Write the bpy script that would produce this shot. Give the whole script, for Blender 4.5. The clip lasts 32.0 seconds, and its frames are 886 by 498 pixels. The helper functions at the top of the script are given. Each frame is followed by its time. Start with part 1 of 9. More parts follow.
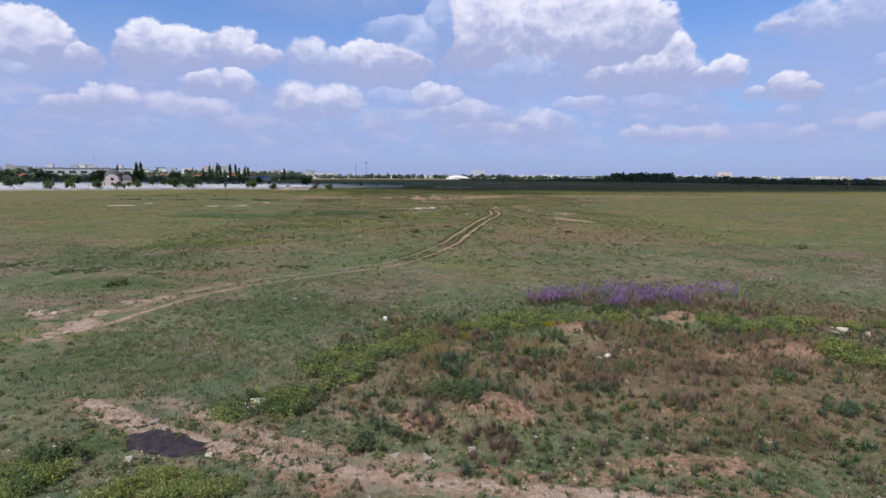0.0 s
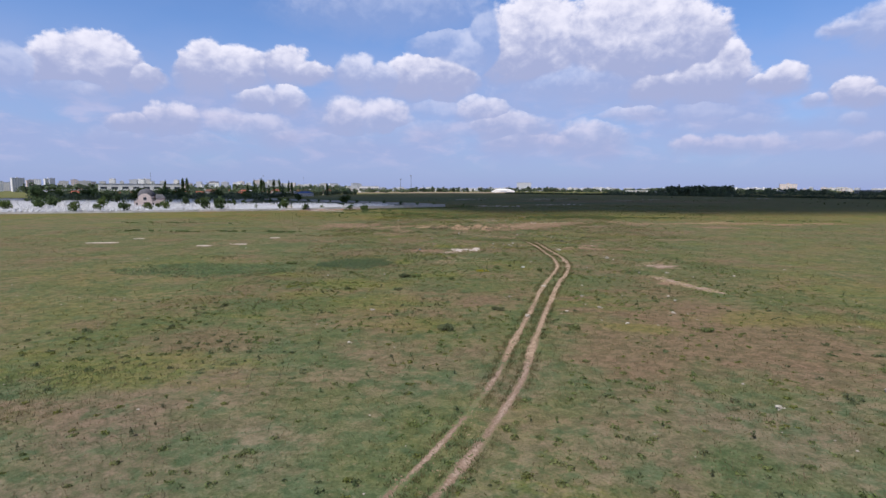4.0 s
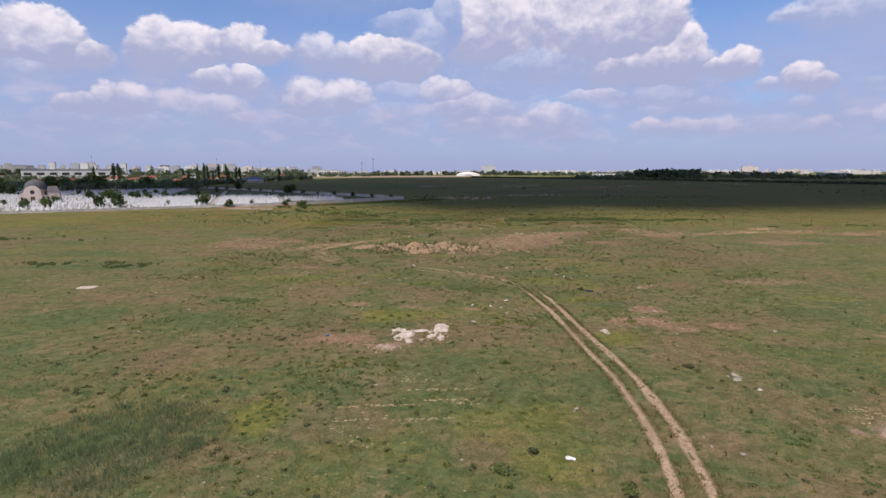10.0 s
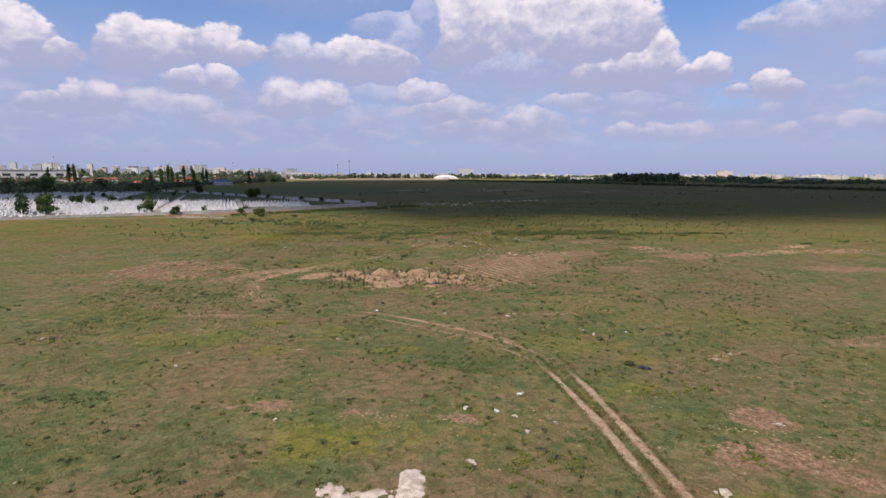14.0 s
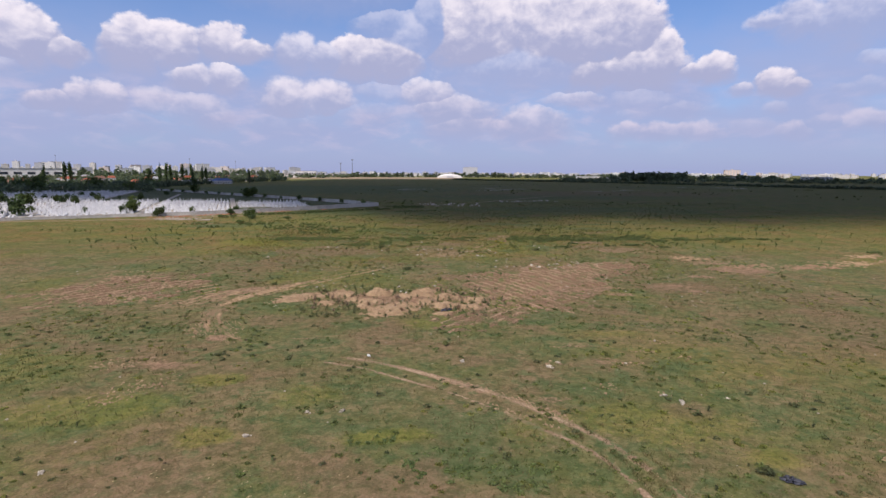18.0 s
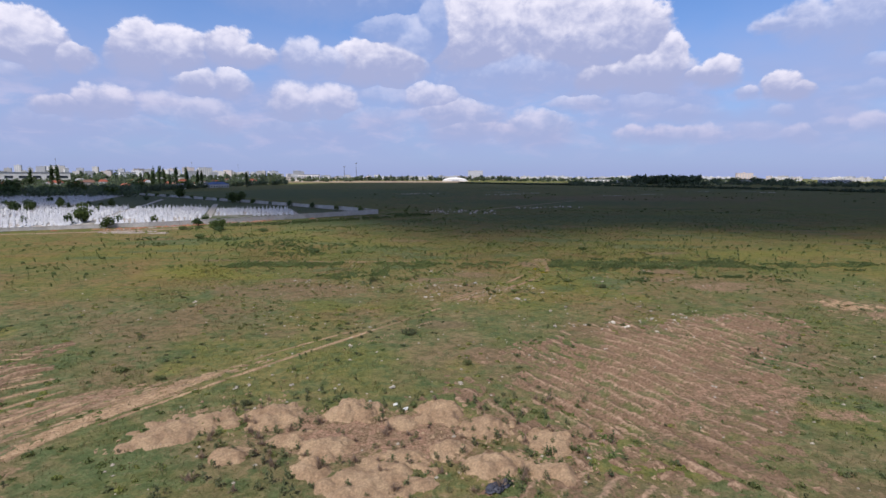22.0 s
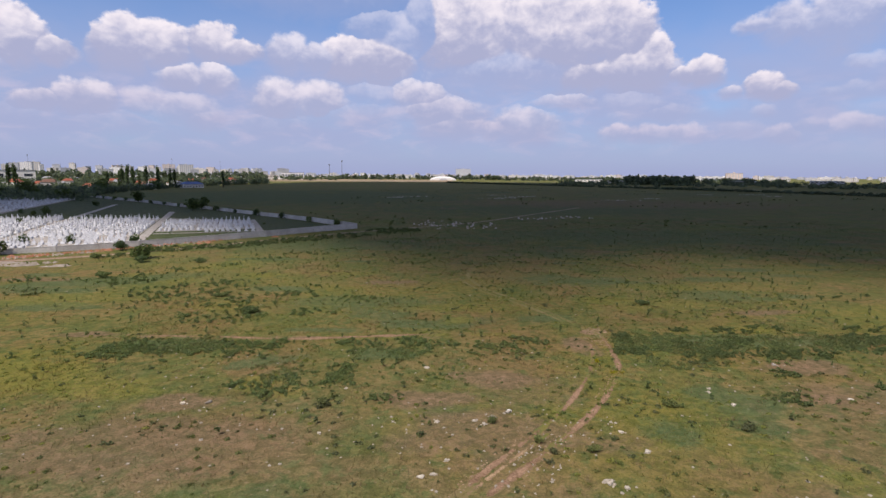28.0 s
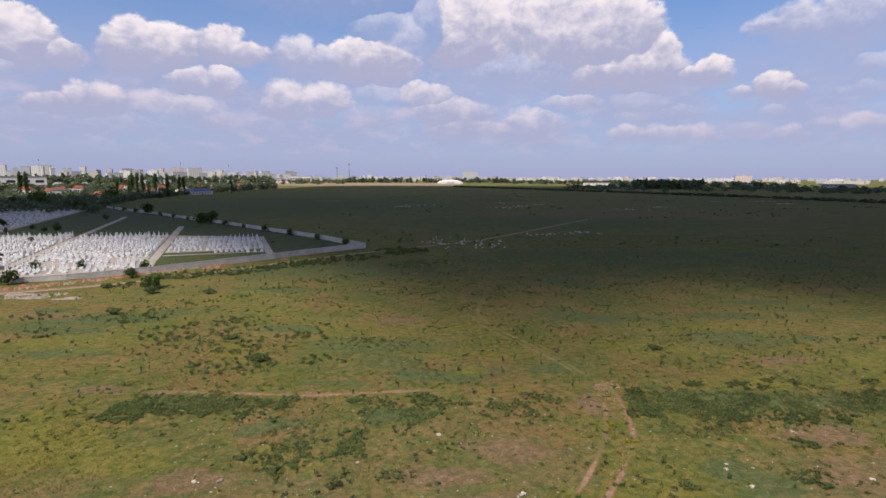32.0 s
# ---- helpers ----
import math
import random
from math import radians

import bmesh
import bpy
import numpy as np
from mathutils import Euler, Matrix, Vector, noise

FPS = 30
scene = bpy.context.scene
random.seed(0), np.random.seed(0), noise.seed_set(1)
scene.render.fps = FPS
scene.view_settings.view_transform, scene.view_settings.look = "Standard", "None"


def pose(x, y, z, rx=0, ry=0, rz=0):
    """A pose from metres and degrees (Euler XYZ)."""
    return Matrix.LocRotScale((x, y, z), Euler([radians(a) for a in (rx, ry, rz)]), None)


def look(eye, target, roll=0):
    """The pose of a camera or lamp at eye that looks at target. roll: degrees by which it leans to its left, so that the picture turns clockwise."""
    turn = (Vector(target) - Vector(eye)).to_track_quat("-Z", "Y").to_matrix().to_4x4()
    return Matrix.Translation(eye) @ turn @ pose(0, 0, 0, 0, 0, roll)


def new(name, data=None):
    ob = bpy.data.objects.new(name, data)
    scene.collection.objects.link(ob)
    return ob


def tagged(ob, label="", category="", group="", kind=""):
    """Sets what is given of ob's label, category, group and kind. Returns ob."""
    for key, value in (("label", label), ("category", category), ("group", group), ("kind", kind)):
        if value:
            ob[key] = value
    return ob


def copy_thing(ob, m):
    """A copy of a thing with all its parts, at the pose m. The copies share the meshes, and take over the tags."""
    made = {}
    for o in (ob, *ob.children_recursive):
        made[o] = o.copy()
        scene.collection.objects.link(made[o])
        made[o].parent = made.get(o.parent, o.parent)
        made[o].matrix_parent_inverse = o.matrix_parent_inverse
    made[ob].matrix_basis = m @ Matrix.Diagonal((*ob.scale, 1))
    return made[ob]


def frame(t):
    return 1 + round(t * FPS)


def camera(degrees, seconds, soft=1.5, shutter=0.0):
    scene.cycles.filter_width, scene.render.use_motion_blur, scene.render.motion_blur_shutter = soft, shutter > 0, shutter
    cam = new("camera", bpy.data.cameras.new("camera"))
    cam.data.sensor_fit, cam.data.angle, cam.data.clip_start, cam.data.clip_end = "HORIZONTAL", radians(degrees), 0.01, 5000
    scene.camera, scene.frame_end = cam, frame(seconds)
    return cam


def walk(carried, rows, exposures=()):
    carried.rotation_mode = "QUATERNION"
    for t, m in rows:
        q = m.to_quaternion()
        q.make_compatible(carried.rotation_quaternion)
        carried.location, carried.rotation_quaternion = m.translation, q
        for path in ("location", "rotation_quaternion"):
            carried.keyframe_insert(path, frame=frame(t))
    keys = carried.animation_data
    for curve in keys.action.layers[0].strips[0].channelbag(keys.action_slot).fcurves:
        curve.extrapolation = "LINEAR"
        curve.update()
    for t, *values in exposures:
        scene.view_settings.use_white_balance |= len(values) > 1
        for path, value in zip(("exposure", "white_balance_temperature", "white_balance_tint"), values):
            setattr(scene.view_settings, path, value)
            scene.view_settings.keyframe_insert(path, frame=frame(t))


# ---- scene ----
cam = camera(78.471, 32.0, soft=1.5)
PATH = [
    (0, pose(0.000, -0.000, 7.237, 82.420, -0.247, 0.000)),
    (0.5, pose(-0.018, 1.858, 7.230, 82.476, -0.196, 0.357)),
    (1, pose(-0.028, 4.385, 7.213, 82.516, -0.163, 0.745)),
    (1.5, pose(-0.091, 7.446, 7.214, 82.532, -0.135, 1.044)),
    (2, pose(-0.137, 10.995, 7.324, 82.608, -0.171, 1.416)),
    (2.5, pose(-0.224, 15.359, 8.112, 82.967, -0.196, 2.230)),
    (3, pose(-0.319, 19.953, 9.086, 83.446, -0.183, 3.064)),
    (3.5, pose(-0.405, 24.725, 10.079, 83.633, -0.135, 3.954)),
    (4, pose(-0.367, 29.148, 10.922, 83.673, -0.027, 4.719)),
    (4.5, pose(-0.173, 33.242, 11.544, 83.302, 0.172, 5.240)),
    (5, pose(0.023, 37.287, 12.030, 82.780, 0.364, 5.441)),
    (5.5, pose(0.067, 41.568, 12.464, 82.369, 0.450, 5.246)),
    (6, pose(-0.047, 46.063, 12.918, 82.000, 0.459, 4.889)),
    (6.5, pose(-0.100, 50.554, 13.338, 81.830, 0.451, 4.410)),
    (7, pose(-0.232, 54.819, 13.581, 81.799, 0.406, 3.856)),
    (7.5, pose(-0.324, 59.019, 13.687, 81.785, 0.386, 3.373)),
    (8, pose(-0.495, 63.004, 13.881, 81.763, 0.333, 2.850)),
    (8.5, pose(-0.762, 67.106, 14.048, 81.707, 0.272, 2.352)),
    (9, pose(-1.062, 71.128, 14.221, 81.758, 0.212, 1.825)),
    (9.5, pose(-1.295, 75.184, 14.404, 81.726, 0.180, 1.373)),
    (10, pose(-1.400, 79.196, 14.453, 81.846, 0.171, 0.968)),
    (10.5, pose(-1.478, 83.012, 14.510, 81.854, 0.127, 0.601)),
    (11, pose(-1.536, 86.503, 14.603, 81.907, 0.077, 0.293)),
    (11.5, pose(-1.561, 89.890, 14.704, 81.929, 0.032, -0.071)),
    (12, pose(-1.534, 92.998, 14.828, 81.990, -0.025, -0.348)),
    (12.5, pose(-1.545, 95.883, 14.916, 82.108, -0.074, -0.653)),
    (13, pose(-1.503, 98.665, 14.921, 82.175, -0.100, -0.927)),
    (13.5, pose(-1.508, 101.187, 14.936, 82.148, -0.120, -1.176)),
    (14, pose(-1.522, 103.506, 14.989, 82.124, -0.144, -1.384)),
    (14.5, pose(-1.593, 105.643, 15.080, 82.069, -0.104, -1.589)),
    (15, pose(-1.606, 107.360, 15.074, 81.976, -0.127, -1.736)),
    (15.5, pose(-1.591, 108.479, 14.965, 81.832, -0.186, -1.770)),
    (16, pose(-1.599, 109.641, 14.833, 81.720, -0.239, -1.700)),
    (16.5, pose(-1.677, 111.487, 14.756, 81.723, -0.246, -1.538)),
    (17, pose(-1.792, 113.480, 14.667, 81.839, -0.228, -1.349)),
    (17.5, pose(-1.938, 116.287, 14.710, 81.899, -0.187, -1.124)),
    (18, pose(-2.171, 119.699, 14.692, 82.020, -0.189, -1.022)),
    (18.5, pose(-2.354, 123.397, 14.526, 82.173, -0.170, -0.805)),
    (19, pose(-2.526, 127.375, 14.418, 82.302, -0.125, -0.657)),
    (19.5, pose(-2.720, 131.421, 14.420, 82.300, -0.117, -0.569)),
    (20, pose(-2.919, 135.616, 14.474, 82.315, -0.091, -0.580)),
    (20.5, pose(-3.092, 139.960, 14.376, 82.438, -0.066, -0.586)),
    (21, pose(-3.259, 144.714, 14.293, 82.470, -0.092, -0.531)),
    (21.5, pose(-3.431, 149.089, 14.249, 82.404, -0.120, -0.507)),
    (22, pose(-3.556, 153.569, 14.226, 82.387, -0.112, -0.537)),
    (22.5, pose(-3.706, 157.892, 14.244, 82.303, -0.076, -0.581)),
    (23, pose(-3.858, 162.056, 14.304, 82.323, -0.075, -0.687)),
    (23.5, pose(-4.047, 166.136, 14.333, 82.351, -0.107, -0.814)),
    (24, pose(-4.204, 169.957, 14.402, 82.343, -0.125, -0.909)),
    (24.5, pose(-4.410, 173.428, 14.519, 82.327, -0.166, -1.060)),
    (25, pose(-4.458, 176.619, 14.663, 82.439, -0.216, -1.173)),
    (25.5, pose(-4.524, 179.498, 14.809, 82.510, -0.174, -1.419)),
    (26, pose(-4.628, 182.340, 15.056, 82.614, -0.186, -1.649)),
    (26.5, pose(-4.776, 184.663, 15.484, 82.703, -0.212, -1.906)),
    (27, pose(-4.887, 186.267, 16.057, 82.715, -0.251, -2.077)),
    (27.5, pose(-4.884, 186.954, 16.740, 82.589, -0.301, -2.048)),
    (28, pose(-4.799, 187.249, 17.407, 82.155, -0.389, -1.897)),
    (28.5, pose(-4.711, 187.277, 18.191, 82.158, -0.410, -1.715)),
    (29, pose(-4.722, 187.376, 19.173, 82.259, -0.375, -1.638)),
    (29.5, pose(-4.725, 187.489, 20.148, 82.361, -0.328, -1.573)),
    (30, pose(-4.811, 187.594, 21.159, 82.400, -0.315, -1.513)),
    (30.5, pose(-4.891, 187.826, 22.039, 82.545, -0.307, -1.494)),
    (31, pose(-4.966, 187.827, 22.574, 82.344, -0.333, -1.384)),
    (31.5, pose(-5.075, 187.930, 22.834, 82.244, -0.313, -1.231)),
    (32, pose(-5.217, 188.514, 23.082, 82.289, -0.248, -1.158)),
]
TONE = [(0.0, 0.0, 6150, 10), (3.5, 0.0, 6220, 10), (6.0, 0.0, 6520, 11), (9.0, 0.0, 6720, 12), (13.5, 0.0, 6920, 13), (17.0, 0.0, 6920, 14), (19.0, 0.0, 6470, 13), (21.0, 0.0, 6320, 12), (25.0, 0.0, 6270, 11), (28.0, 0.0, 6870, 13), (32.0, 0.0, 7120, 13)]
walk(cam, PATH, TONE)
# ---------------------------------------------------------------- world, sun
SUN_EL, SUN_AZ = 54.0, 213.0   # degrees; azimuth clockwise from +y, so the sun stands behind and to the left
sun_way = Vector((math.sin(radians(SUN_AZ)) * math.cos(radians(SUN_EL)),
                  math.cos(radians(SUN_AZ)) * math.cos(radians(SUN_EL)), math.sin(radians(SUN_EL))))
sun = new("sun", bpy.data.lights.new("sun", "SUN"))
sun.data.energy, sun.data.angle, sun.data.color = 5.0, radians(0.6), (1.0, 0.94, 0.87)
sun.matrix_world = look(sun_way * 900, (0, 0, 0))


class Nodes:
    """Short ways to add nodes to a tree."""

    def __init__(self, tree):
        self.t = tree

    def put(self, ob, socket, value):
        if isinstance(value, bpy.types.NodeSocket):
            self.t.links.new(value, socket)
        else:
            socket.default_value = value

    def math(self, op, a, b=0.0, c=0.0, clamp=False):
        n = self.t.nodes.new("ShaderNodeMath")
        n.operation, n.use_clamp = op, clamp
        for s, v in zip(n.inputs, (a, b, c)):
            self.put(n, s, v)
        return n.outputs[0]

    def step(self, v, lo, hi, a=0.0, b=1.0):
        n = self.t.nodes.new("ShaderNodeMapRange")
        n.interpolation_type = "SMOOTHSTEP"
        for s, x in zip(n.inputs, (v, lo, hi, a, b)):
            self.put(n, s, x)
        return n.outputs[0]

    def mix(self, f, a, b, blend="MIX"):
        n = self.t.nodes.new("ShaderNodeMix")
        n.data_type, n.blend_type = "RGBA", blend
        self.put(n, n.inputs[0], f)
        for s, v in ((n.inputs[6], a), (n.inputs[7], b)):
            self.put(n, s, (*v, 1.0) if isinstance(v, tuple) and len(v) == 3 else v)
        return n.outputs[2]

    def noise(self, vec, scale, detail=4.0, rough=0.55, lac=2.0, dist=0.0):
        n = self.t.nodes.new("ShaderNodeTexNoise")
        self.t.links.new(vec, n.inputs["Vector"])
        for k, v in (("Scale", scale), ("Detail", detail), ("Roughness", rough), ("Lacunarity", lac), ("Distortion", dist)):
            n.inputs[k].default_value = v
        return n.outputs[0]

    def join(self, x, y, z=0.0):
        n = self.t.nodes.new("ShaderNodeCombineXYZ")
        for s, v in zip(n.inputs, (x, y, z)):
            self.put(n, s, v)
        return n.outputs[0]


world = bpy.data.worlds.new("sky")
scene.world = world
world.use_nodes = True
wt = world.node_tree
wt.nodes.clear()
N = Nodes(wt)
sky = wt.nodes.new("ShaderNodeTexSky")
sky.sky_type, sky.sun_disc = "NISHITA", False
sky.sun_elevation, sky.sun_rotation = radians(SUN_EL), radians(SUN_AZ)
sky.air_density, sky.dust_density, sky.ozone_density = 1.0, 0.6, 1.5
coord = wt.nodes.new("ShaderNodeTexCoord").outputs["Generated"]
xyz = wt.nodes.new("ShaderNodeSeparateXYZ")
wt.links.new(coord, xyz.inputs[0])
az = N.math("MULTIPLY", N.math("ARCTAN2", xyz.outputs[0], xyz.outputs[1]), 57.2958)
el = N.math("MULTIPLY", N.math("ARCSINE", xyz.outputs[2]), 57.2958)
plane = N.join(az, N.math("MULTIPLY", el, 1.2))


def billow(vec, scale, detail=2.0):
    """Rounded heads like those of a cumulus: 1 on a head, 0 in the folds between."""
    v = wt.nodes.new("ShaderNodeTexVoronoi")
    v.feature, v.distance, v.normalize = "SMOOTH_F1", "EUCLIDEAN", True
    wt.links.new(vec, v.inputs["Vector"])
    for k, x in (("Scale", scale), ("Detail", detail), ("Roughness", 0.55), ("Lacunarity", 2.3), ("Smoothness", 0.35)):
        v.inputs[k].default_value = x
    return N.math("SUBTRACT", 1.0, N.math("MULTIPLY", v.outputs["Distance"], 1.6))


puff = N.noise(plane, 0.34, 5.0, 0.52, dist=0.2)
fine = N.noise(plane, 1.5, 6.0, 0.62)
warped = N.join(N.math("ADD", az, N.math("MULTIPLY", fine, 0.9)), N.math("MULTIPLY_ADD", el, 1.2, N.math("MULTIPLY", puff, 1.2)))
lit_way = N.join(N.math("ADD", N.math("ADD", az, N.math("MULTIPLY", fine, 0.9)), -0.16), N.math("ADD", N.math("MULTIPLY_ADD", el, 1.2, N.math("MULTIPLY", puff, 1.2)), 0.34))
heads = billow(warped, 0.62)
heads_lit = billow(lit_way, 0.62)
# cloud outlines are pushed about by the noise
azw = N.math("ADD", az, N.math("MULTIPLY", N.math("SUBTRACT", puff, 0.5), 1.6))
puff2 = N.noise(N.join(N.math("ADD", az, 71.0), N.math("MULTIPLY", el, 1.25)), 0.5, 5.0, 0.52)
elw = N.math("ADD", el, N.math("MULTIPLY", N.math("SUBTRACT", puff2, 0.5), 1.3))
CLOUDS = []


def cumulus(azimuth, elevation, half_width, up, down, base, top, body, soft):
    """One head of a cumulus: middle, half width, height over and under the middle; base and top of its whole cloud; how solid and how soft it is."""
    CLOUDS.append((azimuth, elevation, half_width, up, down, base, top, body, soft))


cumulus(-39.0, 10.2, 2.6, 2.56, 1.61, 8.6, 13.4, 1.00, 0.15)
cumulus(-36.6, 10.6, 3.1, 2.78, 1.75, 8.6, 13.4, 1.00, 0.15)
cumulus(-32.9, 9.8, 1.7, 1.24, 0.77, 8.6, 13.4, 1.00, 0.15)
cumulus(-42.4, 9.9, 2.0, 1.58, 0.98, 7.8, 11.5, 0.45, 0.80)
cumulus(-38.4, 8.5, 2.6, 1.13, 0.70, 7.8, 11.5, 0.45, 0.80)
cumulus(-28.6, 10.8, 1.6, 2.12, 1.33, 9.5, 13.6, 1.00, 0.15)
cumulus(-27.4, 11.1, 2.1, 2.51, 1.57, 9.5, 13.6, 1.00, 0.15)
cumulus(-24.8, 11.3, 2.3, 2.18, 1.36, 9.5, 13.6, 1.00, 0.15)
cumulus(-20.5, 11.7, 2.1, 2.06, 1.29, 10.4, 13.8, 1.00, 0.15)
cumulus(-18.3, 11.3, 2.1, 1.24, 0.77, 10.4, 13.8, 1.00, 0.15)
cumulus(-23.2, 8.5, 1.7, 1.36, 0.84, 7.6, 10.2, 0.85, 0.35)
cumulus(-20.3, 8.7, 1.6, 1.48, 0.92, 7.6, 10.2, 0.85, 0.35)
cumulus(-31.8, 6.2, 1.4, 1.61, 0.99, 5.2, 7.8, 0.85, 0.35)
cumulus(-30.1, 6.3, 1.4, 1.55, 0.96, 5.2, 7.8, 0.85, 0.35)
cumulus(-34.1, 5.8, 1.6, 0.97, 0.60, 5.2, 7.8, 0.85, 0.35)
cumulus(-26.2, 6.3, 1.7, 1.18, 0.73, 4.1, 7.4, 0.60, 0.70)
cumulus(-23.1, 5.8, 2.5, 1.46, 0.91, 4.1, 7.4, 0.60, 0.70)
cumulus(-21.6, 4.9, 1.9, 1.27, 0.78, 4.1, 7.4, 0.60, 0.70)
cumulus(-14.5, 6.9, 2.3, 2.22, 1.38, 5.5, 9.1, 0.85, 0.45)
cumulus(-10.9, 7.0, 2.6, 2.05, 1.28, 5.5, 9.1, 0.85, 0.45)
cumulus(-7.7, 11.0, 2.9, 2.40, 1.50, 9.5, 14.1, 1.00, 0.15)
cumulus(-4.4, 11.3, 3.2, 2.81, 1.77, 9.5, 14.1, 1.00, 0.15)
cumulus(-13.6, 11.4, 1.8, 1.90, 1.19, 10.0, 13.3, 0.75, 0.35)
cumulus(-10.5, 11.0, 2.1, 1.49, 0.92, 10.0, 13.3, 0.75, 0.35)
cumulus(-4.4, 14.2, 3.1, 1.57, 0.98, 12.3, 17.5, 0.45, 0.60)
cumulus(-0.3, 14.3, 1.9, 3.17, 2.02, 12.3, 17.5, 0.45, 0.60)
cumulus(-0.8, 8.0, 2.5, 1.40, 0.86, 5.2, 9.4, 0.75, 0.45)
cumulus(1.8, 6.2, 3.7, 1.66, 1.03, 5.2, 9.4, 0.75, 0.45)
cumulus(4.6, 13.6, 5.2, 5.12, 3.32, 9.5, 18.9, 1.00, 0.20)
cumulus(13.2, 13.2, 6.1, 5.69, 3.70, 9.5, 18.9, 1.00, 0.20)
cumulus(18.9, 13.2, 3.3, 3.91, 2.49, 9.5, 18.9, 1.00, 0.20)
cumulus(-2.2, 13.4, 4.0, 2.38, 1.50, 8.6, 15.8, 0.55, 0.70)
cumulus(9.2, 10.3, 8.3, 2.68, 1.68, 8.6, 15.8, 0.55, 0.70)
cumulus(15.9, 9.7, 3.0, 1.66, 1.03, 8.5, 13.5, 1.00, 0.12)
cumulus(20.5, 10.0, 3.7, 2.40, 1.50, 8.5, 13.5, 1.00, 0.12)
cumulus(22.0, 10.5, 2.0, 3.01, 1.89, 8.5, 13.5, 1.00, 0.12)
cumulus(26.9, 9.5, 1.6, 1.47, 0.91, 8.6, 10.9, 1.00, 0.15)
cumulus(25.3, 9.3, 1.5, 0.96, 0.59, 8.6, 10.9, 1.00, 0.15)
cumulus(31.8, 7.9, 1.4, 1.33, 0.82, 6.9, 9.2, 1.00, 0.20)
cumulus(32.9, 7.5, 1.1, 0.84, 0.52, 6.9, 9.2, 1.00, 0.20)
cumulus(29.0, 7.5, 1.0, 0.71, 0.43, 7.1, 8.3, 0.70, 0.30)
cumulus(19.1, 4.1, 1.3, 0.94, 0.58, 3.3, 5.0, 0.75, 0.50)
cumulus(23.7, 3.9, 3.8, 0.94, 0.58, 3.3, 5.0, 0.75, 0.50)
cumulus(13.9, 7.2, 2.6, 0.87, 0.54, 6.7, 8.1, 0.60, 0.50)
cumulus(3.1, 5.6, 1.7, 2.12, 1.32, 3.6, 7.7, 0.75, 0.50)
cumulus(2.9, 4.9, 3.0, 1.40, 0.87, 3.6, 7.7, 0.75, 0.50)
cumulus(7.5, 4.5, 2.0, 0.98, 0.60, 3.6, 7.7, 0.75, 0.50)
cumulus(10.3, 4.8, 3.1, 1.90, 1.18, 3.6, 7.7, 0.75, 0.50)
cumulus(20.5, 6.8, 2.3, 1.30, 0.80, 5.3, 8.1, 0.30, 0.80)
cumulus(23.9, 5.8, 2.8, 0.77, 0.47, 5.3, 8.1, 0.30, 0.80)
cumulus(19.9, 5.8, 1.2, 0.66, 0.41, 5.3, 8.1, 0.30, 0.80)
cumulus(30.1, 4.2, 1.6, 0.74, 0.45, 3.8, 6.3, 0.35, 0.80)
cumulus(31.6, 5.7, 0.8, 0.60, 0.37, 3.8, 6.3, 0.35, 0.80)
cumulus(35.7, 4.4, 1.3, 0.58, 0.36, 3.8, 6.3, 0.35, 0.80)
cumulus(33.5, 3.7, 1.3, 0.83, 0.51, 3.1, 5.2, 0.60, 0.60)
cumulus(38.6, 4.4, 1.9, 0.81, 0.50, 3.1, 5.2, 0.60, 0.60)
cumulus(36.7, 7.0, 0.8, 0.45, 0.27, 6.6, 10.0, 0.35, 0.80)
cumulus(38.7, 9.3, 1.2, 0.64, 0.39, 6.6, 10.0, 0.35, 0.80)
cumulus(38.7, 7.0, 1.4, 0.71, 0.43, 6.6, 10.0, 0.35, 0.80)
cumulus(33.2, 12.9, 2.0, 1.68, 1.04, 11.0, 15.5, 0.70, 0.55)
cumulus(37.2, 12.7, 2.9, 2.77, 1.74, 11.0, 15.5, 0.70, 0.55)
cumulus(30.8, 12.9, 1.4, 0.78, 0.48, 11.0, 15.5, 0.70, 0.55)
cumulus(-10.0, 17.1, 8.8, 2.30, 1.45, 15.7, 19.4, 0.35, 0.80)
cumulus(-35.2, 4.3, 2.1, 1.06, 0.65, 3.5, 9.1, 0.30, 0.90)
cumulus(-28.8, 4.2, 3.1, 1.07, 0.66, 3.5, 9.1, 0.30, 0.90)
cumulus(-15.8, 4.6, 3.5, 1.18, 0.73, 3.5, 9.1, 0.30, 0.90)
cumulus(-6.5, 5.7, 5.7, 1.21, 0.75, 3.5, 9.1, 0.30, 0.90)
cumulus(-5.4, 8.1, 2.3, 1.02, 0.63, 3.5, 9.1, 0.30, 0.90)
cumulus(-37.9, 8.4, 2.0, 0.92, 0.57, 7.9, 9.4, 0.55, 0.60)
dens, tall, solid, rim = -3.0, 0.0, 1.0, 0.2
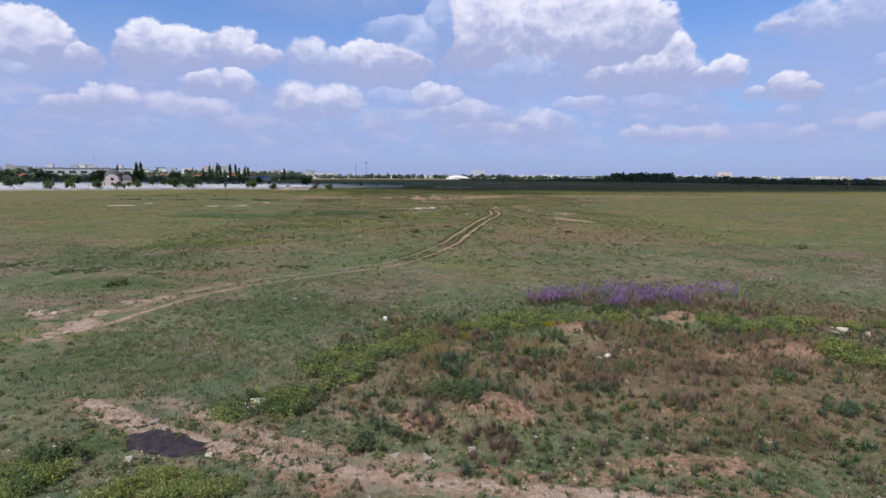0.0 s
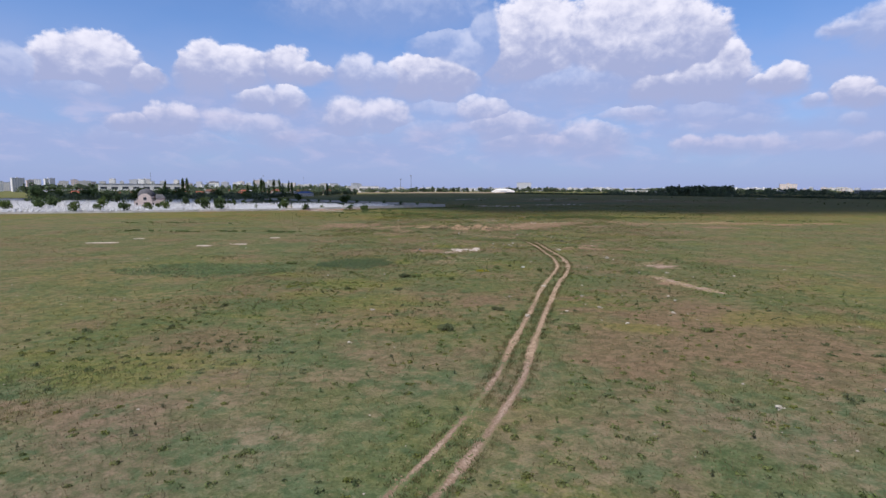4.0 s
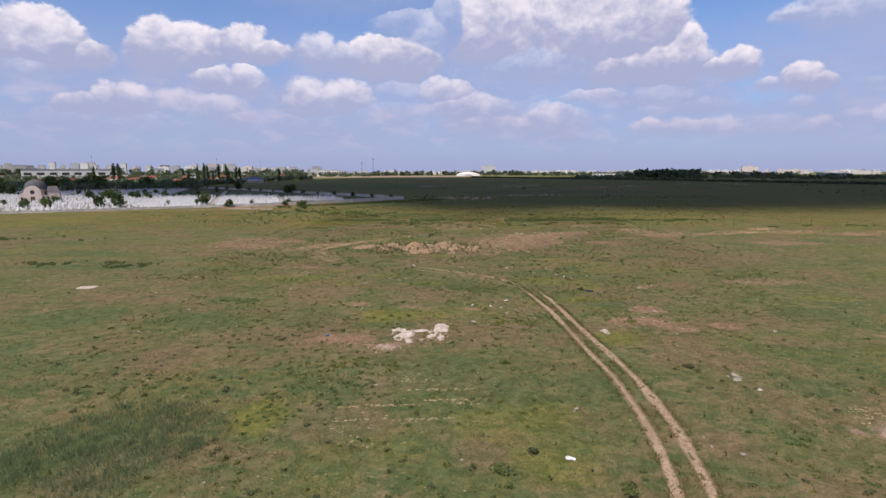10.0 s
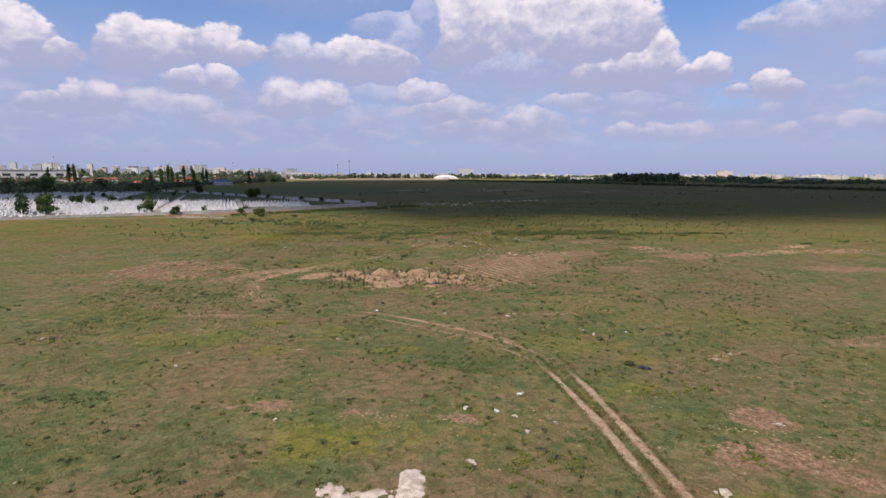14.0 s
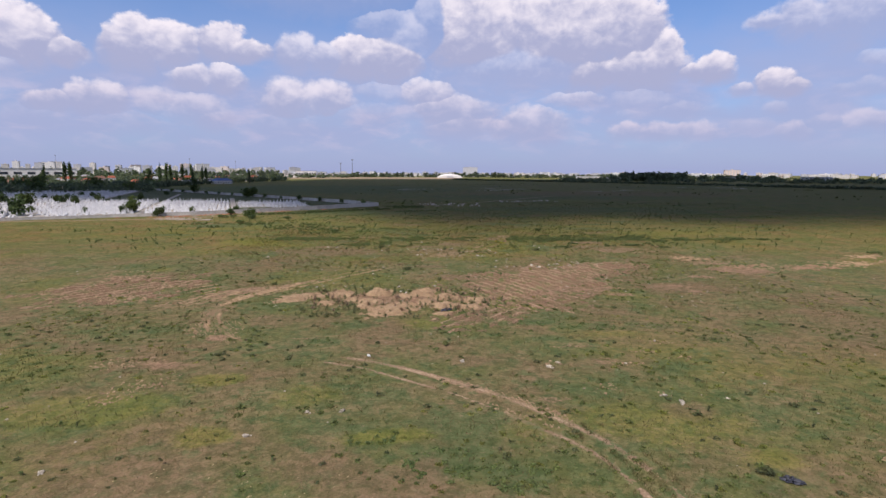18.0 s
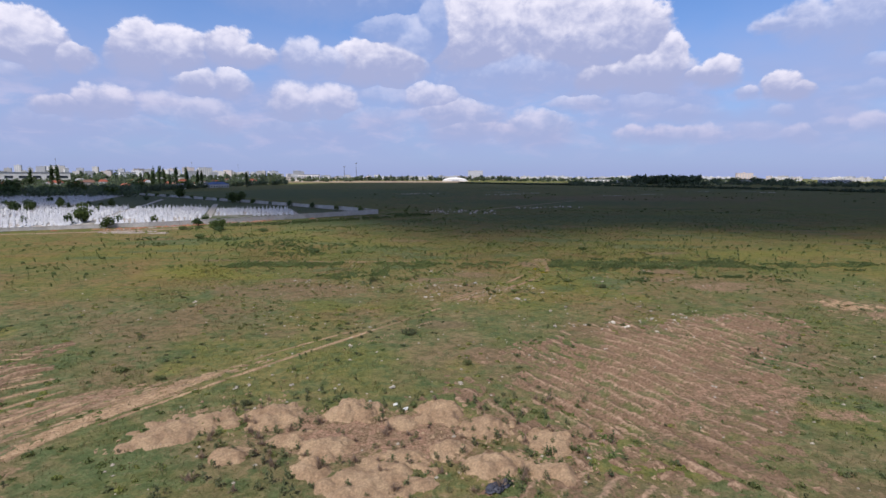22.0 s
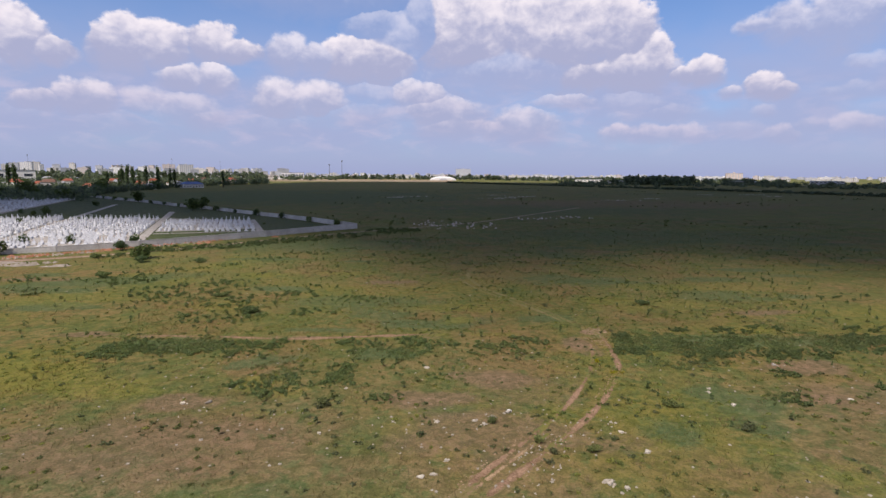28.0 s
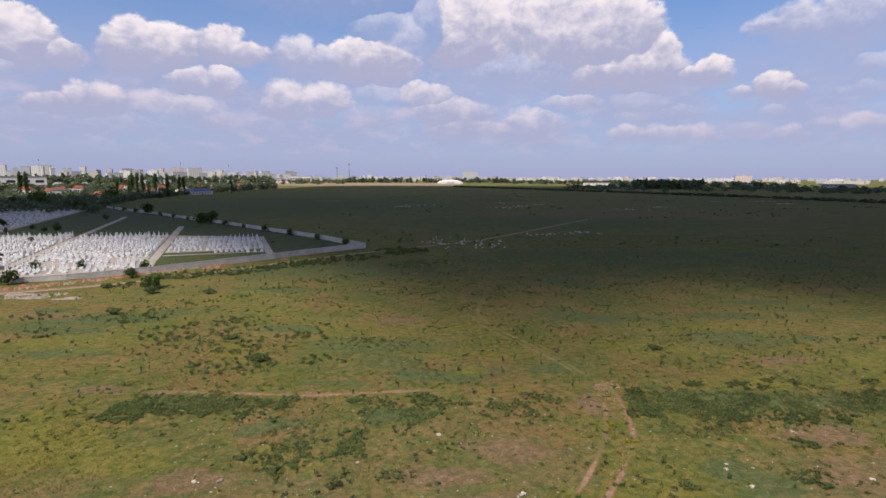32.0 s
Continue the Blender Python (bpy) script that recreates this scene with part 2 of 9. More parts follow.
for ca, ce, cw, cu, cd, base, top, body, soft in CLOUDS:
    p = N.math("MULTIPLY", N.math("SUBTRACT", azw, ca), 0.88 / cw)
    q = N.math("SUBTRACT", elw, ce)
    q = N.math("MAXIMUM", N.math("MULTIPLY", q, 1.00 / cu), N.math("MULTIPLY", q, -0.70 / cd))
    d = N.math("SUBTRACT", 1.0, N.math("MULTIPLY_ADD", p, p, N.math("MULTIPLY", q, q)))
    over = N.math("MULTIPLY", N.math("SUBTRACT", el, base), 1 / (top - base))
    over = N.math("MULTIPLY_ADD", N.math("SUBTRACT", el, ce - cd), 0.5 / (cu + cd), N.math("MULTIPLY", over, 0.5))
    if dens == -3.0:
        dens, tall, solid, rim = d, over, N.math("ADD", body, 0.0), N.math("ADD", soft, 0.0)
    else:
        # where two heads meet, one goes over into the other
        won = N.step(N.math("SUBTRACT", d, dens), -0.18, 0.18)
        tall = N.math("MULTIPLY_ADD", won, N.math("SUBTRACT", over, tall), tall)
        solid = N.math("MULTIPLY_ADD", won, N.math("SUBTRACT", body, solid), solid)
        rim = N.math("MULTIPLY_ADD", won, N.math("SUBTRACT", soft, rim), rim)
        dens = N.math("SMOOTH_MAX", d, dens, 0.12)
# scattered cumulus over the rest of the sky
away = N.math("MAXIMUM", N.step(el, 19.0, 26.0), N.step(N.math("ABSOLUTE", az), 46.0, 56.0))
dome = N.noise(coord, 3.2, 8.0, 0.6)
rest = N.math("SUBTRACT", N.math("MULTIPLY", N.math("MULTIPLY", dome, 4.0), away), 2.05)
tall = N.math("MULTIPLY_ADD", away, N.math("SUBTRACT", 0.7, tall), tall)
dens = N.math("MAXIMUM", dens, rest)
edge = N.math("ADD", dens, N.math("MULTIPLY", N.math("SUBTRACT", heads, 0.35), 0.60))
edge = N.math("ADD", edge, N.math("MULTIPLY", N.math("SUBTRACT", fine, 0.5), 0.75))
under = N.step(tall, 0.05, 0.65)   # cloud bases fade into the haze
wide = N.math("ADD", rim, N.math("MULTIPLY_ADD", under, -0.85, 0.90))
cover = N.math("MULTIPLY", N.step(edge, N.math("MULTIPLY", wide, -0.80), N.math("MULTIPLY_ADD", wide, 0.75, 0.12)), solid)
relief = N.math("SUBTRACT", heads, heads_lit)
mottle = N.noise(N.join(N.math("ADD", az, 31.0), N.math("MULTIPLY", el, 1.3)), 0.62, 4.0, 0.55, dist=0.3)
light = N.math("ADD", N.math("MULTIPLY", tall, 1.0), N.math("ADD", N.math("MULTIPLY", N.math("SUBTRACT", puff, 0.5), 0.7), N.math("MULTIPLY", N.math("SUBTRACT", mottle, 0.5), 1.0)))
light = N.math("ADD", light, N.math("MULTIPLY", relief, N.step(edge, 0.9, 0.2, 0.10, 0.55)))
light = N.math("ADD", light, N.math("MULTIPLY", N.math("SUBTRACT", fine, 0.5), 0.10))
cloud_col = N.mix(N.step(light, 0.18, 1.05), (0.40, 0.44, 0.66), N.mix(N.step(el, 3.0, 11.0), (0.70, 0.65, 0.80), (0.90, 0.87, 0.97)))
soft_big = N.noise(N.join(N.math("MULTIPLY", az, 0.45), el), 0.22, 3.0, 0.5)
low = N.math("MULTIPLY", N.step(el, 7.5, 16.0, 1.0, 0.12), N.step(el, 0.0, 4.0, 0.4, 1.0))
veil = N.math("MULTIPLY", N.step(soft_big, 0.12, 0.60), N.math("MULTIPLY", low, 0.85))
base = N.mix(1.0, sky.outputs[0], (0.072, 0.104, 0.146), "MULTIPLY")
haze = N.math("POWER", 2.718, N.math("MULTIPLY", N.math("MAXIMUM", el, 0.0), -0.13))
base = N.mix(N.math("MULTIPLY", haze, 0.92), base, (0.335, 0.385, 0.655))
base = N.mix(veil, base, (0.375, 0.435, 0.69))
# thin torn cloud low over the horizon
shreds = N.noise(N.join(N.math("MULTIPLY", az, 0.55), N.math("MULTIPLY", el, 1.5)), 0.42, 6.0, 0.58, dist=0.4)
shred = N.math("MULTIPLY", N.step(shreds, 0.46, 0.70), N.math("MULTIPLY", N.step(el, 1.0, 4.0), N.step(el, 6.5, 11.0, 1.0, 0.0)))
base = N.mix(N.math("MULTIPLY", shred, N.step(az, 8.0, 30.0, 0.50, 0.25)), base, (0.60, 0.57, 0.76))
col = N.mix(N.math("MULTIPLY", cover, N.step(el, 0.5, 6.0, 0.4, 1.0)), base, cloud_col)
bg = wt.nodes.new("ShaderNodeBackground")
wt.links.new(col, bg.inputs[0])
bg.inputs[1].default_value = 1.0
wt.links.new(bg.outputs[0], wt.nodes.new("ShaderNodeOutputWorld").inputs[0])
# ---------------------------------------------------------------- materials
def shader(name):
    m = bpy.data.materials.new(name)
    m.use_nodes = True
    t = m.node_tree
    n = Nodes(t)
    b = t.nodes["Principled BSDF"]
    pos = t.nodes.new("ShaderNodeNewGeometry").outputs["Position"]
    return m, n, b, pos


def surface(name, a, b, scale, rough=0.85, bump=0.3, fine=8.0, dark=0.75, metal=0.0, island=0.0, each=0.0):
    """Two colours mixed by a coarse noise, darkened by a fine one, with relief. island and each: how far loose pieces and objects differ."""
    m, n, p, pos = shader(name)
    big = n.noise(pos, scale, 5.0, 0.6)
    small = n.noise(pos, scale * fine, 4.0, 0.65)
    col = n.mix(n.step(big, 0.35, 0.65), a, b)
    col = n.mix(n.step(small, 0.3, 0.7), col, n.mix(1.0, col, (dark, dark, dark), "MULTIPLY"))
    if island:
        r = n.t.nodes.new("ShaderNodeNewGeometry").outputs["Random Per Island"]
        col = n.mix(1.0, col, n.mix(r, (1 - island,) * 3, (1 + island, 1 + island, 1 + 0.6 * island)), "MULTIPLY")
    if each:
        r = n.t.nodes.new("ShaderNodeObjectInfo").outputs["Random"]
        col = n.mix(1.0, col, n.mix(r, (1 - each,) * 3, (1 + each,) * 3), "MULTIPLY")
    n.t.links.new(col, p.inputs["Base Color"])
    p.inputs["Roughness"].default_value, p.inputs["Metallic"].default_value = rough, metal
    p.inputs["Specular IOR Level"].default_value = 0.25
    if bump:
        bn = n.t.nodes.new("ShaderNodeBump")
        bn.inputs["Strength"].default_value, bn.inputs["Distance"].default_value = bump, 0.5 / (scale * fine)
        n.t.links.new(small, bn.inputs["Height"])
        n.t.links.new(bn.outputs[0], p.inputs["Normal"])
    return m


GREEN, LUSH, STRAW, BROWN, YELLOW = (0.119, 0.127, 0.052), (0.086, 0.116, 0.052), (0.205, 0.160, 0.094), (0.184, 0.130, 0.082), (0.160, 0.157, 0.044)


def field_colour(n, pos):
    """The colour of the meadow from place to place: green, yellow-green, straw and reddish brown in drifts."""
    wide = n.noise(pos, 0.035, 5.0, 0.6)
    mid = n.noise(pos, 0.16, 6.0, 0.62, dist=0.4)
    sep = n.t.nodes.new("ShaderNodeSeparateXYZ")
    n.t.links.new(pos, sep.inputs[0])
    shifted = n.join(n.math("ADD", sep.outputs[0], 300.0), sep.outputs[1])
    other = n.noise(shifted, 0.09, 6.0, 0.62, dist=0.3)
    small = n.noise(pos, 0.9, 6.0, 0.66)
    clump = n.noise(shifted, 0.33, 6.0, 0.62, dist=0.5)
    col = n.mix(n.math("MULTIPLY", n.step(mid, 0.40, 0.66), 0.80), GREEN, STRAW)
    col = n.mix(n.math("MULTIPLY", n.step(other, 0.42, 0.66), 0.85), col, BROWN)
    col = n.mix(n.math("MULTIPLY", n.step(n.math("ADD", wide, n.math("MULTIPLY", n.math("SUBTRACT", small, 0.5), 0.35)), 0.48, 0.66), 0.55), col, YELLOW)
    col = n.mix(n.math("MULTIPLY", n.step(n.math("ADD", small, n.math("MULTIPLY", other, -0.5)), 0.25, 0.36), 0.65), col, LUSH)
    col = n.mix(n.math("MULTIPLY", n.step(n.math("ADD", clump, n.math("MULTIPLY", n.math("SUBTRACT", small, 0.5), 0.4)), 0.52, 0.66), 0.75), col, LUSH)
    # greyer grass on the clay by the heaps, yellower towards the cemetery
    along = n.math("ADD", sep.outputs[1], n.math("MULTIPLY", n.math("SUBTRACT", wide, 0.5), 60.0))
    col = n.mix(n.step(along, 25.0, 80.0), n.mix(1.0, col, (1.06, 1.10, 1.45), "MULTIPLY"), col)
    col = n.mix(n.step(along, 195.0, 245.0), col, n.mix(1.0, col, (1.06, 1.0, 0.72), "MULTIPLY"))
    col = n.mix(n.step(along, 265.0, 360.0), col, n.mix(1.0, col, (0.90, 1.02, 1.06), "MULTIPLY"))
    return col


def attribute(n, name):
    a = n.t.nodes.new("ShaderNodeAttribute")
    a.attribute_name = name
    return a.outputs["Fac"]


def meadow_material():
    m, n, p, pos = shader("meadow ground")
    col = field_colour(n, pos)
    grain = n.noise(pos, 6.5, 6.0, 0.75)
    speck = n.noise(pos, 2.4, 5.0, 0.7)
    lush, soil, pale, gold = attribute(n, "lush"), attribute(n, "soil"), attribute(n, "dry"), attribute(n, "gold")
    wob = n.math("MULTIPLY", n.math("SUBTRACT", speck, 0.5), 0.9)
    col = n.mix(n.math("MULTIPLY", n.step(n.math("ADD", lush, wob), 0.25, 0.75), 0.85), col, LUSH)
    col = n.mix(n.math("MULTIPLY", n.step(n.math("ADD", pale, wob), 0.25, 0.80), 0.75), col, (0.192, 0.128, 0.086))
    col = n.mix(n.math("MULTIPLY", n.step(n.math("ADD", gold, n.math("MULTIPLY", wob, 1.4)), 0.25, 0.90), 0.60), col, (0.172, 0.166, 0.037))
    earth = n.mix(n.step(n.math("ADD", n.math("MULTIPLY", grain, 0.6), n.math("MULTIPLY", speck, 0.4)), 0.42, 0.58), (0.190, 0.116, 0.080), (0.298, 0.194, 0.140))
    col = n.mix(n.step(n.math("ADD", soil, n.math("MULTIPLY", wob, 1.3)), 0.42, 0.72), col, earth)
    col = n.mix(n.step(grain, 0.41, 0.57), n.mix(1.0, col, (0.72, 0.75, 0.70), "MULTIPLY"), col)
    col = n.mix(n.math("MULTIPLY", n.step(n.noise(pos, 3.1, 6.0, 0.75), 0.55, 0.68), 0.60), col, (0.24, 0.176, 0.118))
    blot = n.noise(pos, 1.25, 6.0, 0.68, dist=0.6)
    col = n.mix(1.0, col, n.mix(n.step(blot, 0.36, 0.64), (0.70, 0.76, 0.66), (1.20, 1.14, 1.12)), "MULTIPLY")
    n.t.links.new(col, p.inputs["Base Color"])
    p.inputs["Roughness"].default_value, p.inputs["Specular IOR Level"].default_value = 0.95, 0.08
    b = n.t.nodes.new("ShaderNodeBump")
    b.inputs["Strength"].default_value, b.inputs["Distance"].default_value = 0.5, 0.12
    n.t.links.new(n.math("ADD", grain, n.math("MULTIPLY", speck, 1.5)), b.inputs["Height"])
    n.t.links.new(b.outputs[0], p.inputs["Normal"])
    return m


def grass_material(name, tint, far_mix=0.45):
    """Blades take the meadow's colour under them, and differ from blade to blade."""
    m, n, p, pos = shader(name)
    r = n.t.nodes.new("ShaderNodeNewGeometry").outputs["Random Per Island"]
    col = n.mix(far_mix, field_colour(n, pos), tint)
    col = n.mix(1.0, col, n.mix(r, (0.85, 0.85, 0.8), (1.45, 1.42, 1.3)), "MULTIPLY")
    n.t.links.new(col, p.inputs["Base Color"])
    p.inputs["Roughness"].default_value, p.inputs["Specular IOR Level"].default_value = 0.8, 0.15
    thin(n, p, col)
    return m


def thin(n, p, col, share=0.5):
    """Lets light through leaves and blades."""
    through_leaf, mixed = n.t.nodes.new("ShaderNodeBsdfTranslucent"), n.t.nodes.new("ShaderNodeMixShader")
    n.t.links.new(col, through_leaf.inputs[0])
    mixed.inputs[0].default_value = share
    n.t.links.new(p.outputs[0], mixed.inputs[1])
    n.t.links.new(through_leaf.outputs[0], mixed.inputs[2])
    n.t.links.new(mixed.outputs[0], n.t.nodes["Material Output"].inputs[0])


def leaves_material(name, a, b, spread=0.35, field=0.0):
    m, n, p, pos = shader(name)
    r = n.t.nodes.new("ShaderNodeNewGeometry").outputs["Random Per Island"]
    o = n.t.nodes.new("ShaderNodeObjectInfo").outputs["Random"]
    col = n.mix(n.step(n.noise(pos, 0.8, 4.0, 0.6), 0.35, 0.65), a, b)
    if field:
        col = n.mix(field, col, field_colour(n, pos))
    col = n.mix(1.0, col, n.mix(r, (1 - spread,) * 3, (1 + spread, 1 + spread, 1.0)), "MULTIPLY")
    col = n.mix(1.0, col, n.mix(o, (0.8, 0.8, 0.8), (1.15, 1.15, 1.1)), "MULTIPLY")
    n.t.links.new(col, p.inputs["Base Color"])
    p.inputs["Roughness"].default_value, p.inputs["Specular IOR Level"].default_value = 0.7, 0.2
    thin(n, p, col)
    return m


M_MEADOW = meadow_material()
M_GRASS = grass_material("grass blades", (0.088, 0.099, 0.036), 0.35)
M_NEARGRASS = grass_material("fine grass blades", (0.138, 0.150, 0.072), 0.35)
M_DRYGRASS = grass_material("dry grass blades", (0.168, 0.124, 0.068), 0.5)
M_WEED = leaves_material("weed leaves", (0.150, 0.200, 0.080), (0.180, 0.226, 0.090), 0.25, field=0.45)
M_SHRUB = leaves_material("shrub leaves", (0.135, 0.192, 0.092), (0.165, 0.218, 0.094), 0.25, field=0.2)
M_BUSH = leaves_material("bush leaves", (0.180, 0.225, 0.104), (0.210, 0.250, 0.110), 0.25, field=0.3)
M_MAUVE = leaves_material("mauve dry seed heads", (0.245, 0.178, 0.150), (0.290, 0.215, 0.180), 0.25)
M_REED = leaves_material("reed leaves", (0.160, 0.224, 0.136), (0.192, 0.250, 0.146))
M_DARKWEED = leaves_material("dark blue-green weed leaves", (0.108, 0.155, 0.108), (0.135, 0.180, 0.122))
M_VINE = leaves_material("climbing leaves", (0.235, 0.290, 0.118), (0.325, 0.340, 0.128))
M_TANWEED = leaves_material("tan dry grass", (0.360, 0.255, 0.150), (0.290, 0.195, 0.118))
M_YELLOWWEED = leaves_material("yellow-green weed leaves", (0.215, 0.250, 0.082), (0.275, 0.290, 0.086), 0.25, field=0.25)
M_GREYWEED = leaves_material("grey-green weed leaves", (0.135, 0.160, 0.105), (0.105, 0.130, 0.082), field=0.3)
M_BROWNWEED = leaves_material("dry weed stalks", (0.19, 0.13, 0.096), (0.24, 0.17, 0.125))
M_YELLOW = leaves_material("yellow blossom", (0.44, 0.37, 0.03), (0.34, 0.31, 0.03))
M_PURPLE = leaves_material("purple blossom", (0.28, 0.16, 0.40), (0.37, 0.23, 0.53))
M_TREE = leaves_material("tree leaves", (0.068, 0.105, 0.056), (0.090, 0.128, 0.062))
# paler and bluer than the tree leaves: distance haze put into the colour
M_HAZETREE = leaves_material("tree leaves paled for haze", (0.098, 0.130, 0.098), (0.122, 0.150, 0.108))
M_TREELIGHT = leaves_material("light tree leaves", (0.075, 0.110, 0.045), (0.100, 0.132, 0.048))
M_BARK = surface("bark", (0.10, 0.075, 0.055), (0.06, 0.045, 0.035), 3.0)
M_SOIL = surface("dug clay soil", (0.375, 0.262, 0.160), (0.285, 0.188, 0.114), 0.9, 0.95, 0.9, 9.0, 0.62)
M_REDSOIL = surface("reddish ploughed soil", (0.270, 0.172, 0.122), (0.205, 0.128, 0.090), 0.6, 0.95, 0.7, 10.0, 0.62)


def ploughed_material():
    """Broken clay: meadow and red earth mixed in patches, paler along the crests."""
    m, n, p, pos = shader("ploughed clay")
    crest = attribute(n, "crest")
    patchy, fine = n.noise(pos, 0.45, 6.0, 0.65), n.noise(pos, 5.0, 5.0, 0.7)
    col = n.mix(n.step(n.math("ADD", patchy, n.math("MULTIPLY", n.math("SUBTRACT", fine, 0.5), 0.5)), 0.38, 0.54), field_colour(n, pos), (0.196, 0.128, 0.084))
    pale = n.step(n.math("ADD", crest, n.math("MULTIPLY", n.math("SUBTRACT", fine, 0.5), 1.2)), 0.45, 0.95)
    col = n.mix(n.math("MULTIPLY", pale, 0.85), col, (0.350, 0.240, 0.165))
    col = n.mix(n.step(fine, 0.34, 0.62), n.mix(1.0, col, (0.6, 0.58, 0.56), "MULTIPLY"), col)
    n.t.links.new(col, p.inputs["Base Color"])
    p.inputs["Roughness"].default_value, p.inputs["Specular IOR Level"].default_value = 0.95, 0.08
    bn = n.t.nodes.new("ShaderNodeBump")
    bn.inputs["Strength"].default_value, bn.inputs["Distance"].default_value = 0.8, 0.1
    n.t.links.new(fine, bn.inputs["Height"])
    n.t.links.new(bn.outputs[0], p.inputs["Normal"])
    return m


def track_material(name, pale, dull, rim):
    """Trodden earth that goes over into the meadow along a ragged rim."""
    m, n, p, pos = shader(name)
    worn = attribute(n, "worn")
    patchy, fine = n.noise(pos, 1.4, 6.0, 0.65), n.noise(pos, 7.0, 5.0, 0.7)
    earth = n.mix(n.step(patchy, 0.38, 0.62), pale, dull)
    earth = n.mix(n.step(worn, 0.30, 0.95), rim, earth)
    earth = n.mix(n.step(fine, 0.35, 0.62), n.mix(1.0, earth, (0.62, 0.60, 0.58), "MULTIPLY"), earth)
    grown = n.math("ADD", worn, n.math("ADD", n.math("MULTIPLY", n.math("SUBTRACT", patchy, 0.5), 2.2), n.math("MULTIPLY", n.math("SUBTRACT", fine, 0.5), 2.2)))
    col = n.mix(n.step(grown, 0.10, 0.50), field_colour(n, pos), earth)
    n.t.links.new(col, p.inputs["Base Color"])
    p.inputs["Roughness"].default_value, p.inputs["Specular IOR Level"].default_value = 0.95, 0.08
    bn = n.t.nodes.new("ShaderNodeBump")
    bn.inputs["Strength"].default_value, bn.inputs["Distance"].default_value = 0.8, 0.06
    n.t.links.new(fine, bn.inputs["Height"])
    n.t.links.new(bn.outputs[0], p.inputs["Normal"])
    return m


M_TRACK = track_material("pale worn track soil", (0.400, 0.304, 0.240), (0.302, 0.216, 0.162), (0.235, 0.163, 0.116))
M_RUT = track_material("pale tan rut soil", (0.440, 0.328, 0.232), (0.335, 0.238, 0.162), (0.240, 0.165, 0.110))
M_CLAYTRACK = track_material("tan scraped clay", (0.430, 0.305, 0.190), (0.320, 0.215, 0.130), (0.225, 0.150, 0.095))
M_REDTRACK = track_material("reddish worn soil", (0.350, 0.225, 0.150), (0.255, 0.160, 0.105), (0.205, 0.130, 0.082))
M_TRODDEN = track_material("trodden yellow grass", (0.240, 0.200, 0.090), (0.195, 0.168, 0.075), (0.165, 0.150, 0.062))
TRACKS = (M_TRACK, M_RUT, M_CLAYTRACK, M_REDTRACK, M_TRODDEN)
M_PLOUGH = ploughed_material()
M_CLOD = surface("pale dry clay clods", (0.350, 0.250, 0.170), (0.260, 0.172, 0.115), 1.5, 0.95, 0.6, 6.0, 0.65, island=0.2)
M_STRAWBITS = surface("pale dry straw", (0.44, 0.35, 0.22), (0.33, 0.25, 0.15), 2.0, 0.9, 0.2, 6.0, 0.75, island=0.2)
M_CHALK = surface("white lime rubble", (0.58, 0.50, 0.45), (0.42, 0.34, 0.28), 2.0, 0.9, 0.6, 6.0, 0.72)
M_STONE = surface("pale limestone", (0.52, 0.47, 0.39), (0.37, 0.32, 0.26), 3.5, 0.9, 0.9, 6.0, 0.62, each=0.25)
M_LITTER = surface("white plastic", (0.72, 0.72, 0.70), (0.62, 0.63, 0.62), 2.0, 0.45, 0.2)
M_BLUELITTER = surface("blue plastic", (0.05, 0.16, 0.30), (0.04, 0.12, 0.24), 2.0, 0.45, 0.2)
M_TARP = surface("faded blue-grey tarpaulin", (0.046, 0.050, 0.072), (0.080, 0.083, 0.100), 4.0, 0.6, 0.5, 6.0, 0.6)
M_BLACK = surface("black burnt ground", (0.026, 0.020, 0.030), (0.060, 0.044, 0.050), 4.5, 0.9, 0.9, 6.0, 0.5)
M_MARBLE = surface("white marble", (0.66, 0.66, 0.69), (0.52, 0.52, 0.55), 0.8, 0.5, 0.1, 6.0, 0.86, island=0.12)
M_CONCRETE = surface("weathered concrete", (0.54, 0.51, 0.48), (0.44, 0.41, 0.38), 0.4, 0.9, 0.3, 8.0, 0.82, each=0.08)
M_PATH = surface("pale gravel path", (0.42, 0.39, 0.35), (0.33, 0.30, 0.27), 0.5, 0.95, 0.4)
M_LAWN = surface("cemetery lawn", (0.058, 0.080, 0.026), (0.075, 0.090, 0.030), 0.12, 0.95, 0.5, 12.0, 0.6)
M_TAN = surface("stubble field", (0.30, 0.23, 0.14), (0.24, 0.18, 0.11), 0.02, 0.95, 0.2)
M_BRICK = surface("red brick rubble", (0.30, 0.12, 0.07), (0.36, 0.18, 0.11), 2.0, 0.9, 0.5, each=0.2)
M_ROOFRED = surface("red roof tiles", (0.33, 0.10, 0.06), (0.26, 0.09, 0.06), 0.8, 0.85, 0.3, each=0.2)
M_ROOFBROWN = surface("brown roof tiles", (0.20, 0.11, 0.08), (0.15, 0.09, 0.07), 0.8, 0.85, 0.3, each=0.2)
M_ROOFGREY = surface("grey sheet roof", (0.32, 0.33, 0.35), (0.25, 0.26, 0.28), 0.3, 0.6, 0.2, each=0.15)
M_ROOFBLUE = surface("blue sheet roof", (0.07, 0.15, 0.36), (0.06, 0.12, 0.30), 0.3, 0.55, 0.2)
M_PLASTER = surface("white plaster", (0.80, 0.78, 0.76), (0.72, 0.70, 0.68), 0.3, 0.9, 0.15, each=0.12)
M_CREAM = surface("cream plaster", (0.64, 0.60, 0.55), (0.56, 0.52, 0.48), 0.2, 0.9, 0.15, each=0.15)
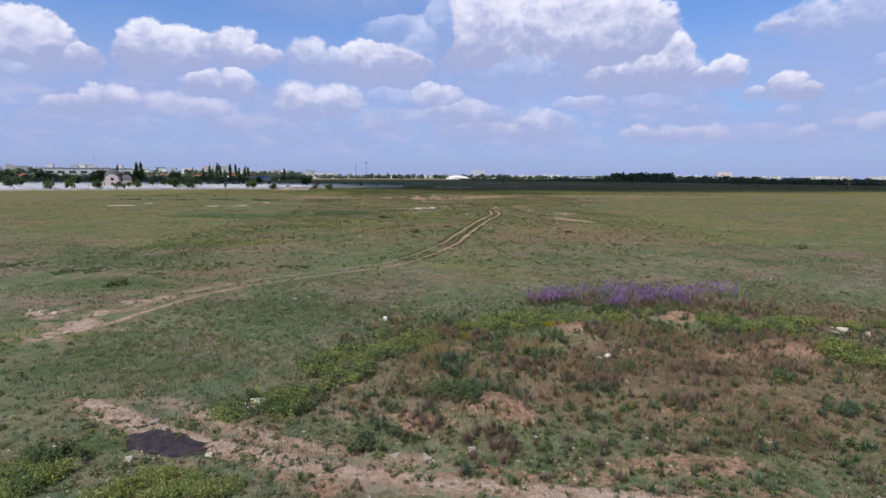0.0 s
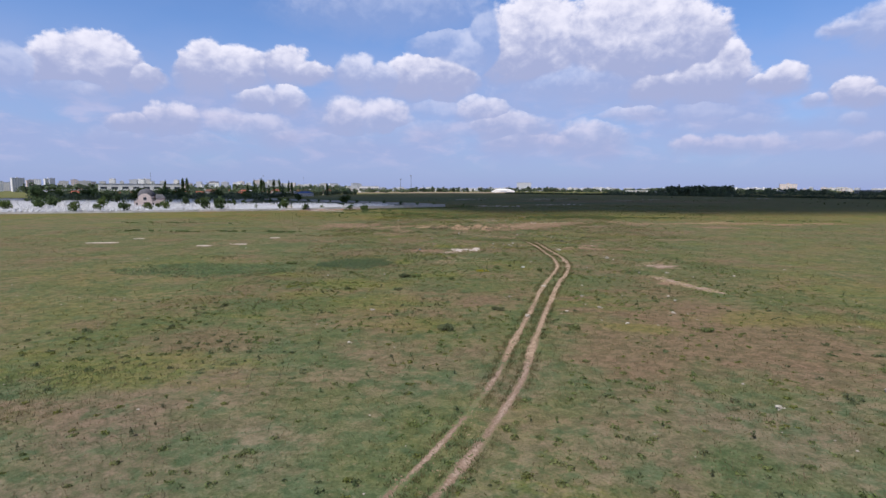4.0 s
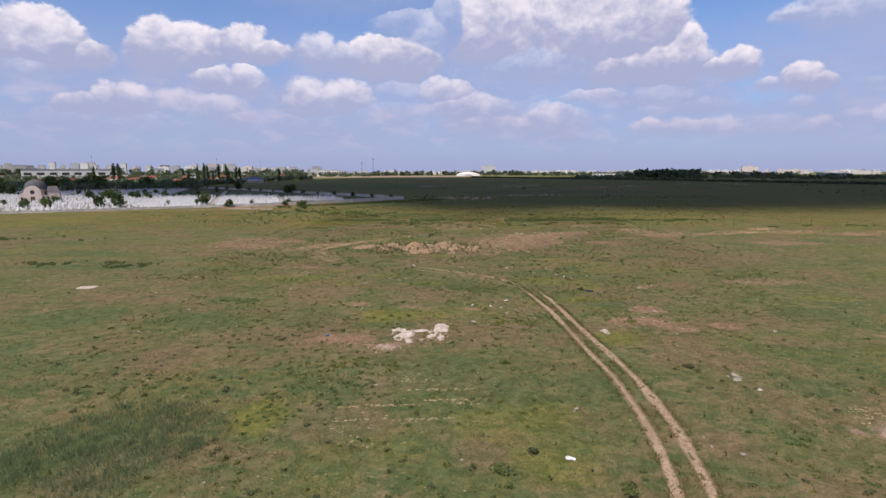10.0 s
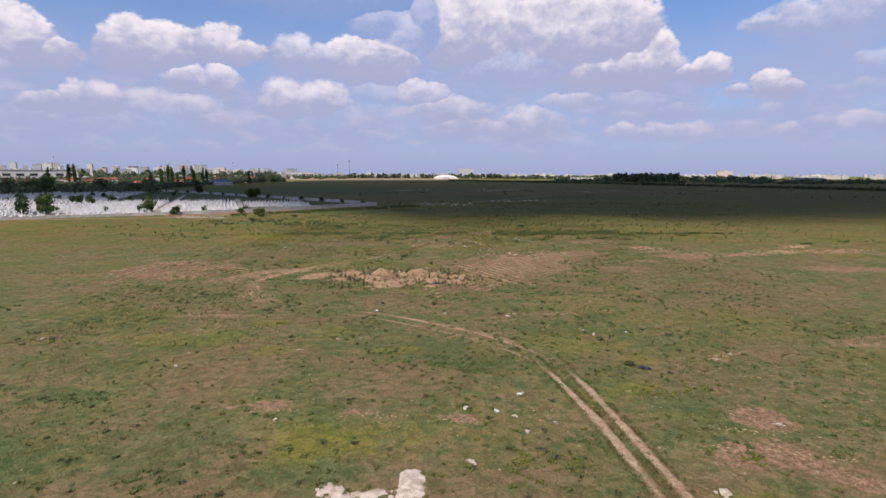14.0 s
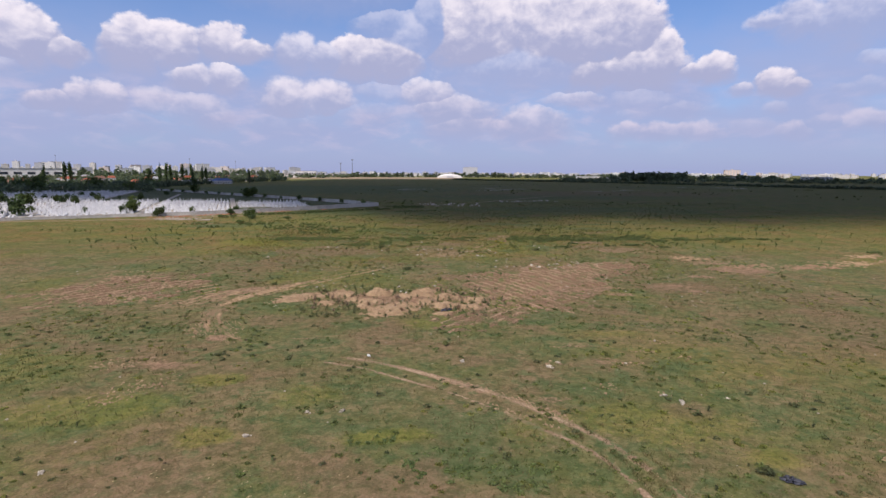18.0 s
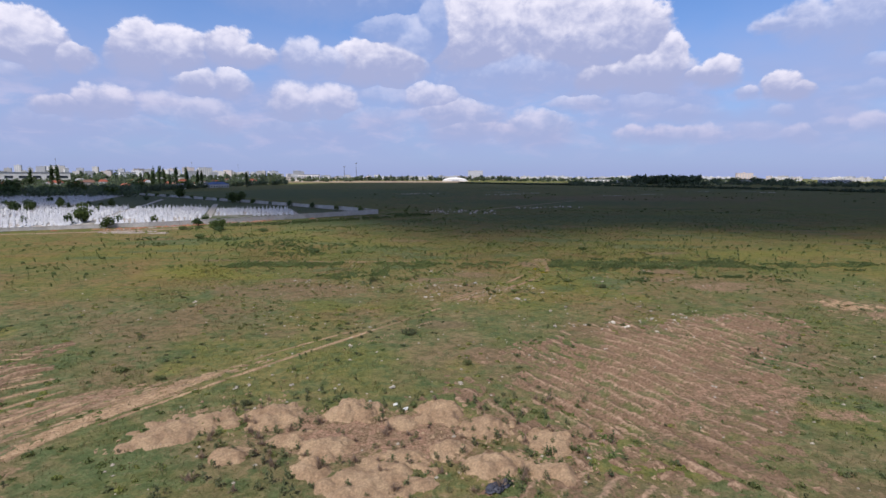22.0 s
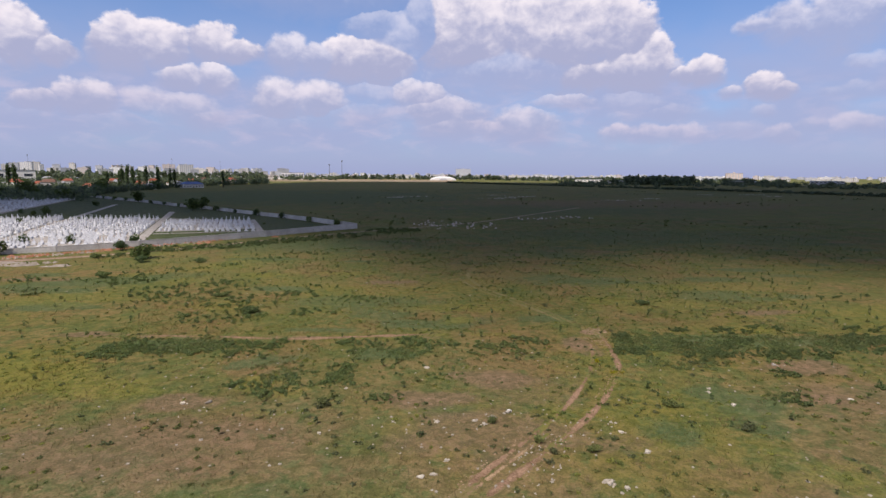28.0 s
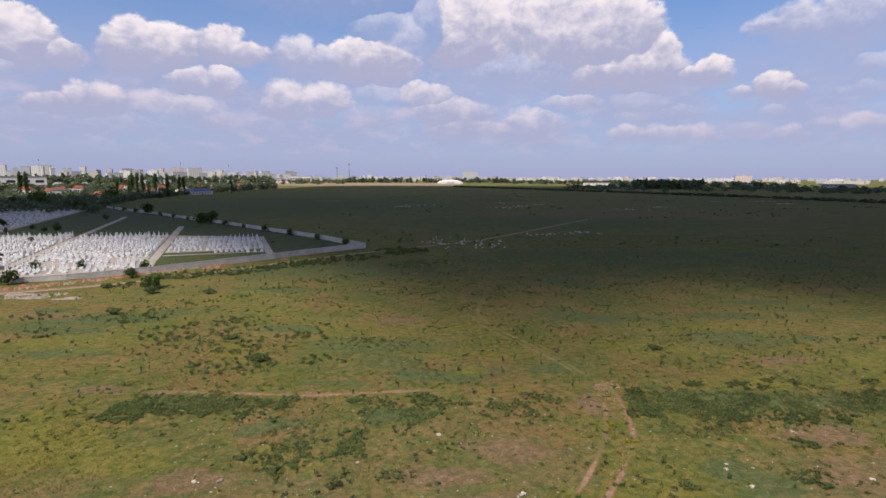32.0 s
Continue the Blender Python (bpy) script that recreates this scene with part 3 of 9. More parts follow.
M_PINK = surface("pink plaster", (0.64, 0.53, 0.48), (0.57, 0.47, 0.43), 0.2, 0.9, 0.15, each=0.12)
M_PANEL = surface("grey concrete panels", (0.52, 0.52, 0.55), (0.46, 0.46, 0.49), 0.1, 0.9, 0.15, each=0.15)
# skyline window glass brought near the wall tone, with the haze in its colour
M_HAZYGLASS = surface("window glass paled for haze", (0.50, 0.51, 0.54), (0.44, 0.45, 0.48), 0.5, 0.3, 0.0)
M_RUBBLE = surface("grey building rubble", (0.36, 0.31, 0.27), (0.25, 0.21, 0.18), 1.0, 0.9, 0.6, 6.0, 0.7)
M_GLASS = surface("dark window glass", (0.045, 0.055, 0.070), (0.06, 0.07, 0.085), 0.5, 0.12, 0.0)
M_SLATE = surface("dark slate roof", (0.085, 0.085, 0.100), (0.120, 0.115, 0.125), 0.8, 0.8, 0.3)
M_STEEL = surface("galvanised steel", (0.30, 0.30, 0.31), (0.22, 0.22, 0.23), 1.0, 0.5, 0.1, metal=0.6)
M_DARKWOOD = surface("dark door wood", (0.10, 0.06, 0.04), (0.07, 0.045, 0.03), 2.0, 0.7, 0.2)


# ---------------------------------------------------------------- mesh helpers
def lattice(ix, iy, seed):
    h = (ix.astype(np.int64) * 374761393 + iy.astype(np.int64) * 668265263 + seed * 69069) & 0x7FFFFFFF
    h = ((h ^ (h >> 13)) * 1274126177) & 0x7FFFFFFF
    return ((h ^ (h >> 16)) & 0xFFFF) / 65535.0


def vnoise(x, y, size, seed=0, octaves=3):
    """Smooth value noise from 0 to 1; size in metres."""
    x, y = np.asarray(x, float) / size, np.asarray(y, float) / size
    total, amp, norm = 0.0, 1.0, 0.0
    for o in range(octaves):
        ix, iy = np.floor(x), np.floor(y)
        fx, fy = x - ix, y - iy
        fx, fy = fx * fx * (3 - 2 * fx), fy * fy * (3 - 2 * fy)
        v = (lattice(ix, iy, seed + o) * (1 - fx) + lattice(ix + 1, iy, seed + o) * fx) * (1 - fy) \
            + (lattice(ix, iy + 1, seed + o) * (1 - fx) + lattice(ix + 1, iy + 1, seed + o) * fx) * fy
        total, norm = total + v * amp, norm + amp
        x, y, amp = x * 2.03 + 17.3, y * 2.03 + 5.7, amp * 0.5
    return total / norm


def mesh_of(name, verts, faces, mats, smooth=False, index=None):
    """A mesh from arrays; faces: rows of 3 or 4 indices."""
    me = bpy.data.meshes.new(name)
    verts, faces = np.asarray(verts, np.float32), np.asarray(faces, np.int32)
    k = faces.shape[1]
    me.vertices.add(len(verts))
    me.vertices.foreach_set("co", verts.ravel())
    me.loops.add(faces.size)
    me.loops.foreach_set("vertex_index", faces.ravel())
    me.polygons.add(len(faces))
    me.polygons.foreach_set("loop_start", np.arange(0, faces.size, k, dtype=np.int32))
    for m in mats if isinstance(mats, (list, tuple)) else [mats]:
        me.materials.append(m)
    if index is not None:
        me.polygons.foreach_set("material_index", np.asarray(index, np.int32))
    if smooth:
        me.polygons.foreach_set("use_smooth", np.ones(len(faces), bool))
    me.update(calc_edges=True)
    return me


def grid_faces(nu, nv):
    a = (np.arange(nv - 1)[:, None] * nu + np.arange(nu - 1)[None, :]).ravel()
    return np.stack([a, a + 1, a + nu + 1, a + nu], 1)


class Solid:
    """Collects boxes, prisms and the like into one mesh."""

    def __init__(self):
        self.v, self.f = [], []

    def add(self, verts, faces):
        o = len(self.v)
        self.v += [tuple(p) for p in verts]
        for f in faces:
            q = [i + o for i in f]
            self.f.append(q if len(q) == 4 else q + [q[-1]])
        return self

    def box(self, x0, y0, z0, x1, y1, z1, taper=0.0):
        t = taper
        v = [(x0, y0, z0), (x1, y0, z0), (x1, y1, z0), (x0, y1, z0),
             (x0 + t, y0 + t, z1), (x1 - t, y0 + t, z1), (x1 - t, y1 - t, z1), (x0 + t, y1 - t, z1)]
        return self.add(v, [(0, 3, 2, 1), (4, 5, 6, 7), (0, 1, 5, 4), (1, 2, 6, 5), (2, 3, 7, 6), (3, 0, 4, 7)])

    def tube(self, points, radii, sides=6):
        rings = []
        for (x, y, z), r in zip(points, radii):
            rings.append([(x + r * math.cos(2 * math.pi * k / sides), y + r * math.sin(2 * math.pi * k / sides), z) for k in range(sides)])
        v = [p for ring in rings for p in ring]
        f = []
        for i in range(len(rings) - 1):
            for k in range(sides):
                f.append((i * sides + k, i * sides + (k + 1) % sides, (i + 1) * sides + (k + 1) % sides, (i + 1) * sides + k))
        return self.add(v, f)

    def mesh(self, name, mat, smooth=False):
        me = bpy.data.meshes.new(name)
        clean = [f[:3] if f[3] == f[2] else f for f in self.f]
        me.from_pydata(self.v, [], clean)
        me.materials.append(mat)
        if smooth:
            me.polygons.foreach_set("use_smooth", np.ones(len(clean), bool))
        me.update()
        return me


def thing(name, x, y, z=0.0, turn=0.0, label="", category="", group="", kind=""):
    ob = new(name)
    ob.matrix_basis = pose(x, y, z, 0, 0, turn)
    return tagged(ob, label, category, group, kind)


def part(name, me, parent, label=""):
    ob = new(name, me)
    ob.parent = parent
    return tagged(ob, label)


def leaf_cards(n, rx, ry, rz, size, rng, shell=0.55, lumps=7, cz=None):
    """Leaf clumps in an uneven crown: n bent quads of that size round several lobes."""
    cz = rz if cz is None else cz
    c = rng.normal(size=(lumps, 3))
    c /= np.linalg.norm(c, axis=1)[:, None]
    c *= rng.uniform(0.25, 0.62, (lumps, 1))
    which = rng.integers(0, lumps, n)
    d = rng.normal(size=(n, 3))
    d /= np.linalg.norm(d, axis=1)[:, None]
    r = rng.uniform(shell, 1.0, (n, 1)) ** 0.6 * rng.uniform(0.36, 0.52, (lumps, 1))[which]
    mid = (c[which] + d * r) * np.array([rx, ry, rz]) + np.array([0, 0, cz])
    nrm = d + rng.normal(scale=0.55, size=(n, 3))
    nrm /= np.linalg.norm(nrm, axis=1)[:, None]
    a = np.cross(nrm, rng.normal(size=(n, 3)))
    a /= np.linalg.norm(a, axis=1)[:, None]
    b = np.cross(nrm, a)
    s = size * rng.uniform(0.6, 1.3, (n, 1))
    v = np.stack([mid - a * s, mid + b * s * 0.7 + nrm * s * 0.2, mid + a * s, mid - b * s * 0.7 + nrm * s * 0.2], 1)
    v[..., 2] = np.maximum(v[..., 2], 0.02)
    return v.reshape(-1, 3), np.arange(n * 4).reshape(n, 4)


def spiky(n, r, h, width, rng):
    """A dome of n thin stalks that spread from the middle of a plant."""
    a, e = rng.uniform(0, 2 * np.pi, n), rng.uniform(0.15, 1.45, n)
    k = rng.uniform(0.55, 1.0, n) * (0.85 + 0.3 * np.sin(3 * a + rng.uniform(0, 6)))
    tip = np.stack([r * k * np.cos(a) * np.cos(e), r * k * np.sin(a) * np.cos(e), h * k * np.sin(e) + 0.03], 1)
    foot = tip * rng.uniform(0.25, 0.7, (n, 1))
    s = np.stack([-np.sin(a), np.cos(a), 0 * a], 1) * width * rng.uniform(0.6, 1.4, (n, 1))
    v = np.stack([foot - s, foot + s, tip], 1).reshape(-1, 3)
    return v, np.arange(3 * n).reshape(n, 3)


def blades(x, y, z, height, width, per, rng, spread=0.12, lean=0.45):
    """Tufts at x, y: per blades each, as single bent triangles."""
    n = len(x)
    bx = np.repeat(x, per) + rng.normal(scale=spread, size=n * per)
    by = np.repeat(y, per) + rng.normal(scale=spread, size=n * per)
    bz = np.repeat(z, per)
    h = np.repeat(height, per) * rng.uniform(0.55, 1.15, n * per)
    t = rng.uniform(0, 2 * np.pi, n * per)
    w = width * rng.uniform(0.6, 1.4, n * per)
    lx, ly = rng.normal(scale=lean, size=(2, n * per)) * h
    a = np.stack([bx - w * np.cos(t), by - w * np.sin(t), bz - 0.03], 1)
    b = np.stack([bx + w * np.cos(t), by + w * np.sin(t), bz - 0.03], 1)
    c = np.stack([bx + lx, by + ly, bz + h], 1)
    v = np.stack([a, b, c], 1).reshape(-1, 3)
    return v, np.arange(len(v)).reshape(-1, 3)
# ---------------------------------------------------------------- ground
MOUNDS, SOILS, LUSHES, DRIES, GOLDS = [], [], [], [], []


def blob(store, x, y, rx, ry, amount=1.0, turn=0.0):
    store.append((x, y, rx, ry, amount, radians(turn)))


# low heaps by the start, and the tipped earth in the middle of the field
blob(MOUNDS, 1.2, 15.6, 2.2, 1.5, 0.75)
blob(MOUNDS, 6.0, 23.6, 2.4, 2.0, 0.75)
blob(MOUNDS, 12.0, 26.6, 1.8, 1.3, 0.60)
blob(MOUNDS, 15.0, 21.8, 3.2, 1.8, 0.65)
blob(MOUNDS, -2.4, 19.0, 3.2, 2.4, 0.55)
blob(MOUNDS, 2.6, 20.0, 3.0, 2.4, 0.45)
blob(MOUNDS, 9.0, 18.0, 4.5, 3.0, 0.35)
blob(MOUNDS, 9.0, 30.0, 7.0, 2.5, 0.30)

blob(SOILS, 2.0, 15.5, 1.7, 1.1, 1.0)
blob(SOILS, 5.7, 24.3, 1.3, 0.9, 1.0)
blob(SOILS, 11.7, 21.4, 3.2, 0.9, 0.85)
blob(SOILS, 14.8, 21.6, 2.0, 1.2, 1.0)
blob(SOILS, 8.6, 21.8, 1.5, 0.6, 0.8)
blob(SOILS, -0.4, 21.2, 1.4, 1.6, 0.8)
blob(SOILS, 1.0, 22.6, 1.4, 0.8, 0.8)
blob(SOILS, -0.6, 14.9, 1.2, 0.7, 0.85)
blob(SOILS, 6.8, 13.0, 3.0, 0.9, 0.75)
blob(SOILS, 3.0, 12.4, 3.0, 0.7, 0.62)
blob(SOILS, -11.0, 16.8, 2.6, 0.7, 0.5, -35)
blob(SOILS, -1.3, 15.6, 0.9, 0.9, 0.8)
blob(SOILS, 12.0, 26.4, 1.3, 0.8, 1.0)
blob(SOILS, 15.0, 21.4, 2.2, 1.1, 1.0)
blob(SOILS, 5.8, 23.6, 1.0, 0.9, 1.0)
blob(SOILS, -1.0, 12.4, 5.0, 0.9, 0.62)
blob(SOILS, 6.0, 11.6, 5.0, 0.8, 0.60)
blob(SOILS, -7.5, 14.2, 2.6, 1.0, 0.55)
blob(SOILS, 24.0, 107.4, 3.0, 1.6, 0.9)
blob(SOILS, 22.3, 92.4, 5.0, 1.5, 0.85, -66)
blob(SOILS, 21.0, 93.5, 2.5, 1.8, 0.9)
blob(SOILS, 16.5, 130.5, 4.0, 2.5, 0.85)
blob(SOILS, 24.0, 128.5, 4.0, 1.5, 0.75)
blob(SOILS, -12.0, 137.5, 2.2, 1.2, 0.75)
blob(SOILS, -11.0, 125.0, 4.5, 2.4, 0.8)
blob(SOILS, -7.0, 123.4, 3.0, 1.5, 0.8)
blob(SOILS, -25.0, 175.0, 2.2, 6.0, 0.62)
blob(SOILS, -27.0, 186.0, 7.0, 3.0, 0.75, 40)
blob(SOILS, -8.0, 182.0, 9.0, 4.5, 0.8)
blob(SOILS, -42.0, 187.0, 9.0, 8.0, 0.62)
blob(SOILS, 12.0, 190.0, 14.0, 10.0, 0.72, 30)
blob(SOILS, 24.0, 204.0, 8.0, 4.5, 0.95, 25)
for k in range(9):
    blob(SOILS, -38.0 + 4.2 * k, 244.2 + 0.3 * math.sin(2.1 * k), 2.2 + (k % 3) * 0.5, 0.5 + 0.15 * (k % 2), 0.62 + 0.1 * (k % 3))
blob(SOILS, 13.6, 245.6, 1.5, 1.2, 0.7)
blob(SOILS, 45.0, 201.0, 9.0, 4.0, 0.8)
blob(SOILS, -85.0, 296.0, 30.0, 3.2, 0.75, 28)
blob(SOILS, 34.0, 222.0, 8.0, 5.0, 0.62)
blob(SOILS, 65.0, 188.0, 12.0, 5.0, 0.7)
blob(SOILS, 40.0, 150.0, 10.0, 4.0, 0.6)

blob(LUSHES, -20.2, 106.6, 4.5, 4.6, 0.6)
blob(LUSHES, -12.0, 44.0, 40.0, 14.0, 0.42)
blob(LUSHES, -18.0, 100.0, 20.0, 16.0, 0.45)
blob(LUSHES, -2.0, 112.0, 9.0, 7.0, 0.5)
blob(LUSHES, -30.0, 70.0, 30.0, 14.0, 0.42)
blob(LUSHES, -110.0, 620.0, 190.0, 190.0, 0.75)
blob(LUSHES, 60.0, 460.0, 130.0, 60.0, 0.6)
blob(LUSHES, 250.0, 700.0, 200.0, 90.0, 0.5)
blob(LUSHES, 40.0, 340.0, 60.0, 18.0, 0.55)
blob(LUSHES, -40.0, 101.0, 11.0, 7.5, 0.55)
blob(LUSHES, -12.0, 20.5, 5.0, 3.5, 0.5)
blob(LUSHES, -9.0, 29.0, 9.0, 4.0, 0.6)
blob(LUSHES, -22.0, 36.0, 6.0, 3.0, 0.8)
blob(LUSHES, -5.5, 18.5, 3.0, 2.6, 0.5)
blob(LUSHES, 0.4, 17.2, 1.6, 1.2, 1.0)
blob(LUSHES, 8.9, 14.6, 2.0, 1.4, 0.8)
blob(LUSHES, -9.1, 14.1, 1.4, 0.7, 1.0)
blob(LUSHES, -21.4, 206.3, 5.0, 5.0, 0.5)
blob(LUSHES, -7.5, 200.9, 4.0, 2.4, 0.5)
blob(LUSHES, 12.3, 221.3, 3.0, 3.0, 0.7)
blob(DRIES, -26.0, 218.8, 7.0, 3.0, 0.7)
blob(DRIES, -3.0, 205.0, 4.0, 2.0, 0.7)
blob(DRIES, 11.5, 202.5, 6.0, 3.5, 0.8)
blob(DRIES, 0.0, 222.0, 12.0, 5.0, 0.7)
blob(DRIES, -24.0, 222.0, 12.0, 4.0, 0.7)
blob(LUSHES, 15.0, 13.0, 4.0, 1.6, 0.7)
blob(LUSHES, -37.0, 118.0, 10.0, 4.5, 0.5)
blob(LUSHES, 14.0, 95.0, 6.0, 9.0, 0.55)
blob(LUSHES, 2.0, 112.0, 5.0, 4.0, 0.6)
blob(LUSHES, -16.0, 133.0, 5.0, 5.0, 0.5)
blob(LUSHES, -30.0, 241.8, 8.0, 2.4, 0.9)
blob(LUSHES, -8.6, 238.6, 4.0, 2.0, 0.9)
blob(LUSHES, 29.0, 241.6, 14.0, 3.0, 0.95)
blob(LUSHES, -15.0, 260.0, 18.0, 6.0, 0.6)
blob(LUSHES, -55.0, 275.0, 22.0, 6.0, 0.7, 25)
blob(LUSHES, 22.0, 275.0, 20.0, 6.0, 0.55)
blob(LUSHES, -15.0, 214.0, 6.0, 4.0, 0.6)
blob(LUSHES, -4.0, 205.5, 4.0, 2.2, 0.8)
blob(LUSHES, 18.0, 228.0, 3.0, 2.4, 0.7)
blob(LUSHES, 19.0, 222.0, 3.0, 2.4, 0.7)
blob(LUSHES, -60.0, 160.0, 22.0, 3.0, 0.7)

for gx, gy, ga, gb in ((-41, 233, 9, 4.5), (-31, 230.5, 7, 3), (-17, 230, 5, 3), (26, 258, 12, 5), (62, 254, 26, 6), (0, 257, 12, 4), (-30, 258, 12, 5), (-55, 262, 16, 6), (-15, 90, 9, 5), (-7, 97, 6, 3), (4, 104, 4, 3),
                       (-26, 96, 6, 3), (-22, 60, 12, 5), (10, 150, 8, 4), (-24, 152, 9, 4), (-2, 172, 6, 3), (-14, 212, 6, 3), (4, 212, 5, 3), (20, 216, 5, 3), (-12, 244, 7, 2.5), (-19, 24, 4, 2), (24, 76, 9, 4), (40, 270, 22, 5)):
    blob(GOLDS, gx, gy, ga, gb, 1.0 if gy in (233, 230.5) else 0.66)
blob(SOILS, 18.8, 135.0, 2.4, 2.6, 0.80, 30)
blob(SOILS, 18.2, 129.2, 2.6, 1.6, 0.85, -40)
blob(SOILS, 20.0, 127.4, 1.6, 1.2, 0.80, 0)
blob(SOILS, -14.8, 137.3, 1.6, 0.8, 0.70, 0)
blob(SOILS, -5.9, 136.3, 2.0, 0.8, 0.70, 0)
blob(SOILS, 0.5, 135.4, 2.0, 1.2, 0.75, -20)
blob(SOILS, -12.0, 137.7, 1.2, 0.5, 0.70, 0)
blob(SOILS, 5.9, 153.4, 2.0, 1.2, 0.60, 0)
blob(LUSHES, -1.6, 145.6, 2.6, 2.2, 0.80)
blob(LUSHES, 2.0, 144.3, 2.4, 1.8, 0.70)
blob(LUSHES, -5.5, 148.5, 2.2, 1.6, 0.70)
blob(LUSHES, -16.0, 129.3, 3.0, 2.0, 0.70)
blob(LUSHES, -25.8, 139.3, 3.0, 1.4, 0.70)
blob(LUSHES, 24.7, 139.4, 2.0, 1.6, 0.60)
blob(LUSHES, 5.0, 127.9, 1.6, 1.4, 0.50)
blob(LUSHES, -28.2, 99.2, 3.2, 2.4, 0.80)
blob(LUSHES, -10.2, 95.3, 1.0, 0.8, 0.90)
blob(LUSHES, -15.0, 94.7, 1.4, 0.8, 0.80)
blob(LUSHES, -15.5, 86.2, 1.0, 0.8, 0.80)
blob(LUSHES, -17.6, 86.1, 1.0, 0.6, 0.80)
blob(LUSHES, 19.6, 101.9, 2.4, 3.0, 0.60)
blob(LUSHES, -8.7, 113.5, 3.6, 3.0, 0.60)
blob(LUSHES, -12.2, 109.6, 2.4, 1.8, 0.60)
blob(LUSHES, -11.4, 166.0, 2.6, 1.6, 0.85)
blob(LUSHES, 0.4, 176.7, 1.8, 2.0, 0.60)
blob(LUSHES, -0.9, 168.7, 1.4, 0.8, 0.80)
blob(LUSHES, 8.2, 166.6, 2.0, 1.0, 0.85)
blob(LUSHES, 8.4, 172.0, 3.0, 1.6, 0.70)
blob(LUSHES, 13.1, 170.0, 4.0, 1.4, 0.70)
blob(LUSHES, 18.8, 170.7, 3.0, 1.4, 0.85)
blob(LUSHES, 22.6, 166.5, 2.4, 1.4, 0.70)
blob(LUSHES, -27.8, 170.2, 3.0, 1.6, 0.60)
blob(LUSHES, 3.6, 167.8, 1.4, 0.8, 0.70)
blob(LUSHES, 22.0, 192.9, 4.0, 3.0, 0.50)
blob(SOILS, -22.2, 160.1, 3.0, 1.4, 0.70)
blob(SOILS, -21.3, 167.2, 1.8, 1.6, 0.80)
blob(SOILS, -14.0, 166.8, 1.6, 0.6, 0.60)
blob(SOILS, -5.5, 167.5, 1.2, 0.6, 0.60)
blob(SOILS, 10.7, 164.4, 2.0, 0.6, 0.60)
blob(SOILS, 11.9, 160.8, 2.0, 1.0, 0.60)
blob(SOILS, 17.5, 165.1, 2.0, 0.6, 0.60)
blob(DRIES, 18.0, 72.0, 14.0, 14.0, 0.80)
blob(DRIES, 9.0, 64.0, 5.0, 8.0, 0.75)
blob(DRIES, -20.0, 66.0, 7.0, 5.0, 0.6)
blob(GOLDS, -11.0, 80.0, 8.0, 6.0, 0.62)
blob(GOLDS, -6.0, 72.0, 6.0, 4.0, 0.62)
for gx, gy, ga, gb in ((8.7, 78.4, 3.4, 1.8), (12.6, 77.2, 3.6, 1.8), (18.0, 81.0, 3.0, 2.2), (8.8, 83.9, 2.6, 2.1), (12.6, 80.6, 3.0, 1.4), (20.0, 76.0, 5.0, 2.5)):
    blob(DRIES, gx, gy, ga, gb, 0.85)
blob(DRIES, 26.0, 96.0, 10.0, 8.0, 0.4)
blob(DRIES, 30.0, 165.0, 14.0, 10.0, 0.5)
blob(DRIES, 40.0, 190.0, 14.0, 8.0, 0.5)
blob(LUSHES, -36.8, 97.6, 9.0, 4.0, 0.85)
blob(LUSHES, -11.0, 69.1, 4.0, 3.0, 0.6)
blob(DRIES, 9.0, 19.0, 13.0, 7.0, 0.85)
heap_rng = random.Random(12)
for _ in range(46):
    blob(SOILS, heap_rng.uniform(-3, 24), heap_rng.uniform(11, 29), heap_rng.uniform(0.3, 1.0), heap_rng.uniform(0.25, 0.6), heap_rng.uniform(0.6, 1.0))
blob(DRIES, 14.0, 29.0, 9.0, 3.0, 0.55)
blob(DRIES, 22.0, 28.0, 8.0, 4.0, 0.6)
blob(DRIES, 5.0, 120.0, 6.0, 4.0, 0.4)
blob(DRIES, -6.0, 140.0, 8.0, 6.0, 0.5)
blob(DRIES, 20.0, 140.0, 10.0, 6.0, 0.5)
blob(DRIES, 22.0, 168.0, 14.0, 8.0, 0.5)
blob(DRIES, -20.0, 220.0, 10.0, 6.0, 0.55)
blob(DRIES, 4.0, 230.0, 8.0, 6.0, 0.5)
blob(DRIES, 30.0, 226.0, 12.0, 7.0, 0.6)
blob(DRIES, 120.0, 520.0, 160.0, 70.0, 0.6)
blob(DRIES, -30.0, 200.0, 14.0, 6.0, 0.3)


# drifts of damp green, dry brown and yellow-flowering ground along the way
for gx, gy, ga, gb in ((9.3, 13.7, 2.4, 0.8), (-12.0, 20.9, 3.3, 2.7), (-39.5, 131.6, 7.4, 5.5), (-37.5, 122.0, 2.8, 4.3), (23.2, 114.3, 4.1, 3.4), (8.2, 114.5, 4.1, 4.8), (-2.7, 117.8, 5.8, 4.2), (-7.9, 108.5, 3.5, 3.4),
                       (14.3, 135.9, 3.0, 2.4), (0.1, 149.4, 5.2, 4.4), (35.6, 133.0, 6.7, 5.2), (-67.3, 174.2, 16.4, 5.4), (-0.4, 146.4, 2.9, 2.0), (-22.9, 152.0, 2.5, 1.8), (16.3, 159.8, 3.0, 3.0)):
    blob(LUSHES, gx, gy, ga, gb, 0.62)
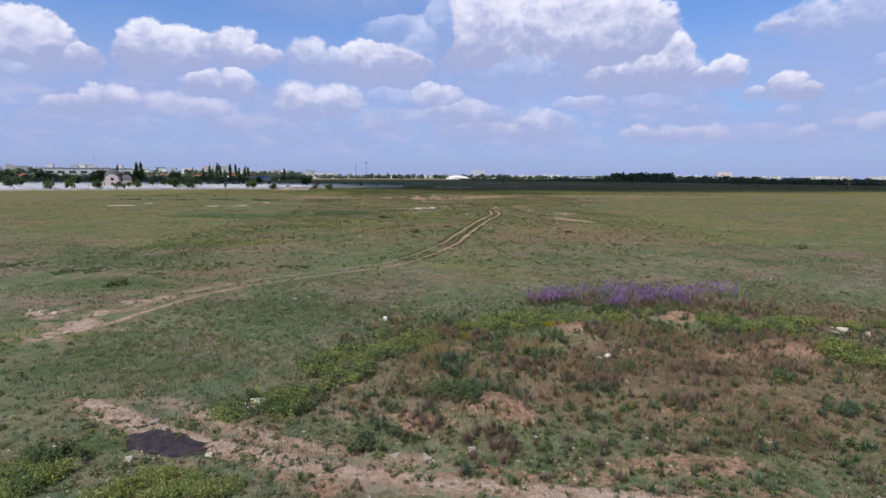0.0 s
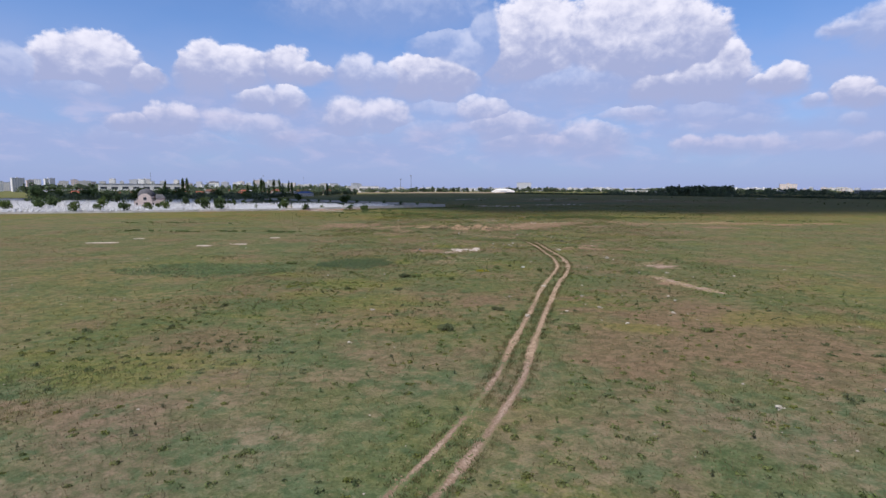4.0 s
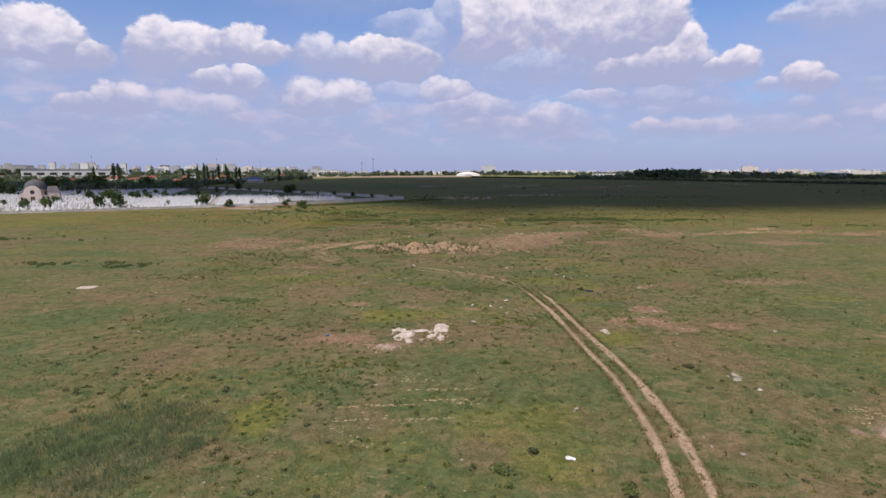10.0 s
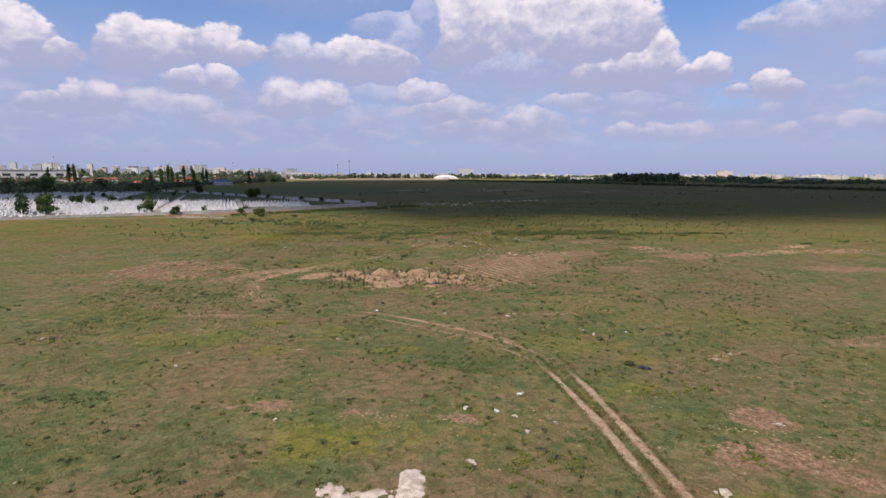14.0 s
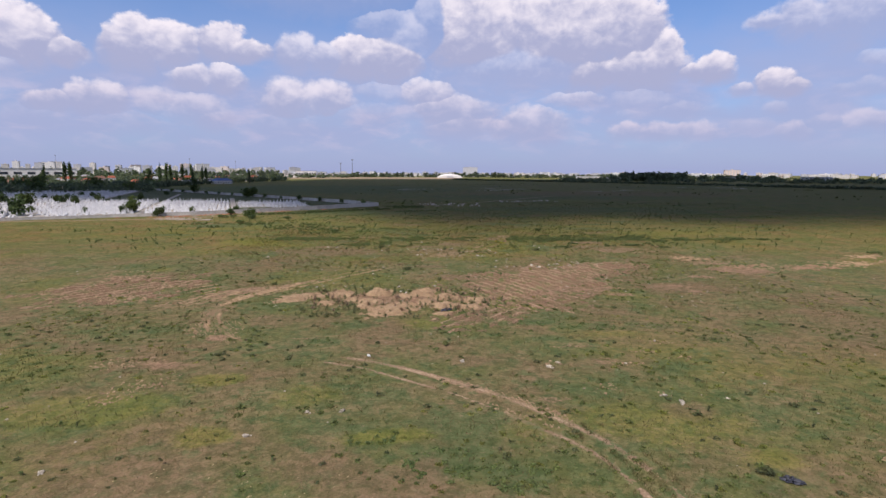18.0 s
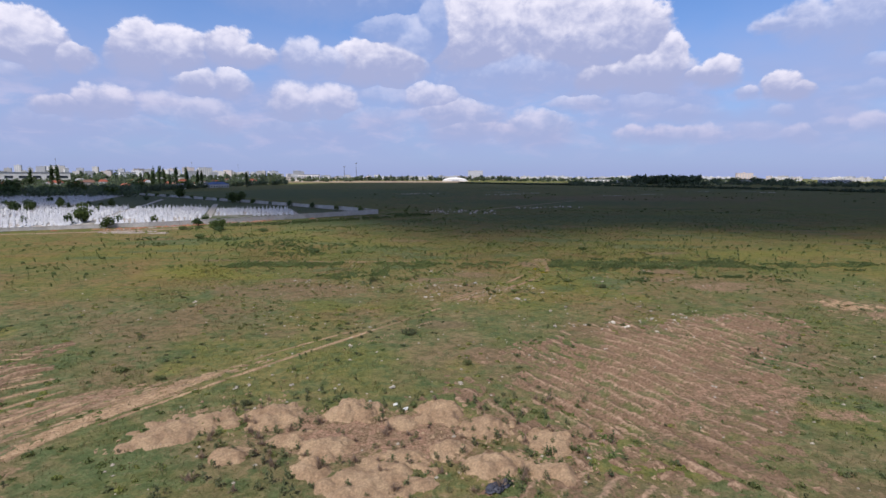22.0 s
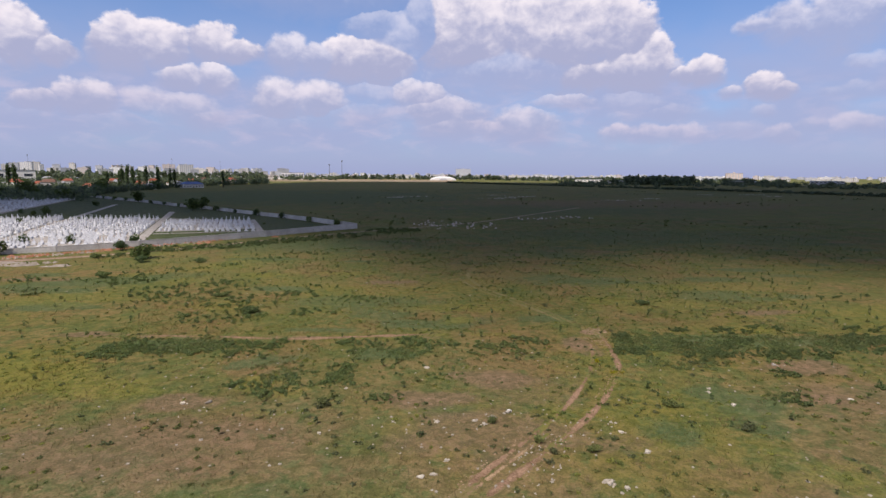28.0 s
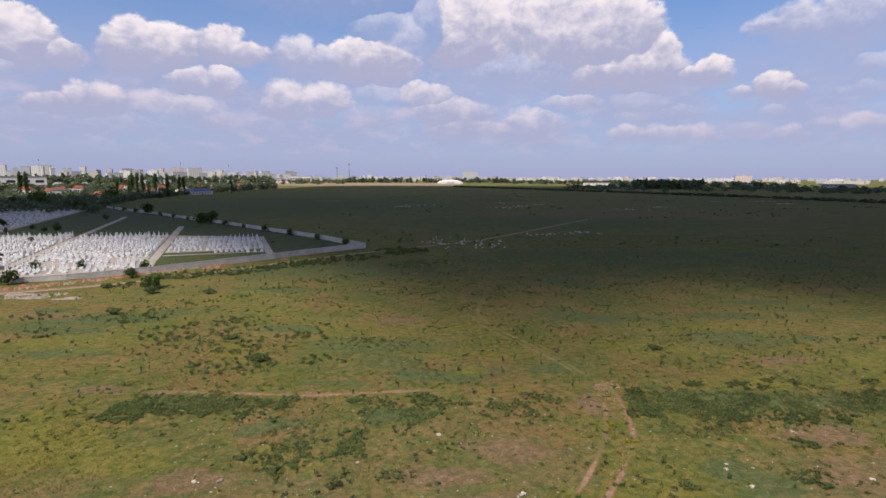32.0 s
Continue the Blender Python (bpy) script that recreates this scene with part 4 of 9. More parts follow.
for gx, gy, ga, gb in ((16.0, 138.0, 4.2, 2.0), (38.6, 167.3, 7.1, 4.4), (-8.1, 149.7, 3.1, 1.4), (-5.4, 154.2, 3.1, 1.5), (21.2, 193.5, 2.6, 2.9), (10.8, 174.7, 3.6, 2.9), (23.6, 185.6, 3.6, 1.8), (17.1, 169.9, 2.5, 1.6), (-22.1, 173.6, 1.3, 1.3),
                       (-9.5, 171.2, 3.2, 2.3), (-19.9, 179.3, 4.5, 2.8), (-10.5, 254.3, 6.4, 4.2), (17.1, 276.5, 8.5, 7.3), (24.2, 305.5, 9.5, 10.9), (0.5, 250.1, 6.0, 3.0), (38.6, 263.7, 9.8, 6.6), (60.0, 340.0, 90.0, 30.0), (-30.0, 320.0, 40.0, 20.0)):
    blob(LUSHES, gx, gy, ga, gb, 0.60)
for gx, gy, ga, gb in ((17.2, 130.5, 4.3, 2.8), (19.9, 119.6, 4.3, 3.3), (28.0, 123.7, 4.7, 2.4), (-17.5, 125.7, 7.9, 6.6), (-23.4, 119.4, 5.3, 3.8), (0.4, 106.1, 2.9, 3.5), (13.4, 106.1, 2.9, 2.9), (-17.9, 143.3, 8.1, 7.4), (40.8, 169.0, 13.7, 11.6),
                       (-7.3, 144.6, 4.7, 3.0), (-15.6, 138.0, 3.2, 1.5), (-24.7, 160.2, 4.9, 2.6), (13.6, 151.6, 3.3, 2.3), (45.0, 181.3, 11.0, 6.8), (-3.5, 139.4, 2.9, 2.2), (-17.8, 172.6, 4.5, 3.1), (7.3, 170.0, 2.2, 2.1), (16.4, 175.8, 4.8, 3.1)):
    blob(DRIES, gx, gy, ga, gb, 0.60)
for gx, gy, ga, gb in ((1.3, 231.6, 5.3, 2.8), (-4.5, 227.4, 5.2, 2.3), (30.0, 234.4, 5.7, 3.2), (26.9, 226.9, 3.5, 1.9), (11.2, 240.7, 2.4, 3.4), (-40.9, 245.3, 4.2, 1.6), (-23.1, 227.6, 3.4, 2.0), (30.0, 188.6, 7.2, 4.4), (0.3, 195.4, 2.7, 2.4)):
    blob(DRIES, gx, gy, ga, gb, 0.95)
    blob(SOILS, gx, gy, 0.8 * ga, 0.7 * gb, 0.48)
for gx, gy, ga, gb in ((20.7, 184.3, 2.6, 1.5), (36.3, 195.3, 3.3, 2.4), (42.9, 207.7, 4.7, 3.2), (17.2, 184.4, 2.2, 1.7), (30.8, 185.7, 1.8, 2.6), (28.4, 189.0, 4.0, 1.6), (15.5, 22.4, 1.3, 1.2), (2.1, 15.9, 1.2, 0.8)):
    blob(SOILS, gx, gy, ga, gb, 0.66)
for gx, gy, ga, gb in ((-40.8, 235.1, 3.0, 2.7), (-32.4, 231.0, 2.8, 2.0), (-18.7, 231.8, 2.8, 1.5), (-4.8, 244.9, 3.1, 0.9), (3.2, 244.9, 3.7, 1.3), (32.7, 246.2, 3.8, 2.0), (21.1, 260.8, 6.3, 3.0), (-12.9, 109.7, 2.0, 3.0), (13.4, 125.2, 2.9, 3.2),
                       (-7.1, 132.5, 5.7, 3.0), (-14.8, 148.8, 3.0, 1.5), (-4.9, 148.6, 3.4, 1.3), (15.7, 145.7, 2.2, 1.7), (13.2, 140.1, 1.8, 1.4), (-17.7, 157.0, 2.8, 1.4)):
    blob(GOLDS, gx, gy, ga, gb, 0.9)

# smaller drifts scattered over the rough ground, drawn out across the slope
drift = random.Random(23)
for k in range(150):
    gy = drift.uniform(246, 330) if k < 80 else drift.uniform(300, 900)
    far = 1.0 if k < 80 else 0.6 + gy / 260
    blob((LUSHES, GOLDS, LUSHES, DRIES, LUSHES)[k % 5], drift.uniform(-80, 110) if k < 80 else drift.uniform(-120, 420), gy, far * drift.uniform(3, 11), far * drift.uniform(1.2, 3.2), drift.uniform(0.6, 0.95), drift.uniform(-8, 8))
for k in range(110):
    blob((LUSHES, DRIES, GOLDS)[k % 3], drift.uniform(-45, 50), drift.uniform(40, 240), drift.uniform(1.5, 6.0), drift.uniform(1.0, 3.5), drift.uniform(0.45, 0.75), drift.uniform(-25, 25))


def blob_field(store, x, y, soft=1.0, wobble=0.35, seed=3):
    """1 well inside the nearest patch, 0 outside, with an uneven rim."""
    out = np.zeros_like(x)
    wob = (vnoise(x, y, 2.2, seed, 4) - 0.5) * 2 * wobble
    for bx, by, rx, ry, amount, turn in store:
        near = (np.abs(x - bx) < 2.2 * max(rx, ry)) & (np.abs(y - by) < 2.2 * max(rx, ry))
        if not near.any():
            continue
        dx, dy = x[near] - bx, y[near] - by
        u, v = dx * math.cos(turn) + dy * math.sin(turn), -dx * math.sin(turn) + dy * math.cos(turn)
        d = 1.15 - np.sqrt((u / rx) ** 2 + (v / ry) ** 2) + wob[near] * 1.3
        out[near] = np.maximum(out[near], amount * np.clip(d / 0.7, 0, 1))
    return out


def ground_z(x, y):
    x, y = np.asarray(x, float), np.asarray(y, float)
    z = ((vnoise(x, y, 26.0, 11, 2) - 0.5) * 0.32 + (vnoise(x, y, 7.0, 21, 2) - 0.5) * 0.12) * np.clip((275 - y) / 30, 0, 1) * np.clip((120 - np.abs(x)) / 40, 0, 1)
    for bx, by, rx, ry, h, turn in MOUNDS:
        d2 = ((x - bx) / rx) ** 2 + ((y - by) / ry) ** 2
        z = z + h * np.exp(-1.4 * d2) * (0.75 + 0.5 * vnoise(x, y, 1.3, 31, 2))
    return z


def gz(x, y):
    return float(ground_z(np.array([x]), np.array([y]))[0])


def steps_out(start, step, growth, end):
    out, s = [], start
    while s < end:
        out.append(s)
        s += step
        step *= growth
    return out + [end]


def build_ground():
    ys = list(np.arange(8.0, 42.0, 0.35)) + list(np.arange(42.0, 262.0, 0.6)) + steps_out(262.0, 0.7, 1.055, 4900.0)
    ys = [-v for v in steps_out(-7.5, 0.8, 1.3, 4900.0)][::-1] + ys
    side = list(np.arange(0.0, 34.0, 0.55)) + steps_out(34.0, 0.65, 1.07, 4900.0)
    xs = [-v for v in side[:0:-1]] + side
    X, Y = np.meshgrid(np.array(xs), np.array(ys))
    x, y = X.ravel(), Y.ravel()
    me = mesh_of("ground", np.stack([x, y, ground_z(x, y)], 1), grid_faces(len(xs), len(ys)), M_MEADOW, True)
    for key, store, seed in (("soil", SOILS, 3), ("lush", LUSHES, 5), ("dry", DRIES, 7), ("gold", GOLDS, 9)):
        a = me.attributes.new(key, "FLOAT", "POINT")
        a.data.foreach_set("value", blob_field(store, x, y, seed=seed).astype(np.float32))
    tagged(new("ground", me), "dry meadow of short grass, weeds and bare earth", "ground", kind="structure")


build_ground()


def earth_patch(name, x, y, rx, ry, turn, mat, label, res=0.22, lift=0.07, rough=0.10, wobble=0.55, seed=1, ridge=0.0, pitch=1.0, way=0.0, hump=0.0, category="soil patch"):
    """A patch of bare earth that sinks into the meadow along an uneven rim; ridge, pitch, way: plough ridges; hump: height of a heap."""
    nu, nv = int(2.6 * rx / res), int(2.6 * ry / res)
    U, V = np.meshgrid(np.linspace(-1.3 * rx, 1.3 * rx, nu), np.linspace(-1.3 * ry, 1.3 * ry, nv))
    u, v = U.ravel(), V.ravel()
    c, s = math.cos(radians(turn)), math.sin(radians(turn))
    wx, wy = x + u * c - v * s, y + u * s + v * c
    e = 1.0 - np.sqrt((u / rx) ** 2 + (v / ry) ** 2) + ((vnoise(wx, wy, max(0.9, 0.28 * min(rx, ry)), seed, 5) - 0.5) * 2 + (vnoise(wx, wy, 0.7, seed + 3, 3) - 0.5) * 1.1) * wobble
    z = ground_z(wx, wy) + lift * np.clip(e * 2.2, -2.5, 1.0) + (vnoise(wx, wy, 0.55, seed + 9, 4) - 0.5) * 2 * rough * np.clip(e * 3, 0, 1)
    crest = vnoise(wx, wy, 0.7, seed + 2, 3) ** 1.5 * 1.3
    if ridge:
        w = wx * math.cos(radians(way)) + wy * math.sin(radians(way)) + (vnoise(wx, wy, 9.0, seed + 4, 2) - 0.5) * 1.4 + (vnoise(wx, wy, 1.5, seed + 5, 2) - 0.5) * 0.3
        saw = np.abs(((w / pitch) % 1.0) - 0.5) * 2
        crest = saw ** 2.2 * (0.35 + 1.1 * vnoise(wx, wy, 2.4, seed + 6, 3))
        z += (0.05 + ridge * (saw ** 1.6 - 0.4) * (0.3 + 1.3 * vnoise(wx, wy, 2.0, seed + 6, 3))) * np.clip(e * 2, 0, 1)
    if hump:
        z += hump * np.clip(e, 0, 1) ** 0.6 * (0.24 + 0.62 * vnoise(wx, wy, 0.6, seed + 8, 5))
    me = mesh_of(name, np.stack([wx, wy, z], 1), grid_faces(nu, nv), mat, True)
    if mat in TRACKS:
        me.attributes.new("worn", "FLOAT", "POINT").data.foreach_set("value", np.clip(e * 1.6, -1, 1).astype(np.float32))
    if mat is M_PLOUGH:
        me.attributes.new("crest", "FLOAT", "POINT").data.foreach_set("value", crest.astype(np.float32))
    return tagged(new(name, me), label, category, kind="structure" if not hump else "")


def wheel_rut(points, width, label, seed, strong=1.0, mat=None):
    """A wheel rut along a bent line: a shallow trough of bare earth with broken edges."""
    P = np.array(points, float)
    d = np.r_[0, np.cumsum(np.hypot(*np.diff(P, axis=0).T))]
    n = int(d[-1] / 0.16) + 2
    s = np.linspace(0, d[-1], n)
    # a smooth line through the points
    k = np.linspace(0, d[-1], len(P) * 4)
    cx, cy = np.interp(k, d, P[:, 0]), np.interp(k, d, P[:, 1])
    for _ in range(4):
        cx[1:-1], cy[1:-1] = (cx[:-2] + 2 * cx[1:-1] + cx[2:]) / 4, (cy[:-2] + 2 * cy[1:-1] + cy[2:]) / 4
    x, y = np.interp(s, k, cx), np.interp(s, k, cy)
    tx, ty = np.gradient(x), np.gradient(y)
    l = np.hypot(tx, ty)
    nx, ny = -ty / l, tx / l
    cross = np.linspace(-1, 1, 11)
    w = width * (0.75 + 0.5 * vnoise(s, s * 0, 3.0, seed, 2))
    wx, wy = x[:, None] + nx[:, None] * cross * w[:, None], y[:, None] + ny[:, None] * cross * w[:, None]
    ends = np.clip(np.minimum(s, d[-1] - s) / 4.0, 0, 1)
    e = (0.62 - np.abs(cross)[None, :] ** 2 * 1.1 + (vnoise(wx, wy, 0.9, seed + 2, 3) - 0.5) * 0.7 + (vnoise(wx, wy, 5.0, seed + 5, 2) - 0.5) * 1.2 * (1.3 - strong)
         + (strong - 1.0) * 0.6 - (1 - ends)[:, None])
    z = ground_z(wx, wy) + 0.035 * np.clip(e * 2, -2.5, 0.8) - 0.030 * (1 - cross ** 2)[None, :] * np.clip(e, 0, 1) + (vnoise(wx, wy, 0.25, seed + 7, 2) - 0.5) * 0.04
    me = mesh_of("wheel_rut", np.stack([wx.ravel(), wy.ravel(), z.ravel()], 1), grid_faces(11, n), mat or M_TRACK, True)
    if mat is None or mat in TRACKS:
        worn = 0.72 + strong * 0.55 - 1.35 * np.abs(cross)[None, :] ** 1.5 + (vnoise(wx, wy, 4.0, seed + 5, 3) - 0.5) * 2.6 * (1.35 - strong) - 1.5 * (1 - ends)[:, None] - (1.0 - strong) * 0.9
        me.attributes.new("worn", "FLOAT", "POINT").data.foreach_set("value", np.clip(worn, -1, 1).ravel().astype(np.float32))
    return tagged(new("wheel_rut", me), label, "wheel rut", "wheel ruts across the field", "structure")


RUT = "pale bare wheel rut worn through the grass"
main_left = [(-17.8, 24.6), (-16.6, 33.0), (-12.9, 38.0), (-8.4, 42.0), (-4.6, 45.2), (-2.0, 52.0), (0.3, 60.0), (1.3, 66.4), (2.1, 70.1), (3.1, 75.1), (4.1, 80.3), (5.1, 86.2),
             (6.5, 93.0), (7.9, 98.5), (9.2, 104.0), (9.9, 109.5), (10.0, 116.0), (9.5, 122.0), (9.2, 128.0), (8.8, 134.6), (8.0, 141.0), (7.2, 145.8), (6.3, 149.4)]
main_right = [(-17.2, 23.0), (-15.2, 32.4), (-11.9, 36.9), (-7.4, 40.9), (-3.2, 44.4), (-0.5, 51.6), (1.8, 59.6), (2.8, 66.5), (3.6, 70.5), (4.7, 76.4), (5.9, 82.5), (7.3, 89.5),
              (8.4, 94.5), (9.6, 98.5), (10.6, 103.4), (11.4, 109.0), (11.5, 115.0), (11.1, 120.5), (10.6, 126.0), (10.2, 131.5), (9.7, 139.5), (9.0, 145.0), (8.0, 150.4)]
wheel_rut(main_left[6:-1], 0.44, RUT, 41, 0.86, M_RUT)
wheel_rut(main_right[6:-1], 0.46, RUT, 43, 0.90, M_RUT)
wheel_rut(main_left[:8], 0.34, "faint broken wheel rut in the grass", 40, 0.50)
wheel_rut(main_right[:8], 0.40, "faint broken wheel rut in the grass", 42, 0.72)
wheel_rut([(9.3, 142.0), (8.6, 145.4), (7.2, 148.5), (5.2, 150.8), (3.2, 153.3), (0.0, 156.2), (-3.4, 158.8), (-7.4, 161.2), (-12.0, 162.8)], 0.52, RUT, 45, 0.74, M_RUT)
wheel_rut([(8.0, 140.6), (7.4, 144.2), (6.3, 147.0), (4.0, 149.6), (2.2, 151.7), (-0.8, 154.6), (-4.2, 157.2), (-8.0, 159.8), (-13.0, 161.6)], 0.40, RUT, 47, 0.46, M_RUT)
wheel_rut([(-12.0, 162.2), (-16.0, 164.2), (-20.2, 167.0), (-23.0, 170.6), (-25.0, 175.0)], 0.42, "faint broken wheel rut in the grass", 48, 0.40, M_CLAYTRACK)
wheel_rut([(-20.4, 191.0), (-17.0, 196.0), (-12.8, 200.9), (-9.9, 204.1), (-6.5, 209.2), (-2.3, 215.2), (1.5, 219.4), (5.0, 223.5)], 0.38, RUT, 49, 0.52, M_CLAYTRACK)
wheel_rut([(-20.4, 188.4), (-17.9, 191.3), (-14.9, 195.4), (-11.2, 200.4), (-8.0, 205.0), (-4.6, 209.8), (-1.2, 214.2)], 0.42, RUT, 51, 0.60, M_CLAYTRACK)
wheel_rut([(-3.3, 212.6), (-1.8, 214.5), (0.1, 216.2), (3.6, 220.1), (7.0, 224.1), (10.3, 228.7), (13.0, 233.8), (13.9, 238.4), (14.6, 244.0), (13.6, 247.4)], 0.46, "reddish broken wheel rut in the grass", 53, 0.62, M_REDTRACK)
wheel_rut([(-5.0, 212.4), (-3.3, 214.5), (-0.3, 218.4), (2.9, 222.0), (6.4, 226.6), (10.0, 233.1), (12.2, 239.3), (12.9, 244.5)], 0.42, "reddish broken wheel rut in the grass", 55, 0.54, M_REDTRACK)
wheel_rut([(13.6, 246.4), (11.5, 253.8), (8.0, 262.0), (4.0, 269.2), (2.2, 279.8), (6.0, 292.0)], 0.55, "faint trodden wheel track of yellowed grass", 71, 0.66, M_TRODDEN)
wheel_rut([(12.6, 247.6), (10.1, 255.3), (6.1, 262.9), (2.4, 270.5), (0.4, 280.5)], 0.50, "faint trodden wheel track of yellowed grass", 73, 0.60, M_TRODDEN)
wheel_rut([(-40.0, 245.2), (-31.5, 244.6), (-24.1, 244.0), (-17.4, 243.5), (-12.7, 244.1), (-5.5, 244.9), (0.0, 245.4)], 0.55, "narrow bank of reddish earth along a shallow ditch", 75, 0.66, M_REDTRACK)
wheel_rut([(-2.0, 245.2), (3.3, 245.8), (8.0, 246.0), (13.0, 246.0)], 0.36, "narrow bank of reddish earth along a shallow ditch", 77, 0.40, M_REDTRACK)
wheel_rut([(-14.0, 18.2), (-10.6, 16.2), (-8.0, 14.6), (-5.0, 13.4), (-2.0, 12.5), (1.5, 11.8), (5.0, 11.2), (9.0, 10.8)], 0.80, RUT, 57, 0.80)
wheel_rut([(-11.0, 18.4), (-8.6, 16.6), (-6.0, 15.0), (-3.6, 13.8), (-0.6, 13.0), (3.0, 12.4)], 0.70, RUT, 59, 0.78)
wheel_rut([(-160.0, 276.0), (-125.0, 282.0), (-92.0, 291.5), (-79.0, 297.0), (-66.0, 307.0), (-53.7, 321.0), (-38.0, 339.5), (-17.0, 358.0), (12.0, 381.0), (41.0, 424.0), (80.0, 480.0)], 1.1, "pale dirt road along the cemetery wall", 61, 1.1)

earth_patch("burnt_patch", -7.5, 14.05, 1.05, 0.48, -14, M_BLACK, "black burnt patch of ground on the dirt track", 0.03, 0.05, 0.07, 1.15, 7)
for k, (px, py, ra, rb, way) in enumerate(((-5.8, 126.4, 0.9, 1.4, 10), (-6.5, 127.8, 0.6, 0.6, 0), (-5.2, 124.5, 0.35, 0.7, 0), (-4.1, 127.5, 1.2, 0.32, 4), (-2.7, 126.9, 0.65, 1.4, -12), (-2.4, 128.5, 0.5, 0.7, 0), (-2.5, 125.3, 0.3, 0.7, 0))):
    earth_patch("lime_rubble", px, py, ra, rb, way, M_CHALK, "white lime rubble spread on the grass", 0.05, 0.06, 0.16, 1.15, 11 + k)
earth_patch("lime_rubble", -6.9, 122.8, 1.5, 1.0, 40, M_TRACK, "pale broken earth beside lime rubble", 0.10, 0.06, 0.08, 0.9, 15)
earth_patch("lime_rubble", -79.0, 133.6, 3.0, 0.8, 5, M_CHALK, "white lime rubble strewn in a strip", 0.22, 0.08, 0.08, 0.6, 17)
earth_patch("lime_rubble", -77.0, 143.0, 1.4, 0.8, 0, M_CHALK, "white lime rubble on the meadow", 0.18, 0.08, 0.08, 0.6, 19)
earth_patch("lime_rubble", -54.0, 127.4, 1.3, 0.7, 0, M_CHALK, "white lime rubble on the meadow", 0.18, 0.08, 0.08, 0.6, 21)
earth_patch("lime_rubble", -49.0, 131.4, 1.6, 0.6, 0, M_CHALK, "white lime rubble on the meadow", 0.18, 0.08, 0.08, 0.6, 23)
earth_patch("lime_rubble", -47.4, 145.4, 1.4, 0.8, 8, M_CHALK, "white lime rubble on the meadow", 0.18, 0.08, 0.08, 0.6, 25)
earth_patch("straw_patch", 24.0, 107.4, 2.6, 2.2, 0, M_TRACK, "patch of pale dry straw and earth", 0.2, 0.05, 0.06, 0.8, 27)
earth_patch("straw_patch", 22.4, 92.2, 5.0, 0.7, -66, M_TRACK, "patch of pale dry straw and earth", 0.14, 0.04, 0.06, 1.5, 29)
earth_patch("ploughed_strip", 11.5, 192.5, 15.0, 8.6, 43, M_PLOUGH, "reddish ploughed earth in long ridges", 0.16, 0.06, 0.06, 0.75, 31, 0.36, 1.3, 29)
earth_patch("ploughed_strip", 25.5, 203.5, 7.0, 3.6, 20, M_PLOUGH, "reddish ploughed earth in long ridges", 0.16, 0.05, 0.07, 0.9, 33, 0.3, 1.5, 29)
earth_patch("ploughed_strip", -42.0, 188.0, 9.0, 7.0, 20, M_PLOUGH, "broken clay ploughed into short ridges", 0.18, 0.03, 0.09, 1.2, 37, 0.24, 1.4, 142)
earth_patch("ploughed_strip", 2.6, 174.4, 5.0, 3.4, 40, M_PLOUGH, "broken clay ploughed into short ridges", 0.15, 0.03, 0.09, 1.1, 39, 0.24, 1.3, 142)
earth_patch("ploughed_strip", 10.0, 180.0, 4.6, 3.0, -40, M_PLOUGH, "broken clay ploughed into short ridges", 0.15, 0.03, 0.08, 1.2, 43, 0.22, 1.5, 29)
SCRAPED = "pale clay ridge scraped up by wheels"
wheel_rut([(-26.4, 177.0), (-25.6, 181.6), (-23.3, 185.8), (-20.4, 190.4), (-18.2, 193.4)], 0.95, "broad pale clay track scraped bare", 91, 1.05, M_CLAYTRACK)
wheel_rut([(-24.6, 181.0), (-22.2, 185.0), (-19.4, 189.2), (-17.0, 192.6)], 0.40, SCRAPED, 92, 0.8, M_CLAYTRACK)
wheel_rut([(-22.2, 167.6), (-24.0, 170.6), (-24.9, 173.6), (-25.8, 178.0), (-25.6, 181.6)], 0.60, SCRAPED, 93, 0.62, M_CLAYTRACK)
wheel_rut([(-20.2, 166.6), (-21.2, 169.5), (-23.1, 171.7), (-24.5, 175.0), (-25.4, 179.1)], 0.55, SCRAPED, 94, 0.58, M_CLAYTRACK)
wheel_rut([(-26.7, 172.3), (-26.3, 174.3), (-26.4, 177.8), (-26.2, 181.1), (-25.3, 184.5)], 0.55, SCRAPED, 95, 0.66, M_CLAYTRACK)
wheel_rut([(-22.6, 165.0), (-23.6, 168.0), (-25.6, 171.0), (-26.6, 174.0)], 0.50, SCRAPED, 96, 0.50, M_CLAYTRACK)
for k in range(11):
    a, b = 1.5 * k, 0.5 * math.sin(2.3 * k)
    wheel_rut([(-29.0 - a + b, 177.6 + 1.2 * a), (-27.6 - 0.95 * a, 183.2 + 0.95 * a), (-24.6 - 0.62 * a + b, 189.2 + 0.5 * a)], 0.46, SCRAPED, 81 + k, 0.78 - 0.025 * k, M_CLAYTRACK)
for k in range(4):
    wheel_rut([(-26.4 + 0.75 * k, 184.0 - 0.4 * k), (-23.6 + 0.7 * k, 188.6 - 0.5 * k), (-20.2 + 0.6 * k, 193.0 - 0.6 * k)], 0.30, SCRAPED, 101 + k, 0.74, M_CLAYTRACK)
